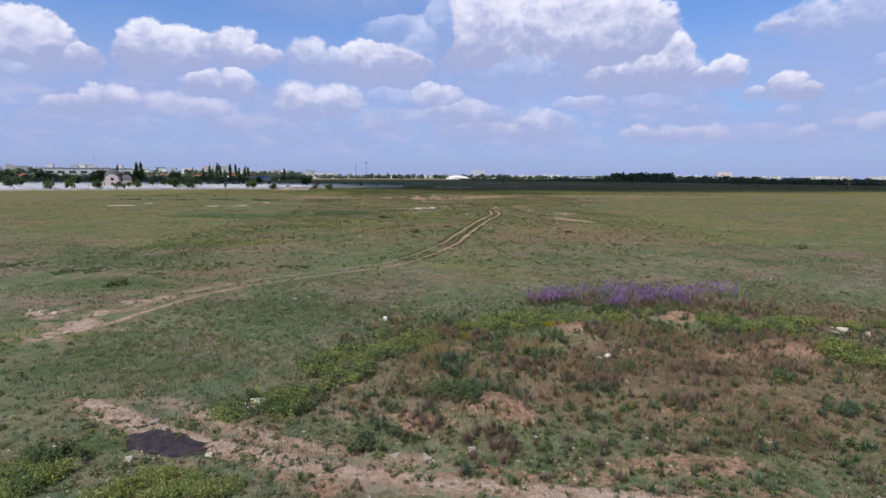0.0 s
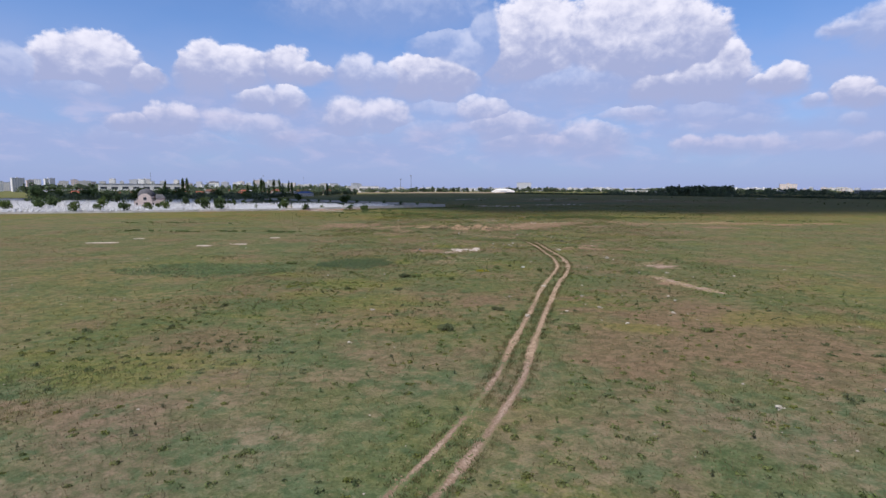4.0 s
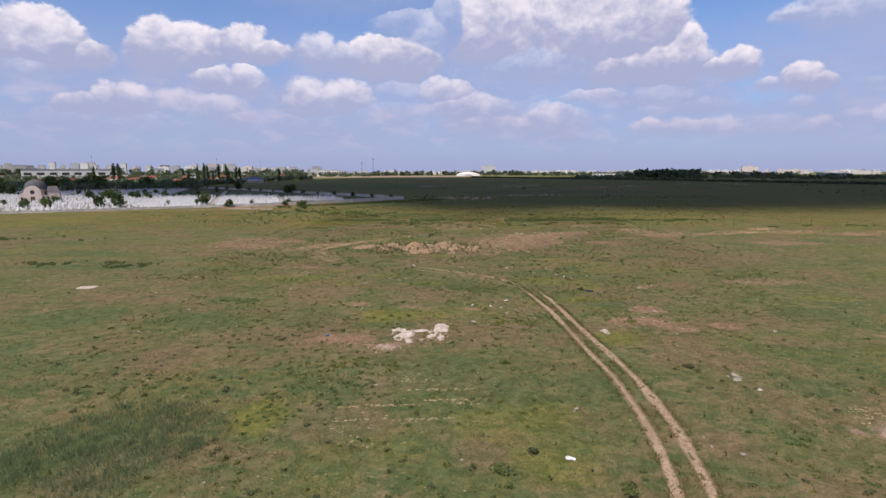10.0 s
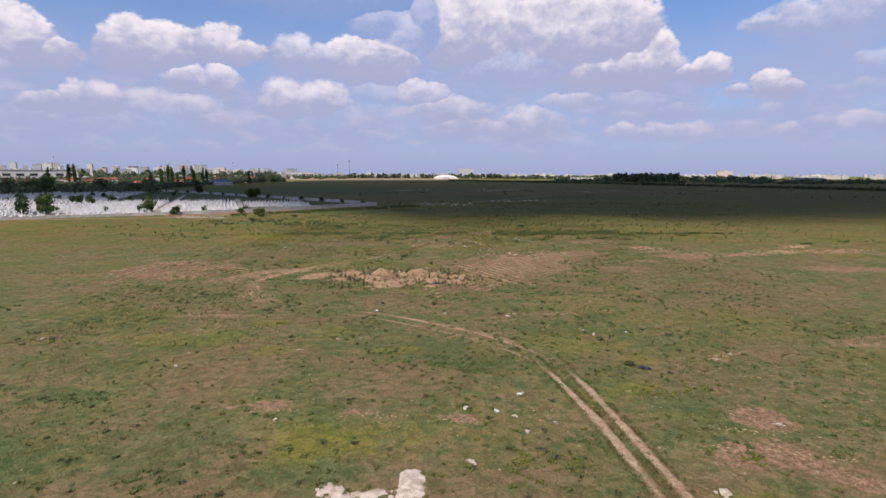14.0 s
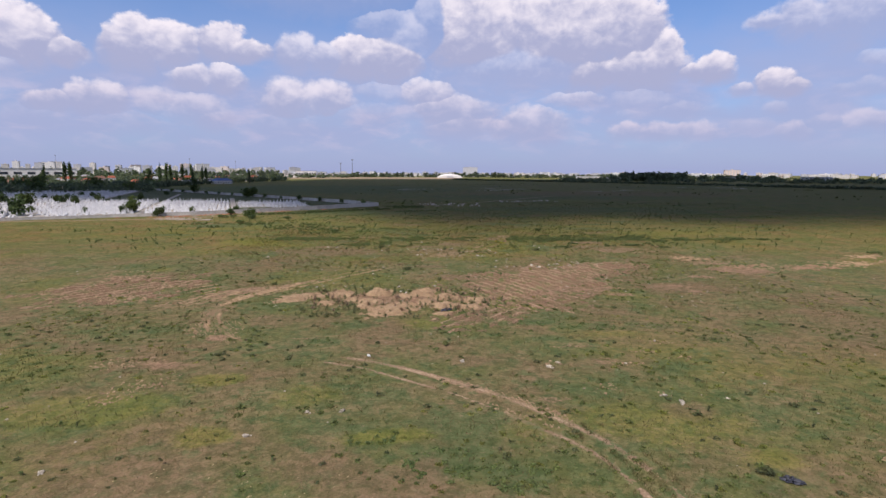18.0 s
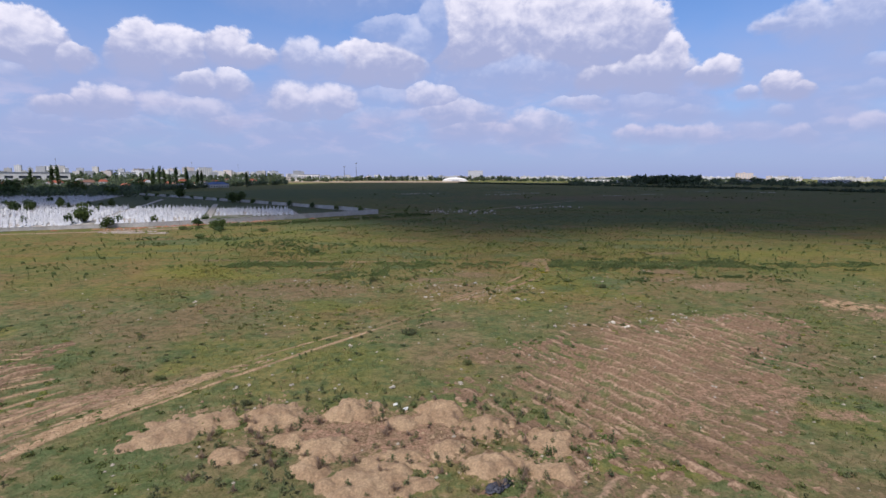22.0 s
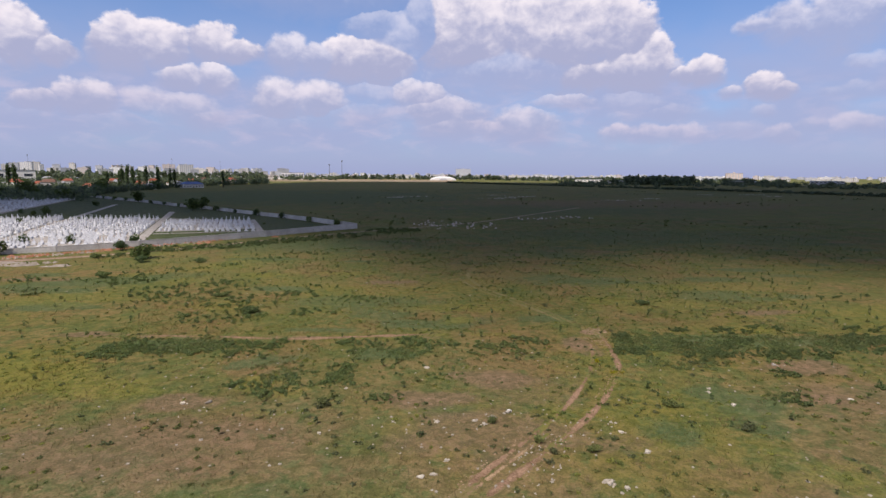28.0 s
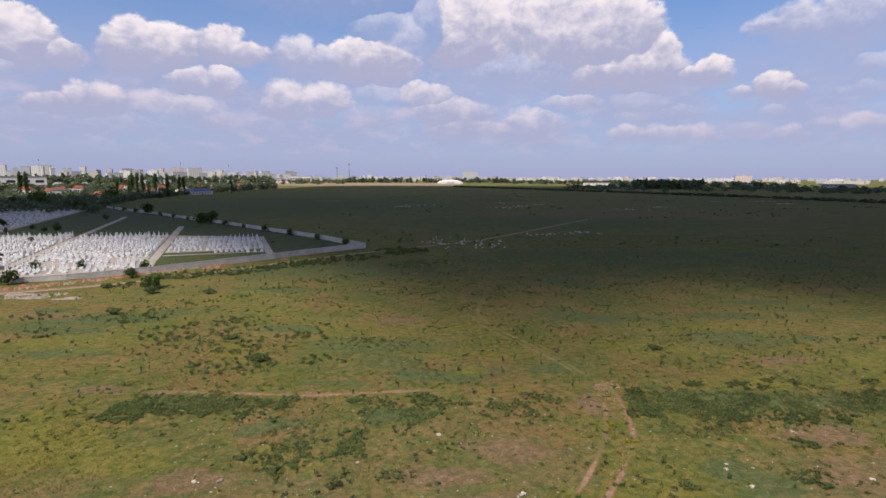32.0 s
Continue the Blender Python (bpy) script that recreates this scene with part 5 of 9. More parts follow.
for k, (px, py, ra, rb) in enumerate(((41.5, 212.3, 3.4, 2.6), (48.3, 204.0, 4.4, 1.8), (58.1, 203.0, 4.4, 2.2), (68.0, 207.0, 5.0, 2.6), (80.3, 209.0, 5.6, 3.0), (90.1, 203.9, 6.0, 3.4), (75.8, 215.2, 4.6, 2.0), (43.2, 202.0, 1.9, 1.4), (104.0, 208.0, 7.0, 3.0))):
    earth_patch("soil_patch", px, py, ra, rb, 10, M_REDTRACK if k % 3 else M_CLAYTRACK, "rough patch of pale broken clay in the meadow", 0.16, 0.05, 0.22, 1.3, 140 + k)
for px, py, ra, rb in ((-20.9, 28.0, 1.0, 1.2), (-17.8, 25.8, 1.4, 1.2), (-18.2, 23.5, 1.2, 0.7), (-18.1, 28.6, 1.1, 1.0), (-17.4, 31.1, 1.3, 1.0)):
    earth_patch("soil_patch", px, py, ra, rb, 20, M_TRACK, "patch of pale bare earth beside a wheel rut", 0.10, 0.03, 0.05, 1.3, int(40 + px))


def heap(x, y, rx, ry, turn, h, seed):
    earth_patch("clay_mound", x, y, rx, ry, turn, M_SOIL, "tipped mound of pale sandy clay with a rough crust", 0.09, 0.08, 0.17, 0.60, seed, hump=h, category="mound")


heap(-18.1, 183.0, 3.3, 1.7, 40, 0.30, 61)
for k, (hx, hy, ra, rb, hh) in enumerate(((-13.3, 184.3, 1.7, 1.5, 0.75), (-11.5, 181.6, 1.1, 1.0, 0.50), (-14.4, 179.9, 1.0, 0.8, 0.40), (-8.7, 185.0, 1.8, 1.6, 1.05), (-9.4, 180.8, 1.3, 1.4, 0.55), (-9.8, 178.4, 1.2, 0.9, 0.40),
                                          (-3.3, 184.8, 1.7, 1.5, 1.05), (-0.6, 182.9, 1.4, 1.2, 0.75), (-2.8, 180.4, 1.4, 1.0, 0.55), (-0.9, 178.9, 1.5, 1.1, 0.75), (2.5, 181.2, 1.5, 1.2, 0.80), (1.9, 178.3, 1.2, 0.8, 0.60), (-5.6, 183.4, 0.9, 0.7, 0.5))):
    heap(hx, hy, ra, rb, 25 * (k % 5) - 50, hh, 63 + 2 * k)
heap(-6.6, 177.2, 3.6, 1.9, 52, 0.38, 65)
heap(-0.7, 175.6, 1.5, 0.5, 10, 0.18, 98)
# ---------------------------------------------------------------- plants of the meadow
rng = np.random.default_rng(7)


def scatter(n, x0, x1, y0, y1, keep=None):
    x, y = rng.uniform(x0, x1, n), rng.uniform(y0, y1, n)
    if keep is not None:
        k = keep(x, y)
        x, y = x[k], y[k]
    return x, y


def bare(x, y):
    """How bare the earth is: 1 on soil."""
    return blob_field(SOILS, x, y, seed=3)


RUTS = [np.array(r) for r in (main_left, main_right)]


def off_ruts(x, y):
    ok = np.ones(len(x), bool)
    for r in RUTS:
        k = np.argsort(r[:, 1])
        inside = (y > r[:, 1].min()) & (y < r[:, 1].max())
        ok &= ~(inside & (np.abs(np.interp(y, r[k, 1], r[k, 0]) - x) < 0.28 + 0.25 * rng.random(len(x))))
    return ok


def stuff(name, parts_, mat, label, category):
    v, f, o = [], [], 0
    for a, b in parts_:
        v.append(a)
        f.append(b + o)
        o += len(a)
    me = mesh_of(name, np.concatenate(v), np.concatenate(f), mat)
    return tagged(new(name, me), label, category, kind="stuff")


def grass_sheet(name, n, x0, x1, y0, y1, height, width, per, mat, label, spread=0.16, sparse=0.55):
    x, y = scatter(n, x0, x1, y0, y1)
    k = (bare(x, y) < 0.35 + 0.5 * rng.random(len(x))) & off_ruts(x, y) & (vnoise(x, y, 3.0, 77, 4) > sparse - 0.35 * rng.random(len(x)))
    if mat in (M_GRASS, M_NEARGRASS):
        k &= blob_field(DRIES, x, y, seed=7) < 0.1 + 0.9 * rng.random(len(x))
    x, y = x[k], y[k]
    h = height * (0.5 + vnoise(x, y, 4.0, 78, 3)) * rng.uniform(0.6, 1.3, len(x))
    stuff(name, [blades(x, y, ground_z(x, y), h, width, per, rng, spread)], mat, label, "grass")


SHORT = "short green meadow grass in uneven tufts"
DRYG = "dry straw-coloured grass among the green"
grass_sheet("meadow_grass", 18000, -22, 26, 8, 40, 0.10, 0.016, 6, M_NEARGRASS, SHORT, 0.14)
grass_sheet("dry_grass", 9000, -22, 26, 8, 40, 0.10, 0.011, 5, M_DRYGRASS, DRYG, 0.12)
grass_sheet("meadow_grass", 9000, -46, -22, 22, 60, 0.10, 0.024, 5, M_NEARGRASS, SHORT, 0.14)
grass_sheet("meadow_grass", 9000, 26, 50, 22, 60, 0.10, 0.024, 5, M_NEARGRASS, SHORT, 0.14)
grass_sheet("meadow_grass", 34000, -32, 34, 40, 150, 0.10, 0.030, 4, M_GRASS, SHORT, 0.2)
grass_sheet("dry_grass", 22000, -32, 34, 40, 150, 0.11, 0.022, 4, M_DRYGRASS, DRYG, 0.2)
grass_sheet("meadow_grass", 36000, -40, 44, 150, 262, 0.11, 0.034, 4, M_GRASS, SHORT, 0.22)
grass_sheet("dry_grass", 24000, -40, 44, 150, 262, 0.12, 0.025, 4, M_DRYGRASS, DRYG, 0.22)
grass_sheet("meadow_grass", 16000, -110, -32, 60, 262, 0.15, 0.05, 3, M_GRASS, SHORT, 0.3)
grass_sheet("meadow_grass", 16000, 34, 120, 60, 262, 0.15, 0.05, 3, M_GRASS, SHORT, 0.3)
grass_sheet("meadow_grass", 16000, -120, 150, 262, 400, 0.18, 0.08, 3, M_GRASS, SHORT, 0.4)


def rut_fringe(line, y0, y1, mat, label):
    """Taller grass along both rims of a rut."""
    p = np.array(line, float)
    k = np.argsort(p[:, 1])
    y = rng.uniform(y0, y1, int((y1 - y0) * 12))
    side = np.where(rng.random(len(y)) < 0.5, -1, 1) * (0.30 + np.abs(rng.normal(scale=0.16, size=len(y))))
    x = np.interp(y, p[k, 1], p[k, 0]) + side
    keep = vnoise(x, y, 1.6, 87, 3) > 0.40
    x, y = x[keep], y[keep]
    stuff("rut_grass", [blades(x, y, ground_z(x, y), np.full(len(x), 0.19), 0.018, 5, rng, 0.10, 0.5)], mat, label, "grass")


for line in (main_left, main_right):
    rut_fringe(line, 45, 150, M_GRASS, "green grass fringing the wheel ruts")
    rut_fringe(line, 45, 150, M_DRYGRASS, "dry grass fringing the wheel ruts")


def many(mesh_list, xs, ys, smin, smax, name, label, category, mat):
    """Copies of small plants joined into one object."""
    parts_ = []
    for i, (x, y) in enumerate(zip(xs, ys)):
        v, f = mesh_list[i % len(mesh_list)]
        s, t = rng.uniform(smin, smax), rng.uniform(0, 6.283)
        c, d = s * math.cos(t), s * math.sin(t)
        w = np.stack([v[:, 0] * c - v[:, 1] * d + x, v[:, 0] * d + v[:, 1] * c + y, v[:, 2] * s * rng.uniform(0.7, 1.2)], 1)
        parts_.append((w, f))
    if not parts_:
        return
    zs = ground_z(np.asarray(xs), np.asarray(ys))
    for (w, f), z in zip(parts_, zs):
        w[:, 2] += z - 0.02
    stuff(name, parts_, mat, label, category)


WEEDS = [leaf_cards(40, 0.34, 0.34, 0.09, 0.065, np.random.default_rng(100 + i), 0.3, 6, 0.07) for i in range(6)]
TALLWEEDS = [leaf_cards(30, 0.20, 0.20, 0.34, 0.075, np.random.default_rng(120 + i), 0.3, 6, 0.30) for i in range(5)]


FINE = [leaf_cards(54, 0.26, 0.26, 0.17, 0.042, np.random.default_rng(150 + i), 0.3, 7, 0.13) for i in range(6)]
FINETALL = [leaf_cards(64, 0.24, 0.24, 0.34, 0.045, np.random.default_rng(160 + i), 0.3, 8, 0.30) for i in range(5)]


def wisps(x, y, h, width, per, mat, label, spread=0.1):
    """Thin dry stalks in small bunches."""
    stuff("dry_weeds", [blades(x, y, ground_z(x, y), h * rng.uniform(0.5, 1.2, len(x)), width, per, rng, spread, 0.35)], mat, label, "weeds")


def clumped(n, x0, x1, y0, y1, seed, level):
    x, y = scatter(n, x0, x1, y0, y1)
    k = (vnoise(x, y, 6.0, seed, 4) + 0.25 * rng.random(len(x)) > level) & (bare(x, y) < 0.6) & off_ruts(x, y)
    return x[k], y[k]


for x0, x1, y0, y1, n, grow in ((-22, 26, 9, 42, 3000, 0.7), (-34, 36, 42, 150, 6800, 0.9), (-45, 50, 150, 300, 7600, 1.1)):
    kinds = FINE if y0 < 40 else WEEDS
    x, y = clumped(n, x0, x1, y0, y1, 91, 0.68 if y0 < 40 else 0.73)
    many(kinds, x, y, 0.5 * grow, 1.2 * grow, "meadow_weeds", "low leafy green weeds in clumps", "weeds", M_WEED)
    x, y = clumped(n // 2, x0, x1, y0, y1, 93, 0.74)
    many(kinds, x, y, 0.5 * grow, 1.3 * grow, "meadow_weeds", "low grey-green thistle rosettes", "weeds", M_GREYWEED)
    x, y = clumped(n // 2, x0, x1, y0, y1, 95, 0.70)
    many(kinds, x, y, 0.5 * grow, 1.1 * grow, "meadow_weeds", "low yellow-green leafy weeds", "weeds", M_YELLOWWEED)
    x, y = clumped(n, x0, x1, y0, y1, 97, 0.66)
    if y0 < 40:
        x, y = x[::2], y[::2]
    wisps(x, y, (0.22 if y0 < 40 else 0.30) * grow, 0.009 * grow, 9, M_BROWNWEED, "dry reddish-brown weed stalks", 0.14)


def inside(n, cx, cy, rx, ry, turn=0.0):
    a, r = rng.uniform(0, 6.283, n), np.sqrt(rng.random(n))
    u, v = rx * r * np.cos(a), ry * r * np.sin(a)
    c, s = math.cos(radians(turn)), math.sin(radians(turn))
    return cx + u * c - v * s, cy + u * s + v * c


def thicket(name, spots, per_m2, mesh_list, smin, smax, mat, label, category="shrubs"):
    xs, ys = [], []
    for cx, cy, rx, ry, turn in spots:
        x, y = inside(int(per_m2 * 3.14 * rx * ry), cx, cy, rx, ry, turn)
        k = vnoise(x, y, 2.0 if cy > 60 else 1.1, 55, 4) > (0.28 + 0.30 * rng.random(len(x)) if cy > 60 else 0.42)
        xs.append(x[k])
        ys.append(y[k])
    many(mesh_list, np.concatenate(xs), np.concatenate(ys), smin, smax, name, label, category, mat)


TINY = [leaf_cards(110, 0.30, 0.30, 0.22, 0.027, np.random.default_rng(180 + i), 0.3, 8, 0.17) for i in range(6)]
SPIKY = [spiky(110, 0.34, 0.42, 0.011, np.random.default_rng(170 + i)) for i in range(5)]
# the overgrown heaps by the start
thicket("climbing_shrubs", [(-5.1, 15.9, 0.9, 0.6, 30), (-4.8, 17.7, 1.3, 1.0, 60), (-3.9, 19.4, 1.3, 1.2, 50), (-2.5, 21.6, 1.3, 0.8, 50), (-1.1, 23.4, 1.0, 0.8, 50)], 24, TINY, 0.6, 1.5, M_VINE, "bright green leafy creeper over low earth heaps")
thicket("climbing_shrubs", [(3.6, 26.6, 1.7, 1.2, 10), (6.6, 26.6, 1.5, 1.0, -10), (9.6, 27.0, 1.2, 1.0, -10), (14.9, 25.6, 2.4, 0.9, -8), (17.4, 26.4, 1.7, 0.6, 8), (16.2, 20.6, 1.6, 0.7, -20), (20.6, 25.6, 1.6, 0.5, 0), (1.6, 25.6, 0.9, 0.6, 0), (5.0, 28.4, 1.0, 0.5, 0)], 28, TINY, 0.6, 1.5, M_VINE, "yellow-green leafy creeper along the foot of the flowers")
thicket("climbing_shrubs", [(-9.6, 11.9, 2.6, 0.7, -6), (-6.2, 11.9, 1.6, 0.55, -8)], 44, TINY, 0.5, 1.2, M_VINE, "thick yellow-green leafy creeper beside the dirt track")
thicket("climbing_shrubs", [(-4.8, 17.0, 1.4, 1.2, 50), (-3.6, 19.6, 1.6, 1.3, 50), (-2.0, 22.0, 1.4, 0.9, 50), (4.0, 26.8, 2.0, 1.3, 0), (7.0, 27.0, 1.6, 1.0, 0), (10.0, 27.2, 1.5, 1.0, 0), (15.4, 25.9, 2.6, 0.9, -6), (-9.2, 12.1, 2.6, 0.8, -6)], 5, TINY, 0.6, 1.5, M_SHRUB, "dark green leaves among yellow-green creeper")
thicket("dry_weeds", [(7.0, 30.2, 2.2, 1.6, 0), (10.8, 30.8, 2.4, 1.8, 0), (14.0, 31.0, 2.2, 1.4, 0), (17.0, 29.6, 1.6, 1.4, 0)], 9, SPIKY, 0.9, 1.7, M_MAUVE, "mauve-brown dry stalks among the purple flowers", "weeds")
thicket("dark_weeds", [(0.3, 16.6, 0.8, 1.1, 10), (0.7, 15.6, 0.5, 0.5, 0), (-2.2, 13.8, 0.42, 0.36, 0), (-4.9, 15.9, 1.0, 0.5, 20), (-6.4, 16.5, 0.7, 0.5, 0), (3.9, 20.4, 0.8, 0.6, 20), (3.7, 15.6, 0.8, 0.4, 20), (6.9, 18.9, 0.7, 0.7, 0), (13.5, 26.2, 1.2, 0.5, 0), (10.2, 25.0, 1.0, 0.5, 0), (11.5, 14.1, 0.6, 0.4, 0), (2.0, 21.4, 0.6, 0.4, 0), (-1.0, 14.3, 0.3, 0.3, 0), (5.0, 22.6, 0.9, 0.5, 0), (12.0, 18.6, 0.8, 0.5, 0), (7.6, 14.2, 0.6, 0.3, 0), (-10.0, 13.2, 0.9, 0.4, 0), (4.8, 27.2, 0.8, 0.5, 0), (8.6, 28.2, 1.0, 0.5, 0), (12.0, 28.0, 1.0, 0.5, 0), (0.6, 26.4, 0.6, 0.4, 0), (2.6, 23.6, 0.6, 0.4, 0)], 26, FINETALL, 0.4, 0.95, M_SHRUB, "dark green tall weeds on the earth heaps")
thicket("dry_weeds", [(1.4, 23.9, 1.0, 0.6, 0), (0.4, 24.8, 1.0, 0.5, 0), (6.8, 23.2, 0.7, 0.7, 0), (12.6, 21.9, 1.0, 0.6, 0), (-0.7, 15.0, 0.8, 0.8, 0), (18.2, 22.4, 1.4, 0.7, 0), (1.3, 13.8, 0.8, 0.4, 0), (13.2, 19.8, 0.9, 0.5, 0), (5.2, 18.1, 1.2, 0.7, 0), (9.6, 19.4, 1.4, 0.8, 0), (8.2, 16.4, 1.3, 0.7, 0), (3.0, 19.0, 1.0, 0.6, 0)], 18, SPIKY, 0.5, 1.2, M_MAUVE, "mauve-brown dry weed bushes on the heaps", "weeds")
for cx, cy, rx, ry in ((0.8, 15.2, 1.8, 0.9), (4.0, 18.4, 3.4, 1.8), (9.0, 20.0, 4.0, 2.4), (1.0, 26.0, 1.8, 0.9), (15.0, 20.4, 3.4, 1.4), (19.0, 27.0, 3.2, 1.6), (8.6, 15.4, 3.4, 2.0), (-1.8, 24.6, 1.6, 1.2), (12.0, 23.0, 4.0, 1.6), (14.0, 28.6, 4.0, 1.0)):
    x, y = inside(int(22 * rx * ry), cx, cy, rx, ry)
    wisps(x, y, 0.46, 0.009, 10, M_BROWNWEED, "dry reddish-brown weeds standing on the heaps", 0.16)
thicket("yellow_flowers", [(5.3, 25.3, 0.7, 0.4, 0), (3.1, 17.9, 0.25, 0.2, 0), (3.4, 26.0, 0.5, 0.3, 0), (1.0, 24.0, 0.3, 0.2, 0), (16.4, 23.8, 0.8, 0.3, 0), (-6.2, 16.2, 0.3, 0.3, 0), (12.2, 233.2, 0.9, 0.6, 0), (-9.6, 96.8, 0.6, 0.4, 0), (-1.0, 100.6, 0.8, 0.5, 0), (11.3, 236.1, 0.7, 0.5, 0)], 30, TINY, 0.5, 1.0, M_YELLOW, "small yellow wild flowers in bloom", "flowers")


def purple_flowers(spots, per_m2):
    """Spikes in drifts: thick in places, thin and mixed with dry stalks in others."""
    v_s, v_f = [], []
    for cx, cy, rx, ry in spots:
        x, y = inside(int(per_m2 * 3.14 * rx * ry), cx, cy, rx, ry)
        z = ground_z(x, y)
        v_s.append(blades(x, y, z, np.full(len(x), 0.62), 0.012, 5, rng, 0.10, 0.16))
        k = vnoise(x, y, 1.5, 63, 3) + 0.30 * rng.random(len(x)) > 0.60
        x, y, z = x[k], y[k], z[k]
        n = len(x)
        h = rng.uniform(0.55, 1.15, n)
        for k in range(7):
            px, py = x + rng.normal(scale=0.13, size=n), y + rng.normal(scale=0.13, size=n)
            v_f.append(blades(px, py, z + h * rng.uniform(0.55, 1.0, n) - 0.1, np.full(n, 0.15), 0.035, 1, rng, 0.02, 0.3))
    stuff("flower_stems", v_s, M_GREYWEED, "grey-green stems under purple flower spikes", "flowers")
    stuff("purple_flowers", v_f, M_PURPLE, "bright purple wild flower spikes in a broad drift", "flowers")


purple_flowers([(5.6, 29.8, 0.9, 0.8), (7.4, 30.6, 1.6, 1.3), (9.4, 28.9, 0.9, 0.9), (11.2, 29.4, 0.6, 0.5), (10.6, 31.6, 2.2, 1.6), (13.0, 29.6, 0.9, 0.6), (13.6, 31.6, 1.7, 1.2), (16.6, 32.4, 1.4, 0.8), (17.3, 28.5, 0.9, 0.35)], 15)

grass_sheet("meadow_grass", 15000, -16, 24, 9.5, 34, 0.10, 0.010, 6, M_NEARGRASS, SHORT, 0.10, 0.50)
grass_sheet("dry_grass", 12000, -6, 24, 10, 31, 0.12, 0.009, 6, M_DRYGRASS, DRYG, 0.10, 0.45)
x, y = clumped(3600, -14, 24, 10, 32, 191, 0.50)
many(FINE, x, y, 0.2, 0.55, "meadow_weeds", "small mixed green seedlings on the heaps", "weeds", M_WEED)
x, y = clumped(1600, -14, 24, 10, 32, 195, 0.55)
many(FINE, x, y, 0.2, 0.6, "meadow_weeds", "small grey-green seedlings on the heaps", "weeds", M_GREYWEED)
x, y = scatter(700, -12, 12, 10.4, 15.5)
many(FINE, x, y, 0.15, 0.5, "meadow_weeds", "small green weeds growing on the dirt track", "weeds", M_GREYWEED)

thicket("meadow_weeds", [(30.0, 252.0, 8.0, 1.6, 0), (6.0, 262.0, 9.0, 1.4, 0), (15.8, 139.8, 2.2, 0.9, 0), (17.8, 139.6, 1.8, 0.7, 0), (15.4, 147.6, 2.0, 0.8, 0), (5.0, 129.4, 2.4, 1.4, 0), (15.0, 130.6, 1.6, 1.0, 0), (-10.0, 118.0, 5.0, 2.5, 0), (-17.0, 88.0, 6.0, 3.0, 0)], 2.2, WEEDS, 0.4, 1.2, M_YELLOWWEED, "patch of yellow-green flowering weeds", "weeds")

hx, hy = scatter(150, -4, 24, 12, 29)
many(SPIKY, hx, hy, 0.4, 1.0, "dark_weeds", "dark green weed tufts on the heaps", "weeds", M_SHRUB)
hx, hy = scatter(110, -3, 24, 12, 30)
many(SPIKY, hx, hy, 0.4, 1.1, "dry_weeds", "mauve-brown dry weed bushes on the heaps", "weeds", M_MAUVE)
hx, hy = scatter(70, -3, 24, 12, 30)
many(FINE, hx, hy, 0.5, 1.2, "meadow_weeds", "grey-green leafy weeds on the heaps", "weeds", M_GREYWEED)
# the creeper band and the tangle on the heaps
BAND = [(-6.1, 15.8, 0.8, 0.7, 30), (-5.3, 17.4, 1.1, 1.3, 30), (-4.4, 19.2, 1.2, 1.5, 40), (-3.1, 21.4, 1.4, 1.6, 40), (-1.6, 23.8, 1.3, 1.5, 40), (-5.1, 15.4, 0.8, 0.5, 0), (-3.2, 18.3, 0.8, 0.8, 0)]
thicket("climbing_shrubs", BAND, 8, TINY, 0.6, 1.5, M_SHRUB, "dark green leaves among yellow-green creeper")
thicket("climbing_shrubs", BAND, 7, TINY, 0.5, 1.3, M_GREYWEED, "grey-green leaves among yellow-green creeper")
thicket("climbing_shrubs", BAND, 9, TINY, 0.5, 1.3, M_VINE, "bright green leafy creeper over low earth heaps")
thicket("dark_weeds", [(0.8, 17.3, 0.8, 1.6, 0), (0.4, 19.4, 0.6, 1.1, 0), (1.9, 17.8, 0.4, 0.5, 0), (5.2, 17.4, 0.6, 0.5, 0), (9.4, 22.2, 0.7, 0.5, 0), (12.4, 16.2, 0.6, 0.5, 0), (17.6, 19.4, 0.7, 0.6, 0), (13.2, 24.6, 0.7, 0.5, 0)], 10, SPIKY, 0.8, 1.5, M_DARKWEED, "dark blue-green spiky weeds on the earth heaps", "weeds")
thicket("dark_weeds", [(-27.8, 40.9, 1.7, 2.0, 0), (-21.9, 36.1, 0.9, 1.5, 0), (-20.9, 41.0, 1.9, 2.0, 0), (-18.4, 43.2, 1.3, 1.9, 0), (-34.9, 43.3, 1.3, 2.2, 0), (-12.0, 42.6, 1.2, 1.4, 0)], 3.5, WEEDS, 0.5, 1.1, M_SHRUB, "dark green weeds in a damp stretch of meadow", "weeds")
for cx, cy, ra, rb in ((-0.9, 18.5, 0.9, 2.1), (-0.3, 23.4, 0.6, 2.4), (0.0, 21.0, 0.7, 1.2), (3.6, 22.0, 1.2, 1.0), (9.6, 24.6, 1.6, 1.2)):
    x, y = inside(int(30 * ra * rb), cx, cy, ra, rb)
    wisps(x, y, 0.55, 0.010, 10, M_TANWEED, "tan dry grass standing on the earth heaps", 0.16)
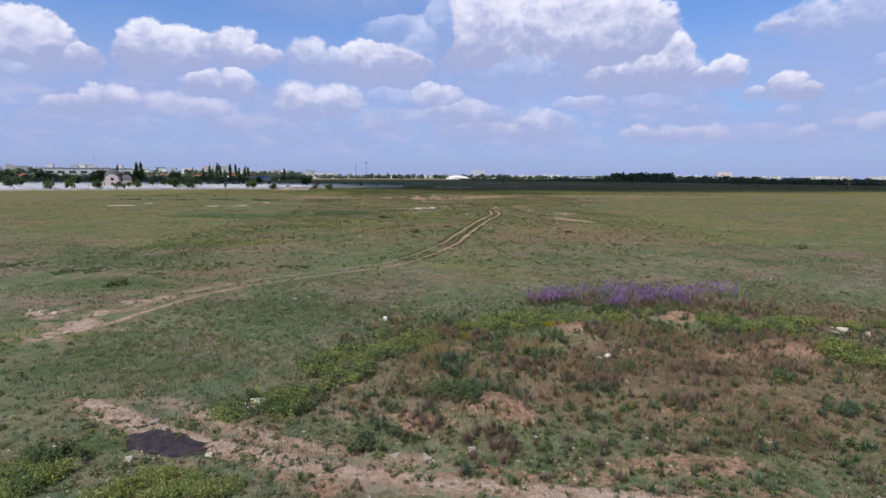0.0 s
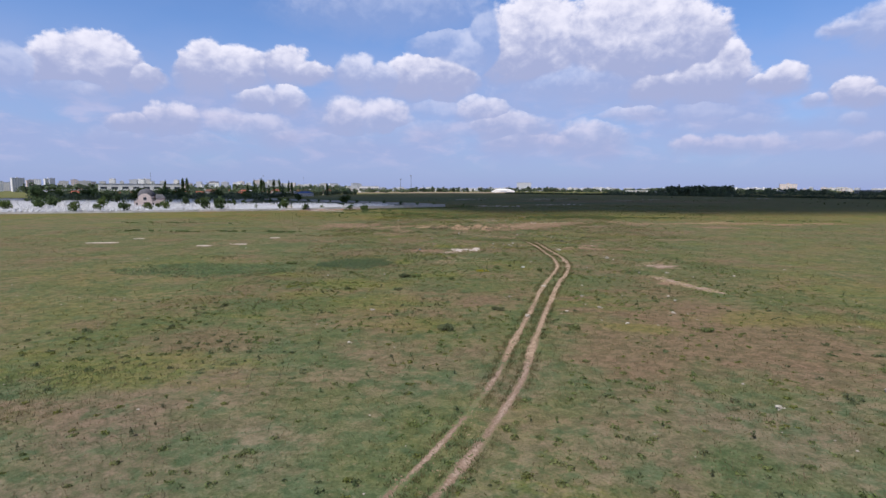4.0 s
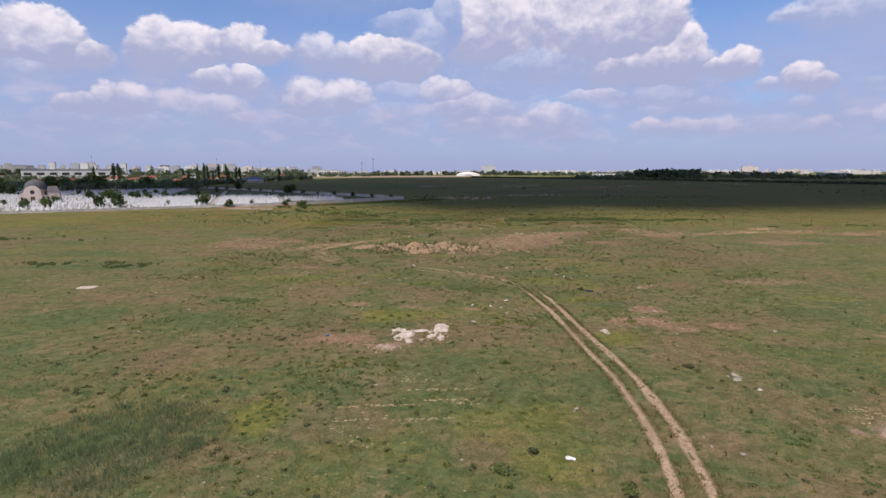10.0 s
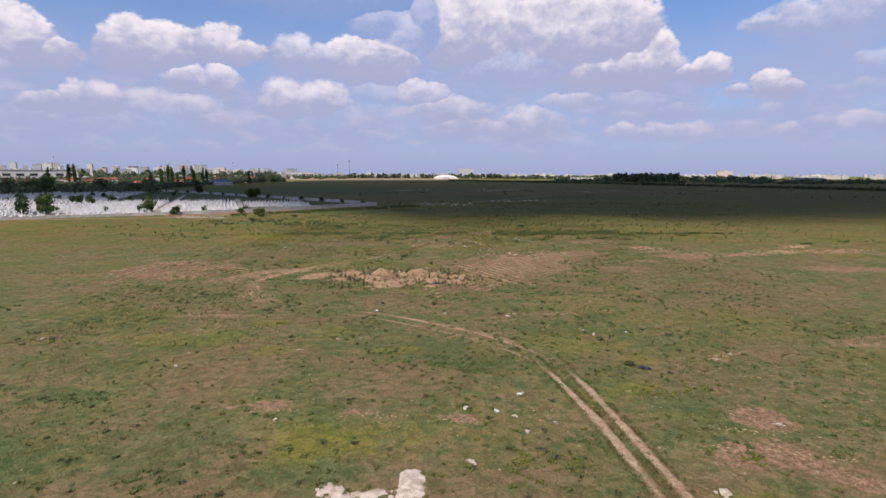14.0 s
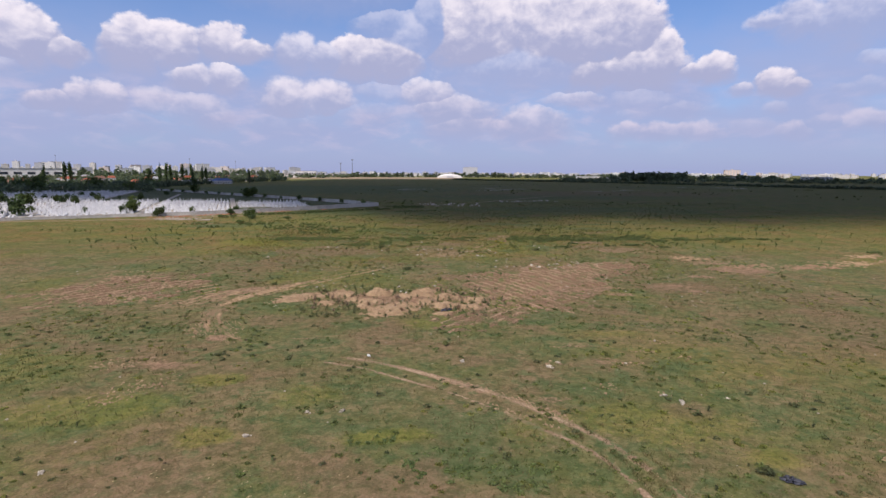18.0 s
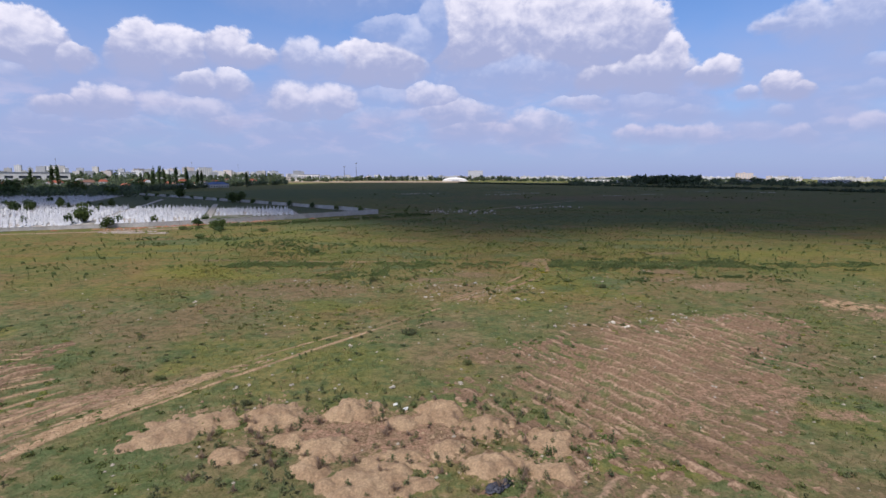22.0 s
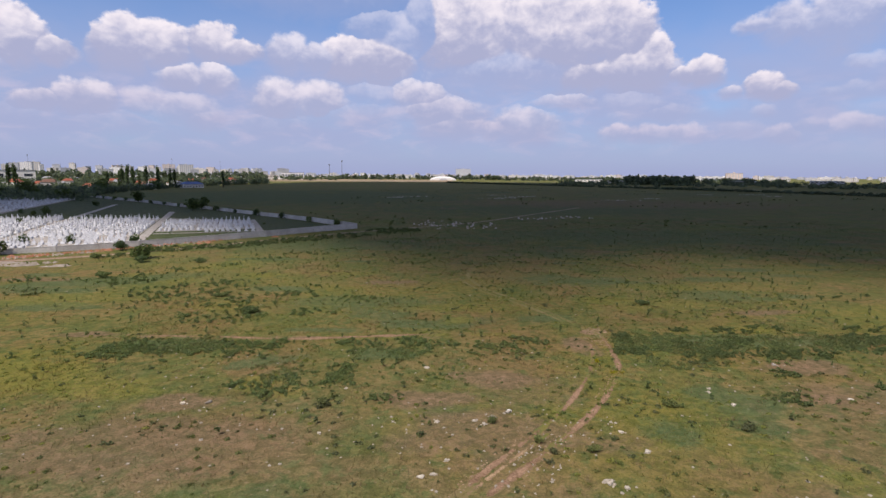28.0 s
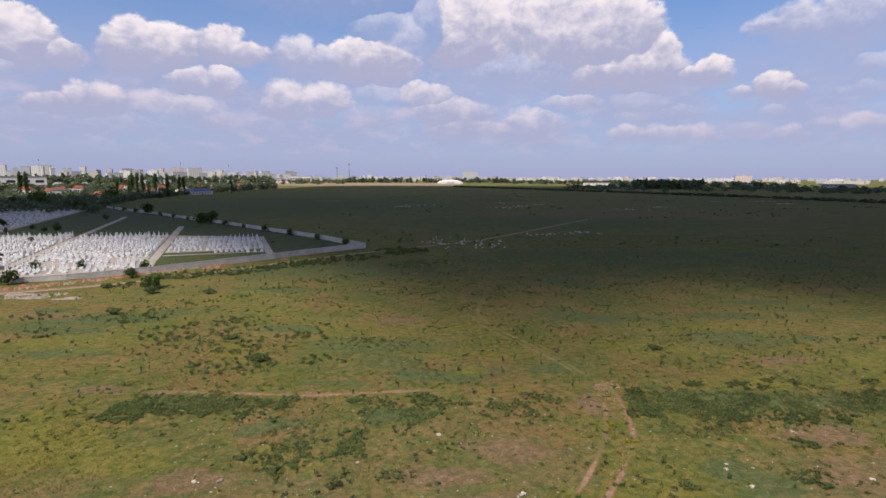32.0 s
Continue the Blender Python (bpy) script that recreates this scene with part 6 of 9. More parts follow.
for mat, seed, n, what in ((M_SHRUB, 301, 300, "dark green weed tufts on the heaps"), (M_MAUVE, 303, 220, "mauve-brown dry weed bushes on the heaps"), (M_DARKWEED, 305, 240, "dark blue-green spiky weeds on the heaps"), (M_TANWEED, 307, 300, "tan dry weed bushes on the heaps")):
    x, y = scatter(n * 2, -5, 25, 11.6, 31)
    k = (vnoise(x, y, 2.2, seed, 3) + 0.2 * rng.random(len(x)) > 0.60) & (((x - 10) / 15.5) ** 2 + ((y - 20.5) / 10.5) ** 2 < 1)
    many(SPIKY, x[k], y[k], 0.35, 1.15, "dark_weeds" if mat in (M_SHRUB, M_DARKWEED) else "dry_weeds", what, "weeds", mat)
x, y = scatter(420, -13, 12, 10.6, 16.5)
k = vnoise(x, y, 1.6, 311, 3) > 0.5
many(FINE, x[k], y[k], 0.3, 0.9, "meadow_weeds", "low green weeds creeping over the dirt track", "weeds", M_WEED)
for mat, seed, n, what in ((M_GREYWEED, 331, 900, "grey-green bushy weeds on the heaps"), (M_DARKWEED, 333, 520, "dark blue-green bushy weeds on the heaps"), (M_YELLOWWEED, 335, 360, "yellow-green bushy weeds on the heaps")):
    x, y = scatter(n, -5, 25, 11.6, 29)
    k = (vnoise(x, y, 1.8, seed, 3) + 0.25 * rng.random(len(x)) > 0.58) & (((x - 10) / 15.5) ** 2 + ((y - 20.5) / 9.5) ** 2 < 1)
    many(FINETALL, x[k], y[k], 0.25, 0.75, "meadow_weeds", what, "weeds", mat)
# reeds in a wet hollow
x, y = inside(1900, -20.0, 106.4, 6.6, 6.4)
k = ((x + 20.0) / 4.8) ** 2 + ((y - 106.4) / 5.0) ** 2 < -0.3 + 2.5 * vnoise(x, y, 3.0, 9, 4) + 0.35 * rng.random(len(x))
x, y = x[k], y[k]
stuff("reeds", [blades(x, y, ground_z(x, y), 0.42 * (0.5 + vnoise(x, y, 1.6, 5, 3)), 0.014, 7, rng, 0.2, 0.35)], M_REED, "dense dark green reeds in a damp hollow", "reeds")
x, y = inside(3600, -10.5, 21.0, 7.0, 4.5)
k = ((x + 10.5) / 6.0) ** 2 + ((y - 21.0) / 3.6) ** 2 < 0.2 + 1.6 * vnoise(x, y, 2.0, 19, 4)
x, y = x[k], y[k]
stuff("tall_grass", [blades(x, y, ground_z(x, y), np.full(len(x), 0.12), 0.010, 5, rng, 0.16, 0.4)], M_REED, "tall dark green grass beside the track", "grass")

# shrubs along the old ditch, and the scrub towards the cemetery
SHRUBS = [leaf_cards(70, 0.7, 0.7, 0.40, 0.13, np.random.default_rng(140 + i), 0.35, 7, 0.36) for i in range(5)]
def clusters(x0, x1, y0, n, seed, spread):
    g = random.Random(seed)
    return [(g.uniform(x0, x1), y0 + g.gauss(0, spread), g.uniform(0.7, 2.6), g.uniform(0.6, 1.7), g.uniform(-20, 20)) for _ in range(n)]


DITCH = "dark green low shrubs along a shallow ditch"
thicket("ditch_shrubs", clusters(-37, -21, 240.6, 13, 1, 1.2) + clusters(-21, 8, 240.6, 12, 2, 1.8) + clusters(-20, -8, 231.5, 5, 3, 2.2), 5.5, SHRUBS, 0.18, 0.62, M_SHRUB, DITCH)
thicket("ditch_shrubs", clusters(15, 46, 240.6, 34, 4, 2.4) + clusters(46, 75, 240.0, 16, 5, 2.0) + clusters(18, 50, 231.0, 9, 6, 2.6), 5.0, SHRUBS, 0.18, 0.62, M_SHRUB, DITCH)
thicket("ditch_shrubs", [(-26.0, 240.0, 16.0, 5.0, 0), (34.0, 239.0, 22.0, 6.0, -2), (-8.0, 236.0, 8.0, 6.0, 0)], 0.6, SHRUBS, 0.15, 0.5, M_SHRUB, "scattered small green shrubs beside a shallow ditch")
thicket("scrub", [(-50.0, 284.0, 12.0, 3.2, 40), (-28.0, 268.0, 10.0, 4.0, 10), (-36.0, 262.0, 7.0, 4.0, 0), (-30.0, 252.0, 6.0, 4.0, 10), (-58.0, 276.0, 8.0, 2.4, 10), (-30.0, 306.0, 14.0, 4.0, 40), (-8.0, 330.0, 10.0, 5.0, 30), (-12.0, 262.0, 7.0, 2.5, 0)], 0.85, SHRUBS, 0.18, 0.65, M_SHRUB, "scattered green scrub on rough meadow")
thicket("scrub", [(22.0, 268.0, 22.0, 5.0, 0), (70.0, 262.0, 26.0, 5.0, 0), (10.0, 300.0, 30.0, 10.0, 0), (80.0, 305.0, 40.0, 10.0, 0), (-80.0, 262.0, 24.0, 6.0, 14), (-60.0, 236.0, 20.0, 6.0, 0)], 0.14, SHRUBS, 0.22, 0.75, M_SHRUB, "scattered green scrub on rough meadow")
thicket("scrub", clusters(-95, -48, 162, 26, 7, 1.3) + clusters(-118, -78, 196, 12, 8, 1.6) + clusters(80, 122, 222, 12, 9, 1.6), 2.4, SHRUBS, 0.25, 0.7, M_SHRUB, "dark green strip of low shrubs on the meadow")


thicket("ditch_shrubs", [(17.6, 241.0, 3.4, 3.4, 0), (24.6, 241.0, 5.6, 3.2, -4), (33.6, 240.2, 5.6, 3.0, -6), (42.0, 240.0, 6.0, 2.8, 0), (52.0, 239.6, 6.0, 2.4, -4), (62.0, 240.4, 6.0, 2.0, 0), (-31.0, 241.2, 6.0, 2.0, 0), (-24.0, 241.0, 5.0, 1.8, 0), (-8.6, 239.0, 4.0, 1.8, 0), (-14.0, 232.0, 4.0, 2.0, 0)], 6.0, WEEDS, 0.6, 1.4, M_SHRUB, "low green undergrowth along a shallow ditch")
thicket("yellow_flowers", [(12.2, 233.4, 1.0, 0.6, 0)], 6, SHRUBS, 0.4, 0.65, M_YELLOW, "yellow-flowering bush beside the wheel ruts", "flowers")
x, y = inside(2000, -38.0, 98.4, 12.5, 6.0)
k = vnoise(x, y, 3.0, 57, 4) + 0.2 * rng.random(len(x)) > 0.52
x, y = x[k], y[k]
stuff("tall_grass", [blades(x, y, ground_z(x, y), 0.26 * (0.5 + vnoise(x, y, 1.6, 5, 3)), 0.022, 6, rng, 0.22, 0.4)], M_REED, "dark green tall grass in a damp patch of meadow", "grass")


thicket("meadow_weeds", [(4.2, 130.6, 1.4, 0.8, 0), (6.0, 129.4, 1.0, 0.8, 0), (14.6, 130.1, 1.6, 1.2, 0), (14.5, 139.1, 2.2, 1.4, 0)], 7.0, WEEDS, 0.4, 0.9, M_YELLOWWEED, "patch of yellow-green flowering weeds", "weeds")
thicket("meadow_weeds", [(-1.6, 145.6, 2.2, 1.8, 0), (2.0, 144.3, 2.0, 1.4, 0), (-25.5, 138.8, 2.2, 0.9, 0), (-23.5, 139.3, 0.8, 1.0, 0), (24.5, 139.4, 1.2, 1.4, 0), (7.4, 132.4, 0.8, 1.6, 0), (16.3, 130.9, 0.8, 0.8, 0), (-15.5, 128.8, 1.6, 1.0, 0), (-5.4, 148.2, 1.6, 1.0, 0)], 4.5, WEEDS, 0.5, 1.0, M_SHRUB, "dense dark green weeds in a damp patch", "weeds")


thicket("meadow_weeds", [(-28.2, 99.2, 2.7, 2.0, 0), (-10.2, 95.3, 0.8, 0.7, 0), (-15.0, 94.7, 1.2, 0.7, 0), (-15.5, 86.2, 0.8, 0.7, 0), (-17.6, 86.1, 0.8, 0.5, 0), (19.6, 101.9, 2.0, 2.5, 0), (-8.7, 113.5, 3.1, 2.5, 0), (-12.2, 109.6, 2.0, 1.5, 0), (-11.4, 166.0, 2.2, 1.4, 0), (0.4, 176.7, 1.5, 1.7, 0), (-0.9, 168.7, 1.2, 0.7, 0), (8.2, 166.6, 1.7, 0.8, 0), (8.4, 172.0, 2.5, 1.4, 0), (13.1, 170.0, 3.4, 1.2, 0), (18.8, 170.7, 2.5, 1.2, 0), (22.6, 166.5, 2.0, 1.2, 0), (-27.8, 170.2, 2.5, 1.4, 0), (3.6, 167.8, 1.2, 0.7, 0), (22.0, 192.9, 3.4, 2.5, 0)], 3.6, WEEDS, 0.4, 0.9, M_SHRUB, "dense dark green weeds in a damp patch", "weeds")


def bush(x, y, w, h, seed, label="round dark green bush on the meadow", mat=None, leaves=150):
    ob = thing("bush", x, y, gz(x, y) - 0.03, 0, label, "bush", "bushes on the meadow")
    g = np.random.default_rng(seed)
    for k in range(5):
        a = 6.283 * k / 5 + g.uniform(0, 1)
        r = w * 0.22
        part("stem", Solid().tube([(0.05 * w * math.cos(a), 0.05 * w * math.sin(a), 0), (r * math.cos(a), r * math.sin(a), h * 0.6)], [0.03 * w, 0.012 * w], 5).mesh("stem", M_BARK), ob)
    v, f = leaf_cards(leaves * 5, w * 0.66, w * 0.66, h * 0.50, (0.11 * w + 0.03) * (0.40 if y < 45 else 0.40), g, 0.4, 8, h * 0.5)
    part("foliage", mesh_of("foliage", v, f, mat or M_BUSH), ob)
    return ob


thicket("meadow_weeds", [(-40.0, 101.2, 6.4, 6.6, 0), (-30.6, 98.2, 3.8, 3.2, 0), (-36.3, 95.0, 3.4, 3.6, 0), (-46.0, 99.0, 5.0, 5.0, 0), (-41.3, 111.7, 4.5, 3.4, 0)], 2.4, WEEDS, 0.3, 0.9, M_GREYWEED, "low dark green weeds growing in patches", "weeds")
SMALLBUSH = [(-2.1, 14.0, 0.6, 0.5), (37.4, 56.1, 1.6, 0.7), (-21.6, 35.4, 1.6, 0.6), (-10.6, 95.2, 1.7, 0.7), (-17.9, 97.8, 1.0, 0.4), (2.6, 118.8, 1.0, 0.5), (2.7, 105.5, 0.8, 0.5),
             (0.9, 103.7, 1.2, 0.5), (6.6, 101.8, 1.1, 0.5), (16.0, 117.8, 1.0, 0.4), (-28.6, 105.3, 2.2, 0.5), (-4.8, 94.2, 1.0, 0.4), (-3.6, 70.2, 1.9, 0.6), (6.5, 71.7, 1.6, 0.4)]
SMALLBUSH += [(-9.4, 95.6, 1.8, 0.5), (-10.0, 86.7, 1.2, 0.4), (-15.5, 86.7, 1.2, 0.4), (6.7, 102.4, 0.9, 0.5), (0.7, 77.7, 1.4, 0.4), (16.6, 71.6, 1.2, 0.4), (-24.7, 77.0, 0.8, 0.5)]
SMALLBUSH += [(14.3, 144.4, 1.0, 0.5), (-5.0, 185.6, 0.8, 0.5), (-1.3, 193.2, 0.8, 0.6), (-15.6, 186.2, 1.0, 0.4), (-23.1, 190.5, 0.9, 0.4), (-26.8, 191.9, 1.2, 0.5), (-6.1, 201.5, 2.0, 0.5), (-1.1, 164.8, 0.9, 0.6), (2.6, 220.6, 1.1, 0.6), (3.4, 219.2, 0.8, 0.5)]
SMALLBUSH += [(5.9, 219.3, 1.2, 0.7), (0.0, 223.6, 1.0, 0.6), (-12.5, 226.4, 1.3, 0.7), (-5.4, 231.3, 0.6, 0.7), (14.0, 226.0, 1.6, 0.6), (17.5, 222.0, 1.6, 0.6), (-12.6, 226.6, 1.4, 0.8)]
for i, (bx, by, bw, bh) in enumerate(SMALLBUSH):
    bush(bx, by, 0.8 * bw, 0.9 * bh, 200 + i, "low dark green bush in the grass" if i % 3 else "low grey-green thistle bush in the grass", M_BUSH if i % 3 else M_GREYWEED, 90)
for i, (bx, by, bw, bh) in enumerate([(-62.1, 298.0, 4.6, 3.4), (-72.8, 310.2, 3.0, 2.6), (-58.2, 277.6, 2.2, 1.2), (-72.0, 298.7, 2.2, 1.2), (-48.8, 293.4, 2.2, 1.0), (-33.6, 263.6, 1.8, 0.8), (-26.7, 254.1, 2.6, 0.8), (24.8, 258.2, 1.6, 0.7), (-59.9, 293.6, 2.4, 1.6)]):
    bush(bx, by, bw, bh, 300 + i, "tall leafy green bush near the cemetery wall", M_TREELIGHT if i == 0 else M_TREE if i in (1, 8) else M_SHRUB, 220)


# ---------------------------------------------------------------- stones and litter
def stone_mesh(seed, mat, flat=0.5, shards=3):
    """A broken lump: a few angular shards lying together."""
    bm = bmesh.new()
    g = np.random.default_rng(seed)
    for k in range(shards):
        made = bmesh.ops.create_icosphere(bm, subdivisions=1 if k else 2, radius=0.5 if k == 0 else g.uniform(0.12, 0.26))["verts"]
        off, way = g.uniform(0, 50, 3), g.uniform(0, 6.283)
        shift = Vector((0, 0, 0)) if k == 0 else Vector((0.6 * math.cos(way), 0.6 * math.sin(way), -0.08))
        for v in made:
            p = v.co.copy()
            p *= 1 + noise.noise(p * 2.3 + Vector(off)) * 0.6 + noise.noise(p * 5.0 + Vector(off)) * 0.25
            for way_k in range(3):   # flat broken faces
                cut = Vector((math.cos(off[way_k]), math.sin(off[way_k]), 0.4 * math.sin(7 * off[way_k]))).normalized()
                over = p.dot(cut) - (0.28 if k == 0 else 0.1)
                if over > 0:
                    p -= cut * over * 0.9
            p.z = max(p.z * flat, -0.14)
            v.co = p + shift
    me = bpy.data.meshes.new("stone")
    bm.to_mesh(me)
    bm.free()
    me.materials.append(mat)
    return me


STONES = [stone_mesh(500 + i, M_STONE) for i in range(6)]
RAGS = [stone_mesh(520 + i, M_LITTER, 0.32, 1) for i in range(3)]


# small growth on the bare track and round the burnt patch
x, y = scatter(260, -13, 13, 10.6, 15.2)
many(SPIKY, x, y, 0.2, 0.6, "dry_weeds", "thin dry weed tufts on the dirt track", "weeds", M_MAUVE)


def stone(x, y, size, label="pale weathered limestone lump in the grass", rag=False):
    i = random.randrange(6)
    ob = new("plastic_bag" if rag else "stone", RAGS[i % 3] if rag else STONES[i])
    z = gz(x, y)
    ob.matrix_basis = Matrix.LocRotScale((x, y, z + 0.13 * size), Euler((0, 0, random.uniform(0, 6.28))), (size * random.uniform(0.9, 1.6), size * random.uniform(0.7, 1.0), size))
    return tagged(ob, label, "litter" if rag else "stone", "litter in the field" if rag else "stones in the field")


STONE_AT = [(5.7, 215.9), (9.4, 219.2), (18.2, 228.4), (-3.9, 223.7), (-1.2, 223.9), (-0.6, 223.3), (0.2, 224.4), (1.4, 225.2), (-4.6, 234.6), (-11.9, 222.1), (-7.0, 223.7), (-3.4, 218.5), (-4.3, 216.9), (-5.0, 216.6), (6.6, 215.2), (-11.2, 230.0)]
STONE_AT += [(-23.2, 227.3), (-21.3, 227.4), (8.7, 221.9), (27.6, 234.6), (18.8, 225.9), (-17.2, 188.9), (-16.5, 189.4), (-13.6, 189.4), (-6.6, 188.8), (-2.0, 189.6), (10.4, 197.0), (17.7, 197.4), (26.0, 207.8), (28.7, 204.9), (13.1, 204.6)]
STONE_AT += [(5.8, 215.7), (-19.5, 221.4), (-19.1, 201.4), (-31.0, 214.0), (5.6, 189.3), (-10.0, 203.6), (-11.0, 198.0), (0.1, 160.9), (13.2, 153.8), (7.6, 160.4), (6.7, 159.4), (-7.8, 151.9), (-10.0, 151.7), (17.2, 153.4), (13.9, 152.7), (12.9, 160.2), (17.4, 165.7)]
STONE_AT += [(4.8, 139.0), (2.7, 136.1), (0.8, 136.7), (3.8, 135.4), (4.2, 133.4), (6.1, 134.6), (0.7, 130.0), (21.8, 145.7), (23.7, 146.9), (18.5, 125.9), (-11.0, 135.3), (-21.5, 145.0), (-36.6, 152.0), (-29.2, 134.5), (19.5, 133.9), (32.7, 139.0), (-12.7, 148.7)]
STONE_AT += [(18.3, 115.4), (18.9, 113.7), (-20.5, 95.7), (-6.6, 114.5), (27.6, 126.9), (13.5, 105.5), (19.4, 101.0), (22.8, 101.0), (-44.9, 125.7), (12.4, 126.2), (6.2, 110.8), (3.1, 75.4), (6.0, 90.3), (11.1, 73.6), (1.9, 84.1), (40.0, 105.9), (-10.2, 66.4), (-10.7, 76.6)]
STONE_AT += [(14.0, 203.4), (19.1, 209.6), (17.9, 206.3), (18.1, 205.8), (20.8, 208.1), (21.6, 208.3), (20.0, 205.9), (21.6, 206.8), (14.6, 203.7), (11.9, 203.0), (10.7, 204.5), (8.5, 210.1), (10.5, 211.7), (18.6, 229.1), (28.7, 226.8), (7.7, 204.0), (16.7, 202.1), (18.5, 211.5)]
STONE_AT += [(-37.0, 142.4), (-30.0, 126.6), (-13.5, 96.9), (10.4, 91.3), (9.3, 84.9), (22.9, 100.7), (25.1, 97.9), (18.1, 85.4), (18.0, 83.1), (10.0, 79.4), (6.8, 77.7), (16.0, 77.7), (30.5, 99.3)]
for sx, sy in STONE_AT:
    stone(sx, sy, random.uniform(0.24, 0.46))
stone(13.6, 205.2, 0.62, "large pale limestone lump beside the ploughed strip")
stone(12.4, 127.0, 0.62, "large flat pale limestone slab beside the wheel ruts")
stone(18.4, 116.0, 0.60, "large flat pale limestone slab in the grass")
for sx, sy, s in ((0.8, 13.6, 0.26), (6.3, 20.8, 0.26), (19.2, 25.2, 0.5), (19.9, 24.6, 0.35), (18.6, 24.9, 0.3), (19.5, 25.6, 0.3), (20.3, 25.0, 0.24), (19.0, 25.7, 0.22), (-20.4, 27.9, 0.35), (-21.3, 28.1, 0.4), (-20.9, 27.6, 0.25), (-22.0, 28.3, 0.3), (-2.9, 27.2, 0.25), (-8.8, 31.7, 0.28), (21.2, 59.2, 0.5), (6.4, 18.0, 0.2), (4.6, 17.9, 0.24), (-8.5, 15.3, 0.25), (-6.1, 13.4, 0.2), (-8.1, 13.2, 0.22), (-0.4, 13.2, 0.3), (-1.2, 13.4, 0.22), (14.3, 56.7, 0.4)):
    stone(sx, sy, s)
for sx, sy, s in ((4.6, 105.0, 0.45), (-7.4, 162.2, 0.45), (-6.2, 186.0, 0.4), (4.7, 139.0, 0.5), (0.8, 136.7, 0.42), (2.7, 136.2, 0.42), (-5.5, 185.4, 0.36), (-5.9, 16.4, 0.8), (-2.8, 27.3, 0.42), (6.7, 21.1, 0.34), (1.5, 225.4, 0.5), (-3.2, 184.0, 0.35)):
    stone(sx, sy, s, "crumpled white plastic bag lying in the grass", True)
blue = tagged(new("plastic_bag", stone_mesh(540, M_BLUELITTER, 0.35, 1)), "crumpled blue plastic bag lying in the grass", "litter", "litter in the field")
blue.matrix_basis = Matrix.LocRotScale((-12.6, 126.0, gz(-12.6, 126.0) + 0.06), Euler((0, 0, 0.6)), (0.55, 0.35, 0.45))
def tarpaulin(x, y, length, width, turn):
    """A crumpled sheet with folds, half dug into the heap."""
    nu, nv = 30, 18
    U, V = np.meshgrid(np.linspace(-1, 1, nu), np.linspace(-1, 1, nv))
    u, v = U.ravel(), V.ravel()
    px = u * length * 0.5 * (1 - 0.35 * v ** 2) + (vnoise(u * 9, v * 9, 2.0, 3, 3) - 0.5) * 0.5
    py = v * width * 0.5 * (1 - 0.3 * u) + (vnoise(u * 9, v * 9, 2.0, 13, 3) - 0.5) * 0.4
    lift = 0.14 * np.clip(1 - u ** 2, 0, 1) * np.clip(1 - v ** 2, 0, 1) + 0.30 * np.abs(vnoise(px, py, 0.30, 4, 4) - 0.5) + 0.02
    c, s = math.cos(radians(turn)), math.sin(radians(turn))
    wx, wy = x + px * c - py * s, y + px * s + py * c
    me = mesh_of("tarpaulin", np.stack([wx, wy, ground_z(wx, wy) + 0.02 + lift], 1), grid_faces(nu, nv), M_TARP)
    ob = tagged(new("tarpaulin", me), "crumpled faded blue-grey tarpaulin lying by an earth heap", "tarpaulin")
    ob.modifiers.new("thickness", "SOLIDIFY").thickness = 0.015


tarpaulin(-0.7, 177.0, 1.5, 0.7, 40)
tarpaulin(15.2, 143.7, 0.95, 0.5, -35)
# upright weeds standing singly in the rough grass
for mat, seed, n, y0, y1 in ((M_SHRUB, 321, 900, 222, 345), (M_BUSH, 323, 700, 222, 345), (M_SHRUB, 325, 420, 45, 222), (M_GREYWEED, 327, 420, 45, 222)):
    x, y = scatter(n, -34 if y0 < 100 else -80, 40 if y0 < 100 else 100, y0, y1)
    k = (vnoise(x, y, 14.0, seed, 3) + 0.25 * rng.random(len(x)) > 0.60) & (bare(x, y) < 0.5) & off_ruts(x, y)
    many(TALLWEEDS, x[k], y[k], 0.35 if y0 < 100 else 0.7, 0.8 if y0 < 100 else 1.6, "tall_weeds", "upright dark green weeds standing singly in the grass", "weeds", mat)
# scrub below the cemetery wall and in the rough beyond the ditch
thicket("scrub", [(-52.4, 317.0, 12.9, 4.8, 40), (-38.4, 329.4, 10.7, 5.1, 40), (-62.4, 313.5, 6.8, 4.4, 40), (-69.8, 300.8, 3.5, 3.7, 0), (-26.9, 340.0, 7.6, 5.9, 30), (-14.4, 354.2, 8.4, 8.0, 30)], 1.3, SHRUBS, 0.35, 1.1, M_SHRUB, "dense green scrub below the cemetery wall")
thicket("scrub", [(-41.4, 266.9, 6.6, 5.8, 0), (-29.6, 258.8, 5.2, 3.8, 0), (-30.1, 252.3, 4.1, 2.7, 0), (-19.6, 254.2, 3.5, 2.1, 0), (-53.0, 276.5, 4.6, 5.1, 0), (-61.8, 266.7, 4.1, 2.9, 0), (-70.3, 276.3, 4.6, 2.9, 0), (-35.1, 272.8, 5.3, 3.4, 0), (-24.8, 263.7, 4.8, 3.2, 0)], 0.9, SHRUBS, 0.25, 0.85, M_SHRUB, "scattered green scrub on rough meadow")
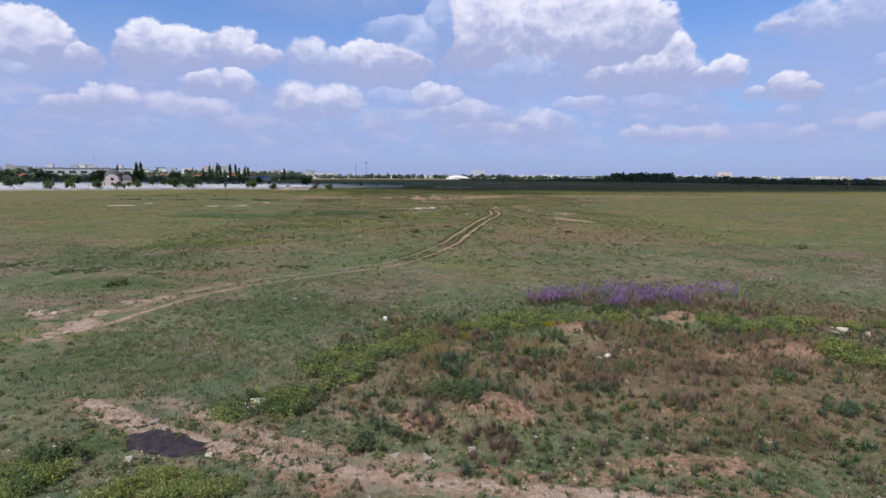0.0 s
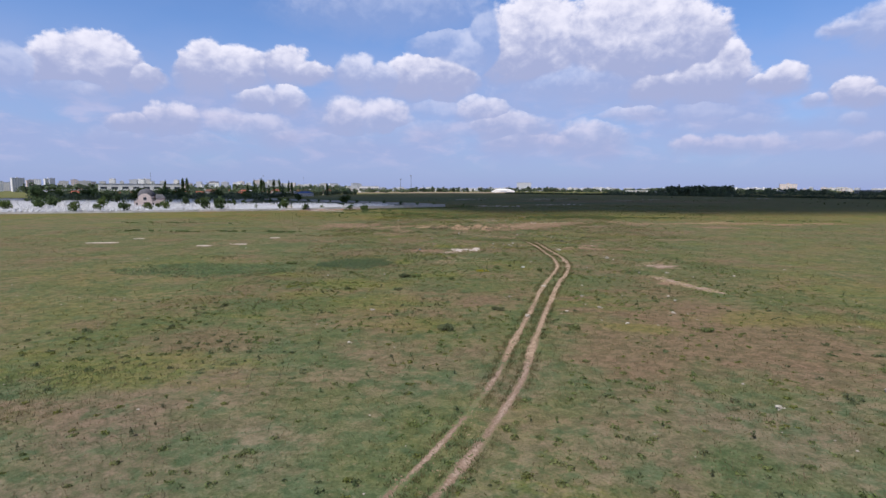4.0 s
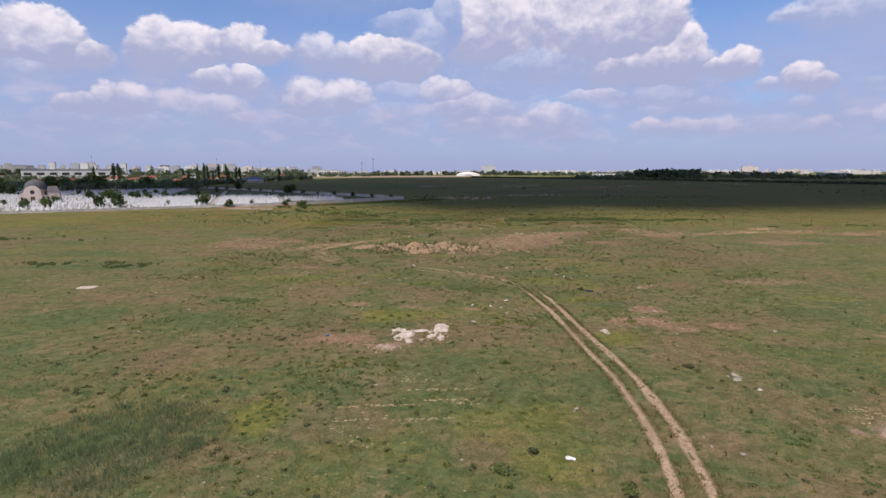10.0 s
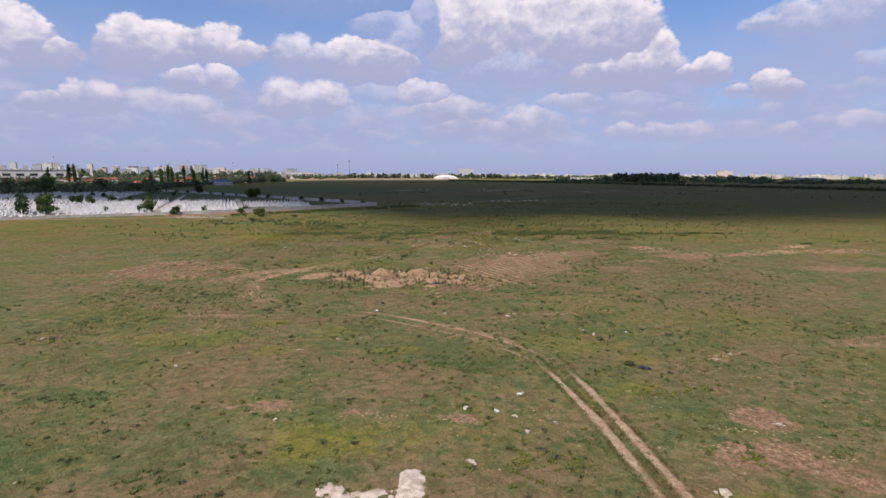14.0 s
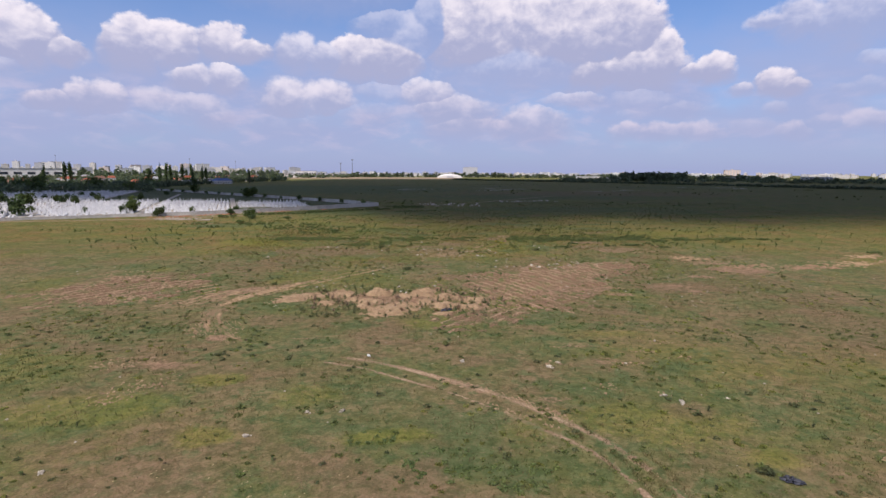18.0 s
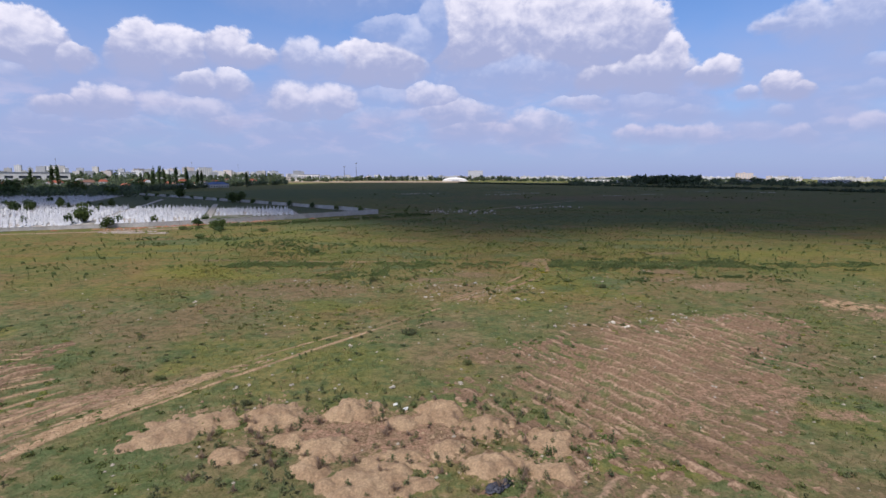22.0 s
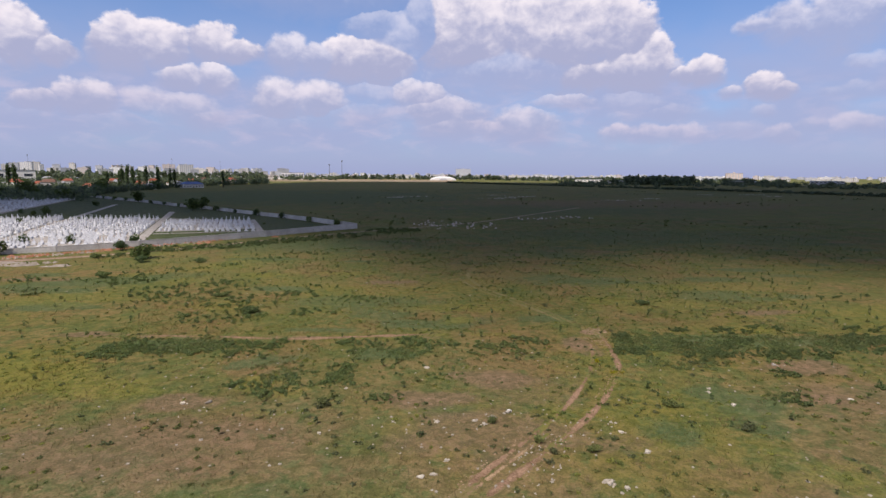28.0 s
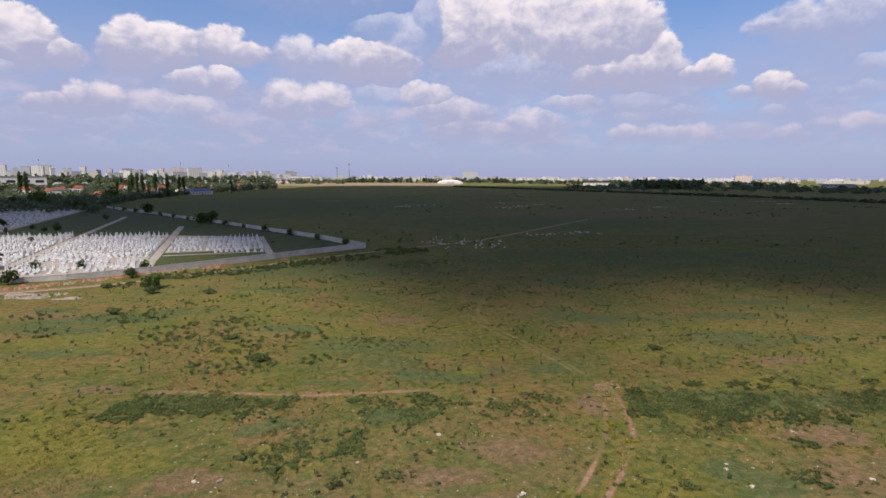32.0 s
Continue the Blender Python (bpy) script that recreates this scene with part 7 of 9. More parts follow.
thicket("scrub", [(-31.1, 241.2, 4.8, 2.5, 0), (-28.1, 243.2, 2.4, 1.4, 0), (-8.7, 238.7, 3.8, 2.3, 0), (-17.4, 234.3, 3.0, 2.5, 0), (19.6, 241.4, 5.2, 4.0, 0), (27.4, 240.5, 5.2, 3.6, 0), (35.9, 241.8, 5.3, 3.2, 0), (20.2, 235.5, 4.2, 2.2, 0), (-11.4, 233.6, 2.0, 1.4, 0), (1.5, 241.2, 2.9, 1.4, 0)], 4.0, WEEDS, 0.6, 1.5, M_BUSH, "soft green undergrowth among the ditch shrubs")
thicket("meadow_weeds", [(-40.8, 235.1, 3.4, 2.9, 0), (-32.4, 231.0, 2.8, 2.0, 0), (-18.7, 231.8, 2.8, 1.5, 0), (1.0, 244.2, 5.0, 0.7, 0), (32.7, 246.2, 3.8, 1.6, 0)], 1.3, WEEDS, 0.4, 0.9, M_YELLOWWEED, "patch of yellow-green flowering weeds", "weeds")
# a thin litter of small stones over the whole field
sx, sy = scatter(900, -60, 70, 14, 300)
ax, ay = scatter(260, -12, 14, 10.6, 15.0)
bx_, by_ = scatter(240, -20, 34, 176, 208)
cx_, cy_ = scatter(260, -34, 34, 204, 240)
sx, sy = np.r_[sx, ax, bx_, cx_], np.r_[sy, ay, by_, cy_]
v0 = np.array([(0.5, 0, 0), (0, 0.4, 0), (-0.45, 0.1, 0), (-0.1, -0.45, 0), (0.05, 0.0, 0.3)])
f0 = np.array([(0, 1, 4), (1, 2, 4), (2, 3, 4), (3, 0, 4)])
bits = []
for px, py in zip(sx, sy):
    s, t = random.uniform(0.06, 0.24) * (0.6 if py < 30 else 1.35 if py > 176 else 1), random.uniform(0, 6.28)
    c, d = s * math.cos(t), s * math.sin(t)
    bits.append((np.stack([v0[:, 0] * c - v0[:, 1] * d + px, v0[:, 0] * d + v0[:, 1] * c + py, v0[:, 2] * s + gz(px, py) + 0.01], 1), f0))
stuff("pebbles", bits, M_STONE, "small pale stones strewn thinly through the grass", "stones")


def chips(spots, mat, label, high=0.10):
    """Flat broken bits lying in streaks; spots: middle, half sizes, turn, count, length, width, way of the streaks."""
    parts_ = []
    for cx, cy, rx, ry, turn, n, long_, wide_, way in spots:
        xs, ys = inside(n, cx, cy, rx, ry, turn)
        for px, py, pz in zip(xs, ys, ground_z(xs, ys)):
            k = 7
            a = np.sort(rng.uniform(0, 6.283, k))
            l, w = long_ * rng.uniform(0.35, 1.2), wide_ * rng.uniform(0.5, 1.3)
            ragged = rng.uniform(0.4, 1.15, k)
            u, v = l * np.cos(a) * ragged, w * np.sin(a) * ragged
            t = radians(way) + rng.normal(scale=0.25)
            c, s = math.cos(t), math.sin(t)
            ring = np.stack([px + u * c - v * s, py + u * s + v * c, np.full(k, pz - 0.04)], 1)
            top = np.array([[px, py, pz + high * rng.uniform(0.5, 1.2)]])
            ids = np.arange(k)
            parts_.append((np.concatenate([ring, top]), np.stack([ids, (ids + 1) % k, np.full(k, k)], 1)))
    stuff("clods", parts_, mat, label, "clods")


CLODS = "pale dry clods of clay lying in streaks"
chips([(-44.5, 188.0, 7.0, 6.0, 30, 150, 0.75, 0.13, 55), (-46.5, 198.0, 5.0, 3.0, 10, 60, 0.6, 0.14, 20), (-26.5, 184.5, 8.5, 2.6, 42, 170, 0.9, 0.12, 46), (-21.0, 190.0, 6.5, 0.7, 45, 90, 0.8, 0.14, 46), (-23.0, 170.0, 2.6, 3.4, 35, 130, 0.38, 0.12, 130)], M_CLOD, CLODS)
chips([(-25.8, 160.5, 2.6, 1.6, 20, 80, 0.28, 0.09, 30), (-22.6, 155.5, 1.6, 3.4, -30, 120, 0.28, 0.09, 60), (7.5, 160.3, 1.0, 0.6, 0, 12, 0.3, 0.12, 20), (12.9, 160.2, 1.4, 0.5, 0, 16, 0.3, 0.12, 20), (17.9, 161.4, 1.2, 0.5, 0, 14, 0.3, 0.12, 20),
       (9.9, 155.0, 0.8, 1.2, 0, 18, 0.3, 0.14, 40), (13.3, 154.0, 0.5, 0.6, 0, 8, 0.26, 0.14, 20), (43.0, 208.0, 6.0, 2.4, 0, 60, 0.6, 0.16, 15), (51.0, 201.5, 5.0, 1.2, 0, 40, 0.6, 0.16, 10), (65.0, 208.0, 5.0, 2.4, 0, 40, 0.6, 0.2, 10)], M_CLOD, CLODS)
chips([(0.6, 155.6, 4.6, 0.5, -38, 130, 0.26, 0.13, -38), (4.4, 152.2, 2.6, 0.5, -46, 90, 0.24, 0.13, -46), (3.2, 151.2, 3.4, 0.35, -40, 40, 0.22, 0.12, -40), (-7.6, 201.6, 6.0, 0.3, 52, 50, 0.22, 0.12, 52), (1.0, 179.0, 3.0, 1.4, 10, 90, 0.34, 0.18, 20), (6.0, 181.0, 6.0, 4.0, 30, 110, 0.6, 0.1, 122), (13.5, 243.6, 0.9, 3.0, 0, 50, 0.24, 0.16, 80)], M_CLOD, "pale broken clods along the wheel ruts")
chips([(24.0, 108.6, 2.0, 2.8, 10, 190, 0.26, 0.06, 150), (20.4, 97.6, 1.6, 0.9, -30, 70, 0.26, 0.06, 20), (22.4, 92.4, 5.4, 1.0, -66, 260, 0.26, 0.07, 150), (2.5, 94.8, 1.4, 0.4, 25, 30, 0.2, 0.06, 25), (-0.8, 111.8, 1.4, 0.3, 0, 24, 0.2, 0.06, 0), (-4.6, 124.2, 4.0, 1.6, 20, 70, 0.2, 0.1, 20), (-6.0, 108.0, 3.0, 2.4, 0, 50, 0.22, 0.07, 0)], M_STRAWBITS, "pale straw and dry stalks strewn on the ground", 0.05)
chips([(0.0, 222.5, 10.0, 5.0, 0, 70, 0.18, 0.12, 0), (-20.0, 224.5, 8.0, 2.4, 0, 24, 0.2, 0.14, 0), (2.0, 217.6, 4.0, 1.6, 50, 40, 0.2, 0.14, 50), (22.0, 205.0, 8.0, 4.0, 25, 60, 0.3, 0.16, 25)], M_STONE, "pale flat stone chips lying in the grass", 0.12)
chips([(-5.9, 126.2, 1.0, 1.9, 10, 60, 0.2, 0.13, 40), (-2.7, 127.0, 0.8, 1.7, -12, 56, 0.2, 0.13, -20), (-4.3, 124.8, 1.0, 0.3, 0, 14, 0.18, 0.11, 0), (-7.0, 122.4, 1.4, 1.2, 0, 26, 0.2, 0.12, 30), (-79.0, 133.6, 3.4, 1.0, 5, 40, 0.4, 0.2, 5), (-49.0, 131.4, 2.0, 0.8, 0, 24, 0.4, 0.2, 0)], M_CHALK, "broken white lime rubble strewn on the grass", 0.12)
chips([(-8.0, 183.0, 9.0, 3.0, 0, 200, 0.16, 0.12, 0), (0.0, 180.0, 5.0, 3.0, 0, 140, 0.16, 0.12, 0), (-16.0, 186.5, 4.0, 1.6, 30, 40, 0.2, 0.14, 30)], M_CLOD, "loose clods of sandy clay round the tipped heaps", 0.14)
chips([(21.8, 145.5, 1.0, 0.4, 0, 24, 0.3, 0.14, 0), (24.0, 147.1, 1.0, 0.4, 0, 20, 0.3, 0.14, 0)], M_CLOD, "pale sandy clods lying in the grass", 0.1)
chips([(5.7, 24.3, 1.2, 0.9, 0, 60, 0.10, 0.07, 0), (11.7, 26.6, 1.2, 0.8, 0, 50, 0.10, 0.07, 0), (2.0, 15.5, 1.6, 1.0, 0, 110, 0.08, 0.06, 0), (14.8, 21.6, 2.0, 1.1, 0, 110, 0.10, 0.07, 0), (-0.4, 21.2, 1.3, 1.5, 0, 80, 0.09, 0.06, 0), (8.0, 19.0, 7.0, 5.0, 0, 260, 0.09, 0.06, 0)], M_REDSOIL, "small reddish clods on the earth heaps", 0.06)
chips([(0.0, 12.8, 9.0, 1.4, -6, 260, 0.09, 0.06, 0), (-9.0, 15.4, 4.0, 1.0, -40, 90, 0.09, 0.06, 0), (-16.6, 27.5, 2.2, 4.5, 0, 150, 0.14, 0.08, 70), (-9.5, 40.2, 8.0, 0.9, 42, 130, 0.13, 0.07, 42), (-2.0, 50.0, 6.0, 0.9, 72, 80, 0.13, 0.07, 72)], M_CLOD, "pale clay crumbs along the dirt track", 0.06)
chips([(-8.0, 101.0, 9.0, 3.0, 5, 90, 0.30, 0.05, 5), (-4.0, 114.0, 8.0, 4.0, 0, 90, 0.26, 0.05, 10), (4.0, 135.0, 9.0, 5.0, 0, 110, 0.26, 0.06, 0), (-12.0, 140.0, 9.0, 6.0, 0, 110, 0.28, 0.06, 60), (20.0, 138.0, 8.0, 7.0, 0, 110, 0.30, 0.06, -30), (22.0, 122.0, 7.0, 5.0, 0, 70, 0.28, 0.06, 0)], M_STRAWBITS, "pale dry stalks lying in streaks on the meadow", 0.04)
chips([(22.3, 92.6, 5.6, 1.1, -66, 240, 0.20, 0.08, -37)], M_STRAWBITS, "pale straw lying in a long streak", 0.05)
chips([(16.7, 133.2, 1.8, 0.3, -20, 26, 0.26, 0.06, -20), (13.1, 131.3, 2.2, 0.3, 0, 26, 0.26, 0.06, 0), (17.6, 130.9, 1.6, 0.5, -30, 26, 0.26, 0.06, -30), (20.4, 129.7, 1.2, 0.4, -20, 16, 0.26, 0.06, -20), (-11.7, 136.8, 1.4, 0.5, 0, 20, 0.26, 0.06, 0), (-5.4, 135.6, 2.2, 0.5, 0, 30, 0.26, 0.06, 0), (0.5, 135.2, 1.6, 0.6, 0, 26, 0.26, 0.06, 0)], M_STRAWBITS, "pale dry stalks lying in streaks on the meadow", 0.05)
chips([(22.6, 146.3, 0.9, 0.5, 0, 20, 0.25, 0.12, 0), (70.6, 194.3, 0.5, 0.3, 0, 8, 0.22, 0.12, 0)], M_CLOD, "pale sandy clods lying in the grass", 0.1)
chips([(-45.1, 193.9, 2.6, 3.0, 30, 60, 0.45, 0.2, 50), (-38.1, 182.3, 3.2, 2.6, 30, 70, 0.6, 0.14, 55), (-37.2, 190.2, 2.0, 1.8, 0, 30, 0.4, 0.2, 40), (-43.0, 184.9, 2.4, 2.4, 0, 40, 0.5, 0.14, 50), (82.0, 208.0, 14.0, 3.4, 0, 80, 0.6, 0.3, 10), (55.0, 204.0, 10.0, 2.6, 0, 60, 0.5, 0.24, 10)], M_CLOD, CLODS, 0.16)
chips([(-88.0, 299.6, 6.0, 1.3, 36, 60, 0.55, 0.32, 0), (-79.0, 307.6, 6.5, 1.3, 42, 70, 0.55, 0.32, 0), (-70.0, 317.0, 6.5, 1.3, 46, 70, 0.5, 0.3, 0), (-61.0, 326.4, 6.0, 1.0, 44, 46, 0.5, 0.3, 0)], M_BRICK, "broken red bricks strewn along the cemetery wall", 0.45)
chips([(-84.0, 302.0, 10.0, 2.0, 40, 70, 0.5, 0.3, 0), (-66.0, 320.0, 9.0, 1.6, 45, 40, 0.5, 0.3, 0), (-82.0, 291.0, 7.0, 2.2, 12, 60, 0.6, 0.4, 0)], M_RUBBLE, "grey rubble strewn along the cemetery wall", 0.4)
chips([(14.2, 246.0, 1.4, 1.3, 0, 40, 0.30, 0.2, 0)], M_CLOD, "pale flat stones laid where the track crosses a ditch", 0.12)
chips([(-6.0, 111.2, 2.7, 0.16, 6, 46, 0.24, 0.07, 6), (-2.2, 113.8, 2.2, 0.16, 4, 40, 0.24, 0.07, 4), (-1.8, 112.1, 1.7, 0.14, 4, 32, 0.22, 0.07, 4), (-2.8, 109.4, 1.8, 0.14, 5, 32, 0.22, 0.07, 5), (-7.4, 109.2, 1.6, 0.14, 8, 26, 0.2, 0.07, 8), (-4.0, 115.4, 1.6, 0.3, 4, 24, 0.2, 0.07, 4)], M_STRAWBITS, "pale mown straw lying in thin rows", 0.06)
chips([(3.6, 220.1, 5.0, 0.5, 52, 60, 0.24, 0.13, 52), (10.8, 230.6, 5.0, 0.5, 60, 50, 0.22, 0.12, 60), (-0.4, 218.4, 5.0, 0.5, 50, 50, 0.24, 0.13, 50), (14.0, 241.0, 4.0, 0.4, 80, 40, 0.22, 0.12, 80)], M_CLOD, "pale broken clods along the reddish ruts", 0.09)
rut_spots = []
for line in (main_left, main_right):
    for (ax_, ay_), (bx2, by2) in zip(line[3:-2], line[4:-1]):
        way = math.degrees(math.atan2(by2 - ay_, bx2 - ax_))
        rut_spots.append(((ax_ + bx2) / 2, (ay_ + by2) / 2, 0.55 * math.hypot(bx2 - ax_, by2 - ay_), 0.42, way, 34, 0.12, 0.06, way))
chips(rut_spots, M_CLOD, "pale crumbs of clay along the wheel ruts", 0.06)
chips(rut_spots[::2], M_REDSOIL, "reddish crumbs of clay along the wheel ruts", 0.07)
chips([(-23.5, 170.2, 1.2, 2.0, 60, 60, 0.24, 0.07, 60), (-20.4, 166.8, 2.0, 1.0, -20, 60, 0.24, 0.07, -20), (9.5, 164.4, 2.0, 0.3, 10, 24, 0.24, 0.07, 10), (18.1, 165.4, 1.4, 0.3, -10, 18, 0.24, 0.07, -10), (15.7, 162.8, 1.4, 0.3, -10, 18, 0.24, 0.07, -10), (12.6, 160.1, 1.0, 0.4, 10, 14, 0.24, 0.07, 10), (-23.7, 160.3, 1.2, 0.3, 0, 14, 0.24, 0.07, 0), (4.8, 173.6, 1.6, 1.6, 40, 36, 0.24, 0.07, 40)], M_CLOD, "pale dry clods of clay lying in streaks", 0.08)
x, y = scatter(230, -17, 6, 173.5, 188)
many(FINETALL, x, y, 0.5, 1.3, "meadow_weeds", "grey-green weeds growing among the clay mounds", "weeds", M_GREYWEED)
x, y = scatter(60, -16, 5, 176.5, 187)
many(SPIKY, x, y, 0.8, 1.8, "dry_weeds", "dry mauve-brown weeds among the clay mounds", "weeds", M_MAUVE)
# ---------------------------------------------------------------- cemetery
QV, PV, CO = np.array((0.937, 0.35)), np.array((-0.35, 0.937)), np.array((-54.0, 351.0))


def plot(s, r):
    """From the cemetery's own measures, across and along its paths, to the world."""
    p = CO + QV * s + PV * r
    return float(p[0]), float(p[1])


def flat_sheet(name, corners, z, mat, label, category, kind="structure"):
    s = Solid()
    n = len(corners)
    s.add([(x, y, z) for x, y in corners] + [(x, y, z - 0.4) for x, y in corners], [])
    me = bpy.data.meshes.new(name)
    me.from_pydata(s.v, [], [list(range(n))] + [[i, i + n, (i + 1) % n + n, (i + 1) % n] for i in range(n)])
    me.materials.append(mat)
    me.update()
    return tagged(new(name, me), label, category, kind=kind)


FRONT = [(-26.5, 361.0), (-39.3, 348.5), (-48.3, 338.5), (-60.6, 326.5), (-72.4, 315.5), (-84.0, 308.0), (-106.0, 298.0), (-125.0, 288.0), (-145.0, 275.0), (-183.0, 258.0), (-250.0, 232.0), (-340.0, 200.0)]
BACK = [(-26.5, 361.0), (-48.2, 388.5), (-71.3, 411.7), (-102.0, 444.0), (-127.5, 467.5), (-164.0, 505.0), (-207.0, 545.0), (-262.0, 600.0), (-420.0, 640.0)]
flat_sheet("cemetery_lawn", FRONT + BACK[:0:-1], 0.06, M_LAWN, "dark mown lawn of the cemetery", "lawn")
flat_sheet("grave_field", [plot(-1, 8), plot(-1, 44), plot(-29, 58), plot(-29, 8)], 0.10, M_PATH, "pale gravel between the graves", "gravel")
flat_sheet("grave_field", [plot(-32, -22), plot(-32, 60), plot(-61, 66), plot(-61, -24)], 0.10, M_PATH, "pale gravel between the graves", "gravel")
flat_sheet("grave_field", [plot(-64, -24), plot(-64, 66), plot(-94, 84), plot(-94, -26)], 0.10, M_PATH, "pale gravel between the graves", "gravel")
flat_sheet("grave_field", [plot(-97, -26), plot(-97, 250), plot(-330, 340), plot(-330, -20)], 0.10, M_PATH, "pale gravel between the graves", "gravel")
for s0, r0, r1, w in ((0.0, -8, 44, 2.0), (-30.5, -26, 97, 2.4), (-62.5, -26, 166, 2.2), (-95.5, -26, 242, 2.0)):
    flat_sheet("cemetery_path", [plot(s0 - w / 2, r0), plot(s0 + w / 2, r0), plot(s0 + w / 2, r1), plot(s0 - w / 2, r1)], 0.14, M_PATH, "pale straight gravel path between grave plots", "path")
flat_sheet("cemetery_path", [plot(-29, 1.4), plot(-1, 1.4), plot(-1, 2.6), plot(-29, 2.6)], 0.14, M_PATH, "pale narrow gravel path beside the graves", "path")


def grave_solids(kind):
    base, head, cross = Solid(), Solid(), Solid()
    base.box(-0.48, -1.0, 0.0, 0.48, 1.0, 0.28, 0.03).box(-0.40, -0.92, 0.28, 0.40, 0.55, 0.38, 0.04)
    if kind == 0:
        head.box(-0.36, 0.62, 0.28, 0.36, 0.90, 1.15, 0.05)
        cross.box(-0.07, 0.70, 1.15, 0.07, 0.82, 2.0).box(-0.28, 0.705, 1.55, 0.28, 0.815, 1.68)
    elif kind == 1:
        head.box(-0.30, 0.58, 0.28, 0.30, 0.92, 0.8, 0.08).box(-0.18, 0.64, 0.8, 0.18, 0.86, 1.9, 0.10)
        cross.box(-0.05, 0.70, 1.9, 0.05, 0.80, 2.35).box(-0.18, 0.705, 2.08, 0.18, 0.795, 2.18)
    else:
        head.box(-0.42, 0.62, 0.28, 0.42, 0.86, 1.0, 0.02).box(-0.28, 0.64, 1.0, 0.28, 0.84, 1.3, 0.07)
        cross.box(-0.06, 0.69, 1.3, 0.06, 0.79, 1.75).box(-0.2, 0.695, 1.5, 0.2, 0.785, 1.6)
    return base, head, cross


GRAVES = []
for kind in range(3):
    base, head, cross = grave_solids(kind)
    g = thing("gravestone", *plot(-2.0 - 2 * kind, 2.0), 0.1, math.degrees(math.atan2(QV[1], QV[0])), "white marble grave with headstone and cross", "gravestone", "graves in the cemetery")
    part("ledger", base.mesh("ledger", M_MARBLE), g)
    part("headstone", head.mesh("headstone", M_MARBLE), g)
    part("cross", cross.mesh("cross", M_MARBLE), g)
    GRAVES.append(g)
spots = []
for s0, s1, r0, r1 in ((-28.5, -1.5, 9.0, 46), (-60.5, -32.5, -20, 62), (-93.5, -64.5, -22, 70)):
    r = r0
    while r < r1:
        s = s1 - random.uniform(0, 0.6)
        while s > s0:
            lim = 42 if s > -30 else 60 - (s + 32) * 0.35
            edge_r = -20 if s < -34 else -6
            if r < lim and random.random() < (0.84 if s < -31 else 0.8) and (vnoise(np.array([s]), np.array([r]), 9.0, 3, 2)[0] > 0.27) and (r > edge_r + 4 or random.random() < 0.7):
                spots.append((s, r + random.uniform(-0.2, 0.2)))
            s -= random.uniform(1.35, 1.75)
        r += 2.75 if s0 > -30 else 2.55
for k in range(7):
    spots.append((-6.0 - k * 1.5, 5.0 + random.uniform(-0.3, 0.3)))
spots.sort(key=lambda q: plot(*q)[1])
turn0 = math.degrees(math.atan2(QV[1], QV[0]))
# the nearest graves singly
for i, (s, r) in enumerate(spots[3:300]):
    x, y = plot(s, r)
    g = copy_thing(GRAVES[i % 3], pose(x, y, 0.1, 0, 0, turn0 + random.uniform(-3, 3)))
    h = random.uniform(0.55, 1.25)
    g.scale = (random.uniform(0.9, 1.1), random.uniform(0.9, 1.05), h)
# and the rest, row on row
for s0, s1, r0, r1 in ((-170, -97, -26, 248), (-330, -170, -22, 330)):
    r = r0
    while r < r1:
        s = s1
        while s > s0:
            if random.random() < 0.86:
                spots.append((s, r))
            s -= random.uniform(1.9, 2.9)
        r += 3.3 if r < 60 else 4.4
rest_v, rest_f = [], []
protos = []
for kind in range(3):
    one = Solid()
    for p in grave_solids(kind):
        one.add(p.v, p.f)
    protos.append((np.array(one.v), np.array(one.f)))
c0, s0_ = math.cos(radians(turn0)), math.sin(radians(turn0))
off = 0
for i, (s, r) in enumerate(spots[300:]):
    x, y = plot(s, r)
    v, f = protos[random.randrange(3)]
    k = random.uniform(0.5, 0.95)
    rest_v.append(np.stack([v[:, 0] * c0 - v[:, 1] * s0_ + x, v[:, 0] * s0_ + v[:, 1] * c0 + y, v[:, 2] * k + 0.1], 1))
    rest_f.append(f + off)
    off += len(v)
tagged(new("graves", mesh_of("graves", np.concatenate(rest_v), np.concatenate(rest_f), M_MARBLE)), "close rows of white marble graves with crosses", "gravestones", "graves in the cemetery", "stuff")

# walls of precast panels between posts
panel_me = Solid().box(-1.9, -0.06, 0.0, 1.9, 0.06, 1.75).box(-1.9, -0.10, 1.75, 1.9, 0.10, 1.85).mesh("panel", M_CONCRETE)
post_me = Solid().box(-0.13, -0.13, 0.0, 0.13, 0.13, 1.98, 0.02).mesh("post", M_CONCRETE)


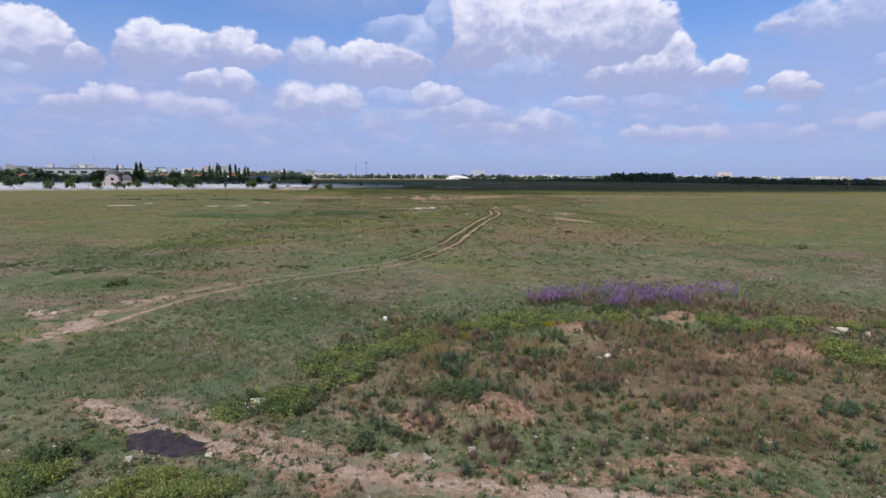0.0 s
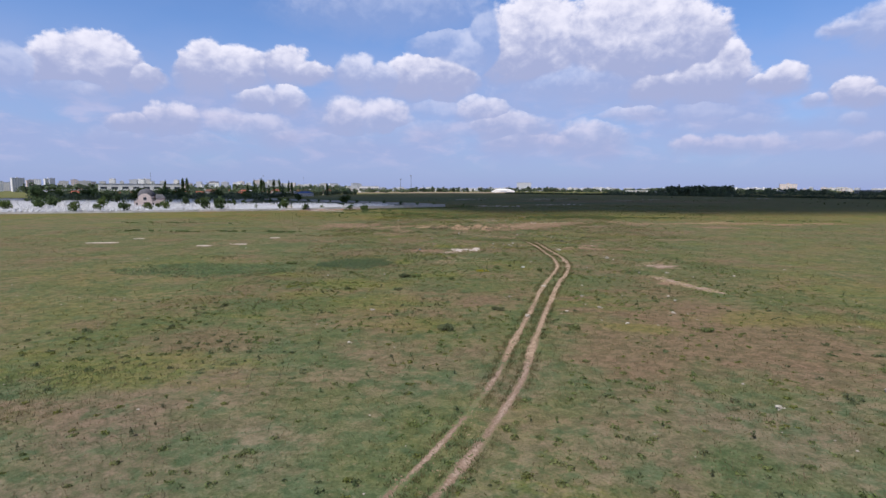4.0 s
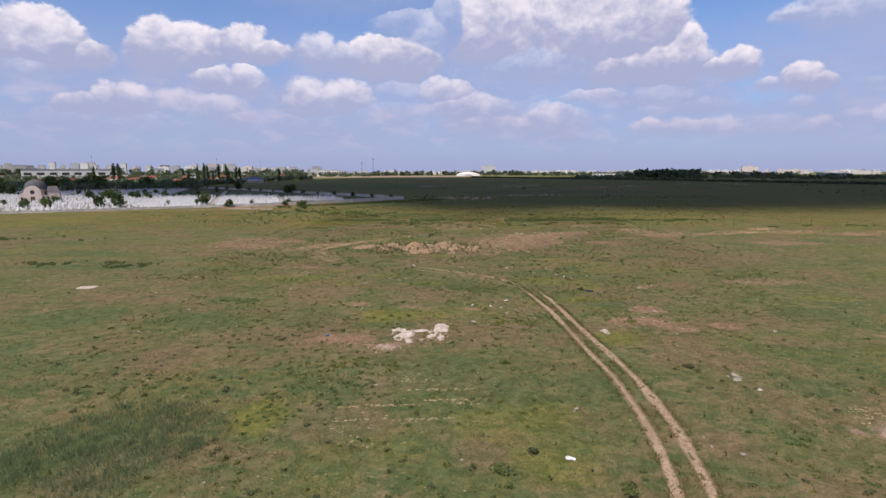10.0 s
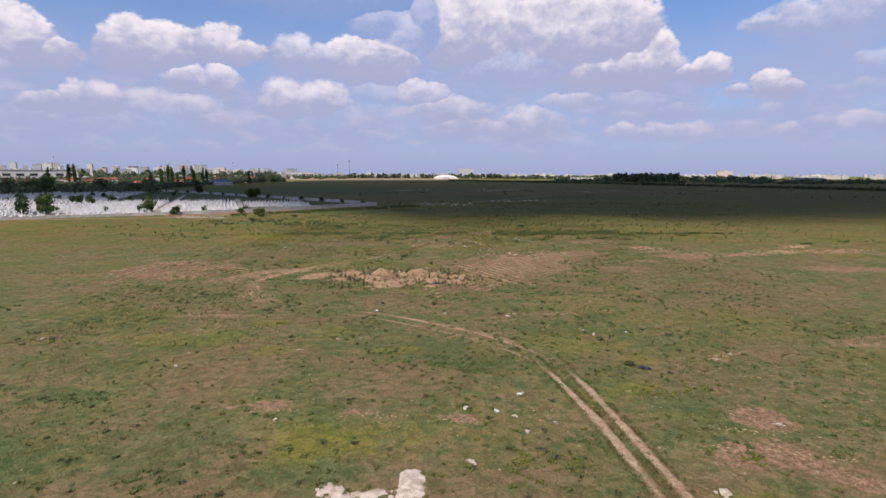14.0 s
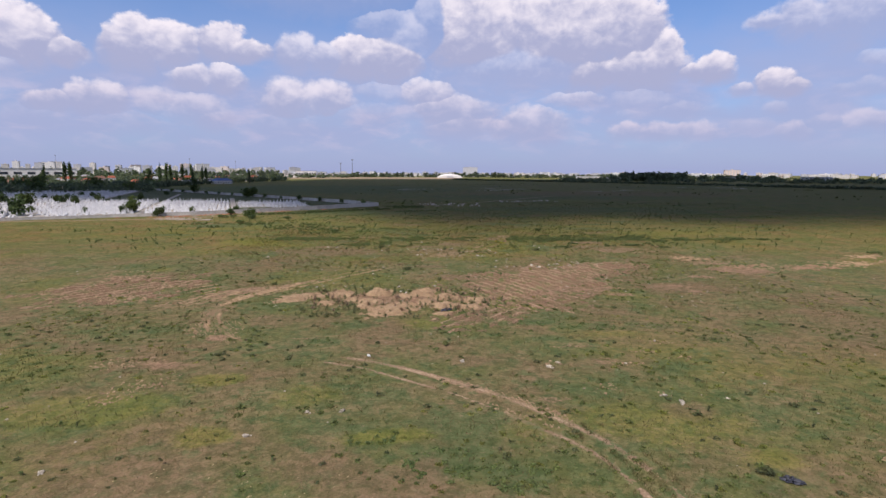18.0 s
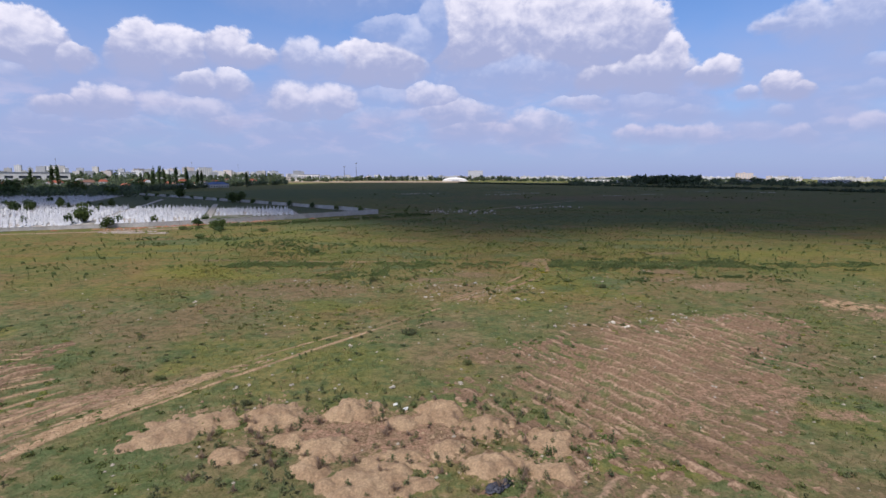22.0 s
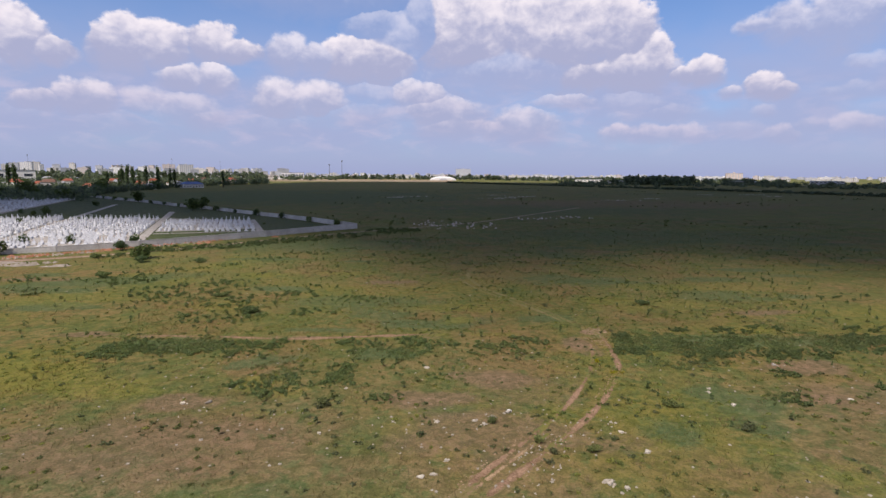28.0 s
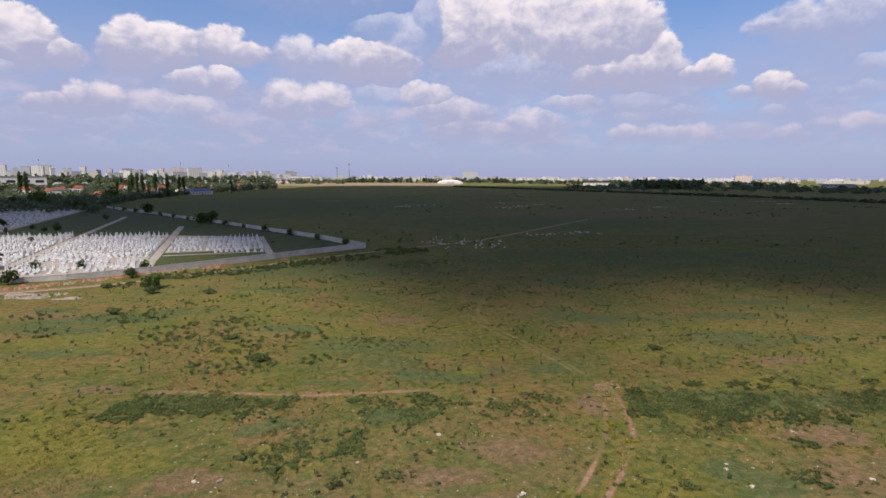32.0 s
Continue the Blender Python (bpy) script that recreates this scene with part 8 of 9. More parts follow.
def panel_wall(name, line, label, low):
    wall = thing(name, line[0][0], line[0][1], 0, 0, label, "wall", kind="structure")
    base = Matrix.Translation((-line[0][0], -line[0][1], 0))
    P = np.array(line)
    d = np.r_[0, np.cumsum(np.hypot(*np.diff(P, axis=0).T))]
    n = int(d[-1] / 4.0)
    at = lambda u: Vector((np.interp(u, d, P[:, 0]), np.interp(u, d, P[:, 1]), 0))
    for i in range(n):
        a, b = at(i * 4.0), at(i * 4.0 + 4.0)
        turn = math.degrees(math.atan2(b.y - a.y, b.x - a.x))
        m = (a + b) / 2
        tall = float(np.interp(m.x, [-200, -110, -70, -30], low)) * random.uniform(0.97, 1.03)
        o = part("panel", panel_me, wall)
        o.matrix_basis = base @ pose(m.x, m.y, 0.02, 0, 0, turn) @ Matrix.Diagonal((1, 1, tall, 1))
        o = part("post", post_me, wall)
        o.matrix_basis = base @ pose(a.x, a.y, 0.0, 0, 0, turn) @ Matrix.Diagonal((1, 1, tall, 1))


panel_wall("wall_front", FRONT, "weathered pale concrete panel wall of the cemetery", [0.42, 0.5, 0.8, 0.9])
panel_wall("wall_back", BACK, "weathered pale concrete panel wall behind the cemetery", [0.8, 0.8, 0.8, 0.9])
# rubble tipped along the wall
for i, (x, y) in enumerate([(-79.8, 289.6), (-73.0, 289.0), (-84.5, 292.3)]):
    earth_patch("rubble_heap", x, y, 2.2, 0.9, 12, M_RUBBLE, "tipped heap of pale building rubble", 0.18, 0.08, 0.14, 0.6, 700 + i, hump=0.45, category="rubble heap")
for i, (x, y) in enumerate([(-60.5, 322.0), (-58.6, 323.5), (-90.0, 301.0), (-95.0, 299.0), (-82.0, 305.5), (-75.5, 309.6), (-103.0, 294.5), (-46.0, 337.0)]):
    earth_patch("brick_mound", x, y, 1.0, 0.5, 30, M_BRICK, "small heap of broken red bricks by the wall", 0.15, 0.08, 0.12, 0.6, 720 + i, hump=0.5, category="brick heap")


def chapel(x, y, turn):
    c = thing("chapel", x, y, 0, turn, "small pinkish chapel with round arched front and dark dome", "chapel")
    nave = Solid().box(-4.4, 0, 0, 4.4, 14.0, 4.6)
    part("nave", nave.mesh("nave", M_PINK), c)
    front = Solid()
    arc = [(-3.6, 0.0), (-3.6, 4.4)] + [(-3.6 * math.cos(math.pi * k / 12), 4.4 + 3.6 * math.sin(math.pi * k / 12)) for k in range(1, 12)] + [(3.6, 4.4), (3.6, 0.0)]
    n = len(arc)
    front.v = [(a, -0.6, b) for a, b in arc] + [(a, 0.2, b) for a, b in arc]
    me = bpy.data.meshes.new("arched_front")
    me.from_pydata(front.v, [], [list(range(n))[::-1], list(range(n, 2 * n))] + [[i, i + n, (i + 1) % n + n, (i + 1) % n] for i in range(n)])
    me.materials.append(M_PINK)
    me.update()
    part("arched_front", me, c, "pinkish arched gable front")
    for k in (-1, 1):
        part("side_wing", Solid().box(4.4 * k - 1.4, -0.2, 0, 4.4 * k + 1.4, 5.0, 3.4).mesh("side_wing", M_PINK), c)
    part("roof", Solid().box(-4.9, 0.3, 4.6, 4.9, 14.4, 5.1, 0.25).mesh("roof", M_SLATE), c, "dark slate roof round the dome")
    part("drum", Solid().tube([(0.6, 6.4, 5.0), (0.6, 6.4, 6.4)], [4.6, 4.6], 20).mesh("drum", M_PINK), c)
    rings = [(4.9 * math.cos(math.pi * k / 18), 6.4 + 4.6 * math.sin(math.pi * k / 18)) for k in range(9)]
    part("dome", Solid().tube([(0.6, 6.4, z) for _, z in rings] + [(0.6, 6.4, 11.4)], [q for q, _ in rings] + [0.1], 20).mesh("dome", M_SLATE, True), c, "dark slate dome")
    part("long_wing", Solid().box(5.8, 2.0, 0, 10.6, 10.0, 5.2).mesh("long_wing", M_PINK), c)
    wing_roof = Solid()
    wing_roof.add([(5.6, 1.6, 5.2), (11.0, 1.6, 5.2), (11.0, 10.4, 5.2), (5.6, 10.4, 5.2), (5.6, 6.0, 7.6), (9.4, 6.0, 7.6)], [(0, 1, 5, 4), (1, 2, 5), (2, 3, 4, 5)])
    part("wing_roof", wing_roof.mesh("wing_roof", M_SLATE), c)
    ring = Solid()
    ring.add([(1.0 * math.cos(2 * math.pi * k / 12), -0.66, 4.9 + 1.0 * math.sin(2 * math.pi * k / 12)) for k in range(12)], [])
    me = bpy.data.meshes.new("round_window")
    me.from_pydata(ring.v + [(a, -0.5, b) for a, _, b in ring.v], [], [list(range(12)), list(range(12, 24))[::-1]] + [[i, (i + 1) % 12, (i + 1) % 12 + 12, i + 12] for i in range(12)])
    me.materials.append(M_GLASS)
    me.update()
    part("round_window", me, c)
    part("door", Solid().box(-0.9, -0.70, 0, 0.9, -0.5, 2.7).mesh("door", M_DARKWOOD), c)
    for k in (-1, 1):
        part("window", Solid().box(4.4 * k - 0.4, -0.26, 1.1, 4.4 * k + 0.4, -0.1, 2.5).mesh("window", M_GLASS), c)


chapel(-208.0, 344.0, 30)


# ---------------------------------------------------------------- trees
def tree_meshes(seed, h, w, leaves, size, mat, slim=False):
    g = np.random.default_rng(seed)
    t = Solid()
    lean = g.uniform(-0.03, 0.03, 2) * h
    top = 0.92 if slim else 0.55
    t.tube([(0, 0, -0.2), (lean[0] * 0.4, lean[1] * 0.4, h * 0.25), (lean[0], lean[1], h * top)], [0.035 * h, 0.026 * h, 0.008 * h], 6)
    if not slim:
        for k in range(5):
            a, z = 6.283 * k / 5 + g.uniform(0, 0.8), h * g.uniform(0.25, 0.45)
            t.tube([(0, 0, z), (0.25 * w * math.cos(a), 0.25 * w * math.sin(a), z + 0.22 * h)], [0.014 * h, 0.005 * h], 5)
    if slim:
        v, f = leaf_cards(leaves, w * 0.5, w * 0.5, h * 0.62, size, g, 0.3, 14, h * 0.55)
    else:
        v, f = leaf_cards(leaves, w * 0.66, w * 0.66, h * 0.60, size, g, 0.45, 12, h * 0.54)
        v[:, 2] = np.maximum(v[:, 2], 0.08 * h)
    return t.mesh("trunk", M_BARK), mesh_of("crown", v, f, mat)


ROUND = [tree_meshes(800 + i, 6.0, 5.8, 420, 0.50, M_TREE if i % 2 else M_TREELIGHT) for i in range(5)]
POPLAR = [tree_meshes(820 + i, 20.0, 4.6, 260, 0.9, M_TREE, True) for i in range(3)]


def tree(x, y, h, label="leafy green tree with a rounded uneven crown", group="trees round the cemetery", slim=False, wide=1.0):
    a, b = (POPLAR if slim else ROUND)[random.randrange(3 if slim else 5)]
    ob = thing("poplar" if slim else "tree", x, y, 0, random.uniform(0, 360), label, "tree", group)
    part("trunk", a, ob)
    part("crown", b, ob)
    s = h / (20.0 if slim else 6.0)
    ob.scale = (s * wide, s * wide, s)
    return ob


for x, y, h in ((-139.5, 302.0, 6.6), (-146.5, 301.0, 5.6), (-111.5, 319.5, 5.6), (-94.0, 302.0, 3.2), (-100.1, 318.6, 2.6), (-111.2, 439.7, 6.4), (-73.1, 317.0, 2.8), (-91.4, 322.0, 2.2), (-125.0, 313.3, 2.4),
                (-178.1, 359.2, 6.4), (-196.2, 367.9, 5.2), (-178.6, 282.6, 5.0), (-165.9, 296.8, 4.6), (-226.1, 331.2, 6.0), (-178.8, 300.6, 4.0), (-196.5, 272.1, 5.0), (-192.2, 284.3, 3.0)):
    tree(x, y, h)
for x, y, h in ((-171.0, 292.0, 2.8), (-190.0, 372.0, 4.6), (-238.0, 300.0, 6.5), (-256.0, 330.0, 7.0), (-240.0, 282.0, 6.0), (-164.0, 369.0, 3.6), (-172.0, 372.0, 3.8), (-180.0, 380.0, 4.2), (-176.0, 386.0, 3.6), (-168.0, 392.0, 4.0), (-188.0, 400.0, 3.6), (-280.0, 420.0, 7.0), (-296.0, 432.0, 7.5)):
    tree(x, y, h)
for i in range(17):
    u = (i + 0.5) / 17
    P = np.array(BACK[:-1])
    d = np.r_[0, np.cumsum(np.hypot(*np.diff(P, axis=0).T))]
    x, y = float(np.interp(u * d[-1], d, P[:, 0])) - 1.5, float(np.interp(u * d[-1], d, P[:, 1])) - 1.0
    tree(x, y, 7.0 if i == 10 else random.uniform(1.8, 2.8), "small dark evergreen along the cemetery wall")
tree(-112.0, 452.0, 6.0)
gr = random.Random(31)
for i in range(26):
    s_, r_ = gr.uniform(-170, -66), gr.uniform(-20, 150)
    gx, gy = plot(s_, r_)
    tree(gx, gy, gr.uniform(1.8, 3.6), "small round evergreen among the graves")

# the wooded suburb behind the cemetery
vr = random.Random(4)


def suburb_spot():
    while True:
        d, a = vr.uniform(560, 1250), radians(vr.uniform(-40, -13.5))
        x, y = d * math.sin(a), d * math.cos(a)
        lim = np.interp(y, [480, 544, 680, 860, 1110, 1400], [-140, -235, -268, -285, -250, -380])
        if x < lim:
            return x, y


for i in range(70):
    x, y = suburb_spot()
    tree(x, y, vr.uniform(6, 12), "broad dark green tree among suburban houses", "trees in the suburb", wide=vr.uniform(1.0, 1.5))
for i in range(16):
    a = radians(-19.5 - 0.42 * i + vr.uniform(-0.2, 0.2)) if i < 11 else radians(vr.uniform(-34, -14))
    d = vr.uniform(820, 900)
    tree(d * math.sin(a), d * math.cos(a), vr.uniform(17, 25), "tall slim dark poplar behind the houses", "poplars in the suburb", True)


def tree_mass(name, spots_, label, mat, leaf=1.3, per=34):
    """A far wood: uneven clumps of foliage, many to a row."""
    g = np.random.default_rng(len(spots_))
    ps = []
    for x, y, w, h in spots_:
        v, f = leaf_cards(per, w * 0.62, w * 0.62, h * 0.6, leaf * (0.5 + h / 18), g, 0.4, 6, h * 0.45)
        ps.append((v + np.array([x, y, 0]), f))
    stuff(name, ps, mat, label, "woodland")


spots_ = []
for i in range(1700):
    x, y = suburb_spot()
    spots_.append((x, y, vr.uniform(6, 13), vr.uniform(4.0, 8.5) + (4 if y > 850 else 0)))
tree_mass("suburb_greenery", spots_, "dense dark green gardens and trees of a suburb", M_HAZETREE, 1.3, 26)
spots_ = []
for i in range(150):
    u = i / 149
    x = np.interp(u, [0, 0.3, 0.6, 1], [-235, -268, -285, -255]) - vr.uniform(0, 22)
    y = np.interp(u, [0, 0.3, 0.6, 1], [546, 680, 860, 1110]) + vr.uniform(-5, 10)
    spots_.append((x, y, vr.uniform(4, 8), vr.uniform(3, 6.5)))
tree_mass("suburb_hedge", spots_, "uneven dark green hedge along the edge of the suburb", M_HAZETREE)
# the long hedge on the far side of the field
HEDGE = np.array([(560, 420), (480, 520), (405, 656), (373, 736), (330, 824), (271, 940), (186, 1068), (108, 1190), (40, 1290)])
d = np.r_[0, np.cumsum(np.hypot(*np.diff(HEDGE, axis=0).T))]
spots_ = []
for i in range(760):
    u = vr.uniform(0, d[-1])
    spots_.append((np.interp(u, d, HEDGE[:, 0]) + vr.uniform(-4, 10), np.interp(u, d, HEDGE[:, 1]) + vr.uniform(-4, 10), vr.uniform(4, 8), vr.uniform(2.0, 4.2)))
tree_mass("field_hedge", spots_, "long dark green hedge along the far side of the field", M_HAZETREE)


def wood(name, a0, a1, d0, d1, n, h0, h1, label, seed):
    g = random.Random(seed)
    out = []
    for i in range(n):
        a, dd = radians(g.uniform(a0, a1)), g.uniform(d0, d1)
        out.append((-5 + dd * math.sin(a), 188 + dd * math.cos(a), g.uniform(10, 22), g.uniform(h0, h1)))
    tree_mass(name, out, label, M_HAZETREE, 2.4, 26)


wood("far_wood", -9.0, 8.0, 1700, 1850, 120, 11, 20, "dark green wood on the horizon", 1)
wood("far_wood", -17.0, -9.0, 1350, 1800, 70, 8, 16, "dark green wood on the horizon", 2)
wood("far_wood", 8.0, 20.0, 1500, 1900, 110, 8, 15, "dark green wood on the horizon", 3)
wood("far_wood", 20.6, 26.4, 1080, 1200, 150, 12, 20, "dark rounded grove on the horizon", 4)
wood("far_wood", 18.0, 34.0, 1250, 1700, 190, 9, 15, "dark green wood on the horizon", 5)
wood("far_wood", 32.0, 46.0, 1100, 1600, 80, 4, 9, "dark green wood on the horizon", 6)
wood("far_wood", -46.0, -16.0, 1250, 1900, 340, 15, 26, "dark green wood on the horizon", 7)


wood("far_wood", 14.0, 46.0, 950, 1300, 240, 4, 7, "dark green wood along the far hedge", 8)


# ---------------------------------------------------------------- buildings
def far_field(name, a0, a1, d0, d1, mat, label):
    pts_ = [(-5 + d_ * math.sin(radians(a)), 188 + d_ * math.cos(radians(a))) for a, d_ in
            [(a0 + (a1 - a0) * k / 8, d0) for k in range(9)] + [(a1 - (a1 - a0) * k / 8, d1) for k in range(9)]]
    flat_sheet(name, pts_, 0.25, mat, label, "field")


far_field("stubble_field", -19.5, 3.0, 1220, 1680, M_TAN, "pale stubble field in the sun far off")


def house(x, y, w, d_, h, turn, wall, roof, label, storeys=1):
    o = thing("house", x, y, 0, turn, label, "house", "houses of the suburb")
    part("wall", Solid().box(-w / 2, -d_ / 2, -0.2, w / 2, d_ / 2, h).mesh("wall", wall), o)
    r, e = Solid(), 0.5
    top = h + 0.32 * d_
    r.add([(-w / 2 - e, -d_ / 2 - e, h - 0.15), (w / 2 + e, -d_ / 2 - e, h - 0.15), (w / 2 + e, d_ / 2 + e, h - 0.15), (-w / 2 - e, d_ / 2 + e, h - 0.15),
           (-w / 2 - e + 0.22 * w, 0, top), (w / 2 + e - 0.22 * w, 0, top)], [(0, 1, 5, 4), (1, 2, 5), (2, 3, 4, 5), (3, 0, 4), (3, 2, 1, 0)])
    rf = part("roof", r.mesh("roof", roof), o)
    part("chimney", Solid().box(w * 0.12, -0.35, top - 1.2, w * 0.12 + 0.7, 0.35, top + 0.7).mesh("chimney", M_BRICK), rf)
    n = max(2, int(w / 3.2))
    for k in range(n):
        cx = -w / 2 + (k + 0.5) * w / n
        if k == n // 2:
            part("door", Solid().box(cx - 0.5, -d_ / 2 - 0.08, 0, cx + 0.5, -d_ / 2 + 0.05, 2.1).mesh("door", M_DARKWOOD), o)
        else:
            for f in range(storeys):
                part("window", Solid().box(cx - 0.65, -d_ / 2 - 0.06, 1.0 + 2.8 * f, cx + 0.65, -d_ / 2 + 0.05, 2.3 + 2.8 * f).mesh("window", M_GLASS), o)


for x, y, w, roof, wall in ((-452, 800, 15, M_ROOFRED, M_PLASTER), (-428, 806, 17, M_ROOFRED, M_PLASTER), (-405, 800, 12, M_ROOFGREY, M_PLASTER), (-520, 890, 20, M_ROOFRED, M_CREAM), (-500, 930, 16, M_ROOFRED, M_PLASTER),
                            (-447, 950, 14, M_ROOFBROWN, M_PLASTER), (-377, 960, 18, M_ROOFRED, M_CREAM), (-275, 830, 24, M_ROOFBLUE, M_PLASTER), (-300, 850, 12, M_ROOFGREY, M_PLASTER), (-350, 880, 13, M_ROOFBROWN, M_CREAM)):
    lab = {M_ROOFRED: "low plastered house with a red tiled roof", M_ROOFGREY: "low plastered house with a grey sheet roof", M_ROOFBROWN: "low plastered house with a brown tiled roof", M_ROOFBLUE: "low wide building with a bright blue roof"}[roof]
    house(x, y, w, 9, 4.2, vr.uniform(-25, 25) + 25, wall, roof, lab)
for i in range(56):
    x, y = suburb_spot()
    while math.hypot(x, y) < 760:
        x, y = suburb_spot()
    k = vr.randrange(5)
    roof = (M_ROOFRED, M_ROOFGREY, M_ROOFBROWN, M_ROOFRED, M_ROOFGREY)[k]
    st = vr.choice((1, 1, 2))
    house(x, y, vr.uniform(8, 14), vr.uniform(7, 9), 2.8 + 2.6 * (st - 1) + vr.uniform(0.5, 2.2), vr.uniform(0, 60), vr.choice((M_PLASTER, M_CREAM, M_PLASTER)), roof,
          ("low plastered house with a red tiled roof", "pale house with a grey sheet roof", "pale house with a brown tiled roof", "low plastered house with a red tiled roof", "pale house with a grey sheet roof")[k], st)


def hall(x, y, w, d_, h, turn, label, wall=None, bays=8):
    o = thing("warehouse", x, y, 0, turn, label, "warehouse", "sheds and warehouses")
    part("wall", Solid().box(-w / 2, -d_ / 2, -0.2, w / 2, d_ / 2, h).mesh("wall", wall or M_PLASTER), o)
    part("roof", Solid().box(-w / 2 - 0.6, -d_ / 2 - 0.6, h, w / 2 + 0.6, d_ / 2 + 0.6, h + 0.6).mesh("roof", M_ROOFGREY), o)
    for k in range(bays):
        cx = -w / 2 + (k + 0.5) * w / bays
        part("window", Solid().box(cx - w / bays * 0.3, -d_ / 2 - 0.08, h * 0.55, cx + w / bays * 0.3, -d_ / 2 + 0.05, h * 0.75).mesh("window", M_GLASS), o)


def polar(t_deg, dist):
    return -5 + dist * math.sin(radians(t_deg)), 188 + dist * math.cos(radians(t_deg))


hall(-620, 960, 130, 30, 19, 35, "long low white warehouse behind the trees")
hall(-700, 900, 60, 24, 9, 35, "low white shed behind the trees")
hall(*polar(-13.4, 1700), 62, 40, 19, 10, "white square building at the edge of the city")
hall(*polar(-12.3, 1720), 40, 30, 12, 10, "low white hall at the edge of the city")
hall(*polar(17.0, 1380), 70, 22, 7, -10, "long low white warehouse behind the hedge")
hall(*polar(20.0, 1300), 60, 20, 6, -15, "long low white warehouse behind the hedge")
hall(*polar(31.0, 1350), 70, 20, 7, -25, "long low white warehouse behind the hedge")
hall(*polar(37.0, 1450), 60, 20, 8, -30, "long low grey warehouse behind the hedge", M_PANEL)
hall(*polar(-21.0, 1450), 70, 24, 10, 20, "low white shed behind the trees")
hall(*polar(-27.0, 1350), 80, 24, 11, 20, "low white shed behind the trees")
for i in range(5):
    hall(*polar(-17.5 + 1.0 * i, 1500 + 40 * i), vr.uniform(25, 45), 20, vr.uniform(8, 14), 10, "pale low hall at the edge of the city", vr.choice((M_PLASTER, M_PANEL, M_CREAM)), 5)
# vaulted sports hall
dome = Solid()
for i in range(13):
    a = math.pi * i / 12
    for j in range(9):
        dome.v.append((-38 * math.cos(a), -18 + j * 4.5, 11.5 * math.sin(a) * (0.72 + 0.28 * math.sin(math.pi * j / 8))))
dome_f = [(i * 9 + j, i * 9 + j + 1, (i + 1) * 9 + j + 1, (i + 1) * 9 + j) for i in range(12) for j in range(8)] + [tuple(i * 9 for i in range(13)), tuple(i * 9 + 8 for i in range(12, -1, -1))]
dome_me = bpy.data.meshes.new("vault")
dome_me.from_pydata(dome.v, [], dome_f)
dome_me.materials.append(M_PLASTER)
dome_me.update()
dome_ob = thing("sports_hall", *polar(1.9, 1600), 0, 0, "white vaulted sports hall at the edge of the city", "hall")
part("vault", dome_me, dome_ob)
part("entrance", Solid().box(-10, -21, 0, 10, -17, 5).mesh("entrance", M_PANEL), dome_ob)


def mast(x, y, h, label, w=2.4):
    o = thing("mast", x, y, 0, 0, label, "mast", "masts on the skyline")
    part("shaft", Solid().tube([(0, 0, 0), (0, 0, h)], [w * 0.5, w * 0.25], 6).mesh("shaft", M_STEEL), o)
    part("platform", Solid().box(-w, -w, h * 0.93, w, w, h * 0.97).mesh("platform", M_STEEL), o)
    part("lamp_head", Solid().box(-w * 1.2, -0.4, h * 0.97, w * 1.2, 0.4, h).mesh("lamp_head", M_STEEL), o)


mast(-322, 2022, 48, "tall grey floodlight mast")
mast(-315, 2249, 66, "tall grey lattice mast")
for a, dd, h in ((-24.4, 2200, 66), (-20.2, 2300, 60), (-35.2, 2000, 66)):
    mast(*polar(a, dd), h, "thin grey radio mast over the roofs", 0.9)


def block(x, y, w, d_, h, turn, wall, label):
    """A slab of flats: body, parapet, stair head, window bands storey by storey."""
    o = thing("apartment_block", x, y, 0, turn, label, "apartment block", "apartment blocks on the skyline")
    body = part("body", Solid().box(-w / 2, -d_ / 2, -0.5, w / 2, d_ / 2, h).mesh("body", wall), o)
    part("parapet", Solid().box(-w / 2 - 0.3, -d_ / 2 - 0.3, h, w / 2 + 0.3, d_ / 2 + 0.3, h + 0.9).mesh("parapet", M_PANEL), o)
    part("stair_head", Solid().box(-3, -2, h + 0.9, 3, 3, h + 3.6).mesh("stair_head", wall), o)
    n, cols = int(h / 3), max(3, int(w / 7))
    for c in range(cols):
        cx = -w / 2 + (c + 0.5) * w / cols
        part("window_bay", Solid().box(cx - w / cols * 0.16, -d_ / 2 - 0.12, 1.0, cx + w / cols * 0.16, -d_ / 2 + 0.1, h - 1.2).mesh("window_bay", M_HAZYGLASS), o)


WALLS = ((M_PLASTER, "pale white slab of flats on the skyline"), (M_CREAM, "cream slab of flats on the skyline"), (M_PANEL, "grey concrete slab of flats on the skyline"), (M_PINK, "pinkish slab of flats on the skyline"))
for i in range(60):
    a = -46 + 32 * i / 59 + vr.uniform(-0.3, 0.3)
    wall, lab = WALLS[vr.choice((0, 1, 1, 2, 2, 3))]
    dd = vr.uniform(2200, 3300)
    block(*polar(a, dd), vr.uniform(16, 55), 14, vr.uniform(30, 54) * dd / 2600 * (1.0 if a < -22 else 0.7), -a + vr.uniform(-30, 30), wall, lab)
for i in range(80):
    a = -15 + 60 * i / 79 + vr.uniform(-0.4, 0.4)
    wall, lab = WALLS[vr.choice((0, 0, 1, 2, 2, 3))]
    dd = vr.uniform(2600, 4200)
    block(*polar(a, dd), vr.uniform(16, 60), 14, vr.uniform(9, 17) * dd / 2800, -a + vr.uniform(-30, 30), wall, lab)
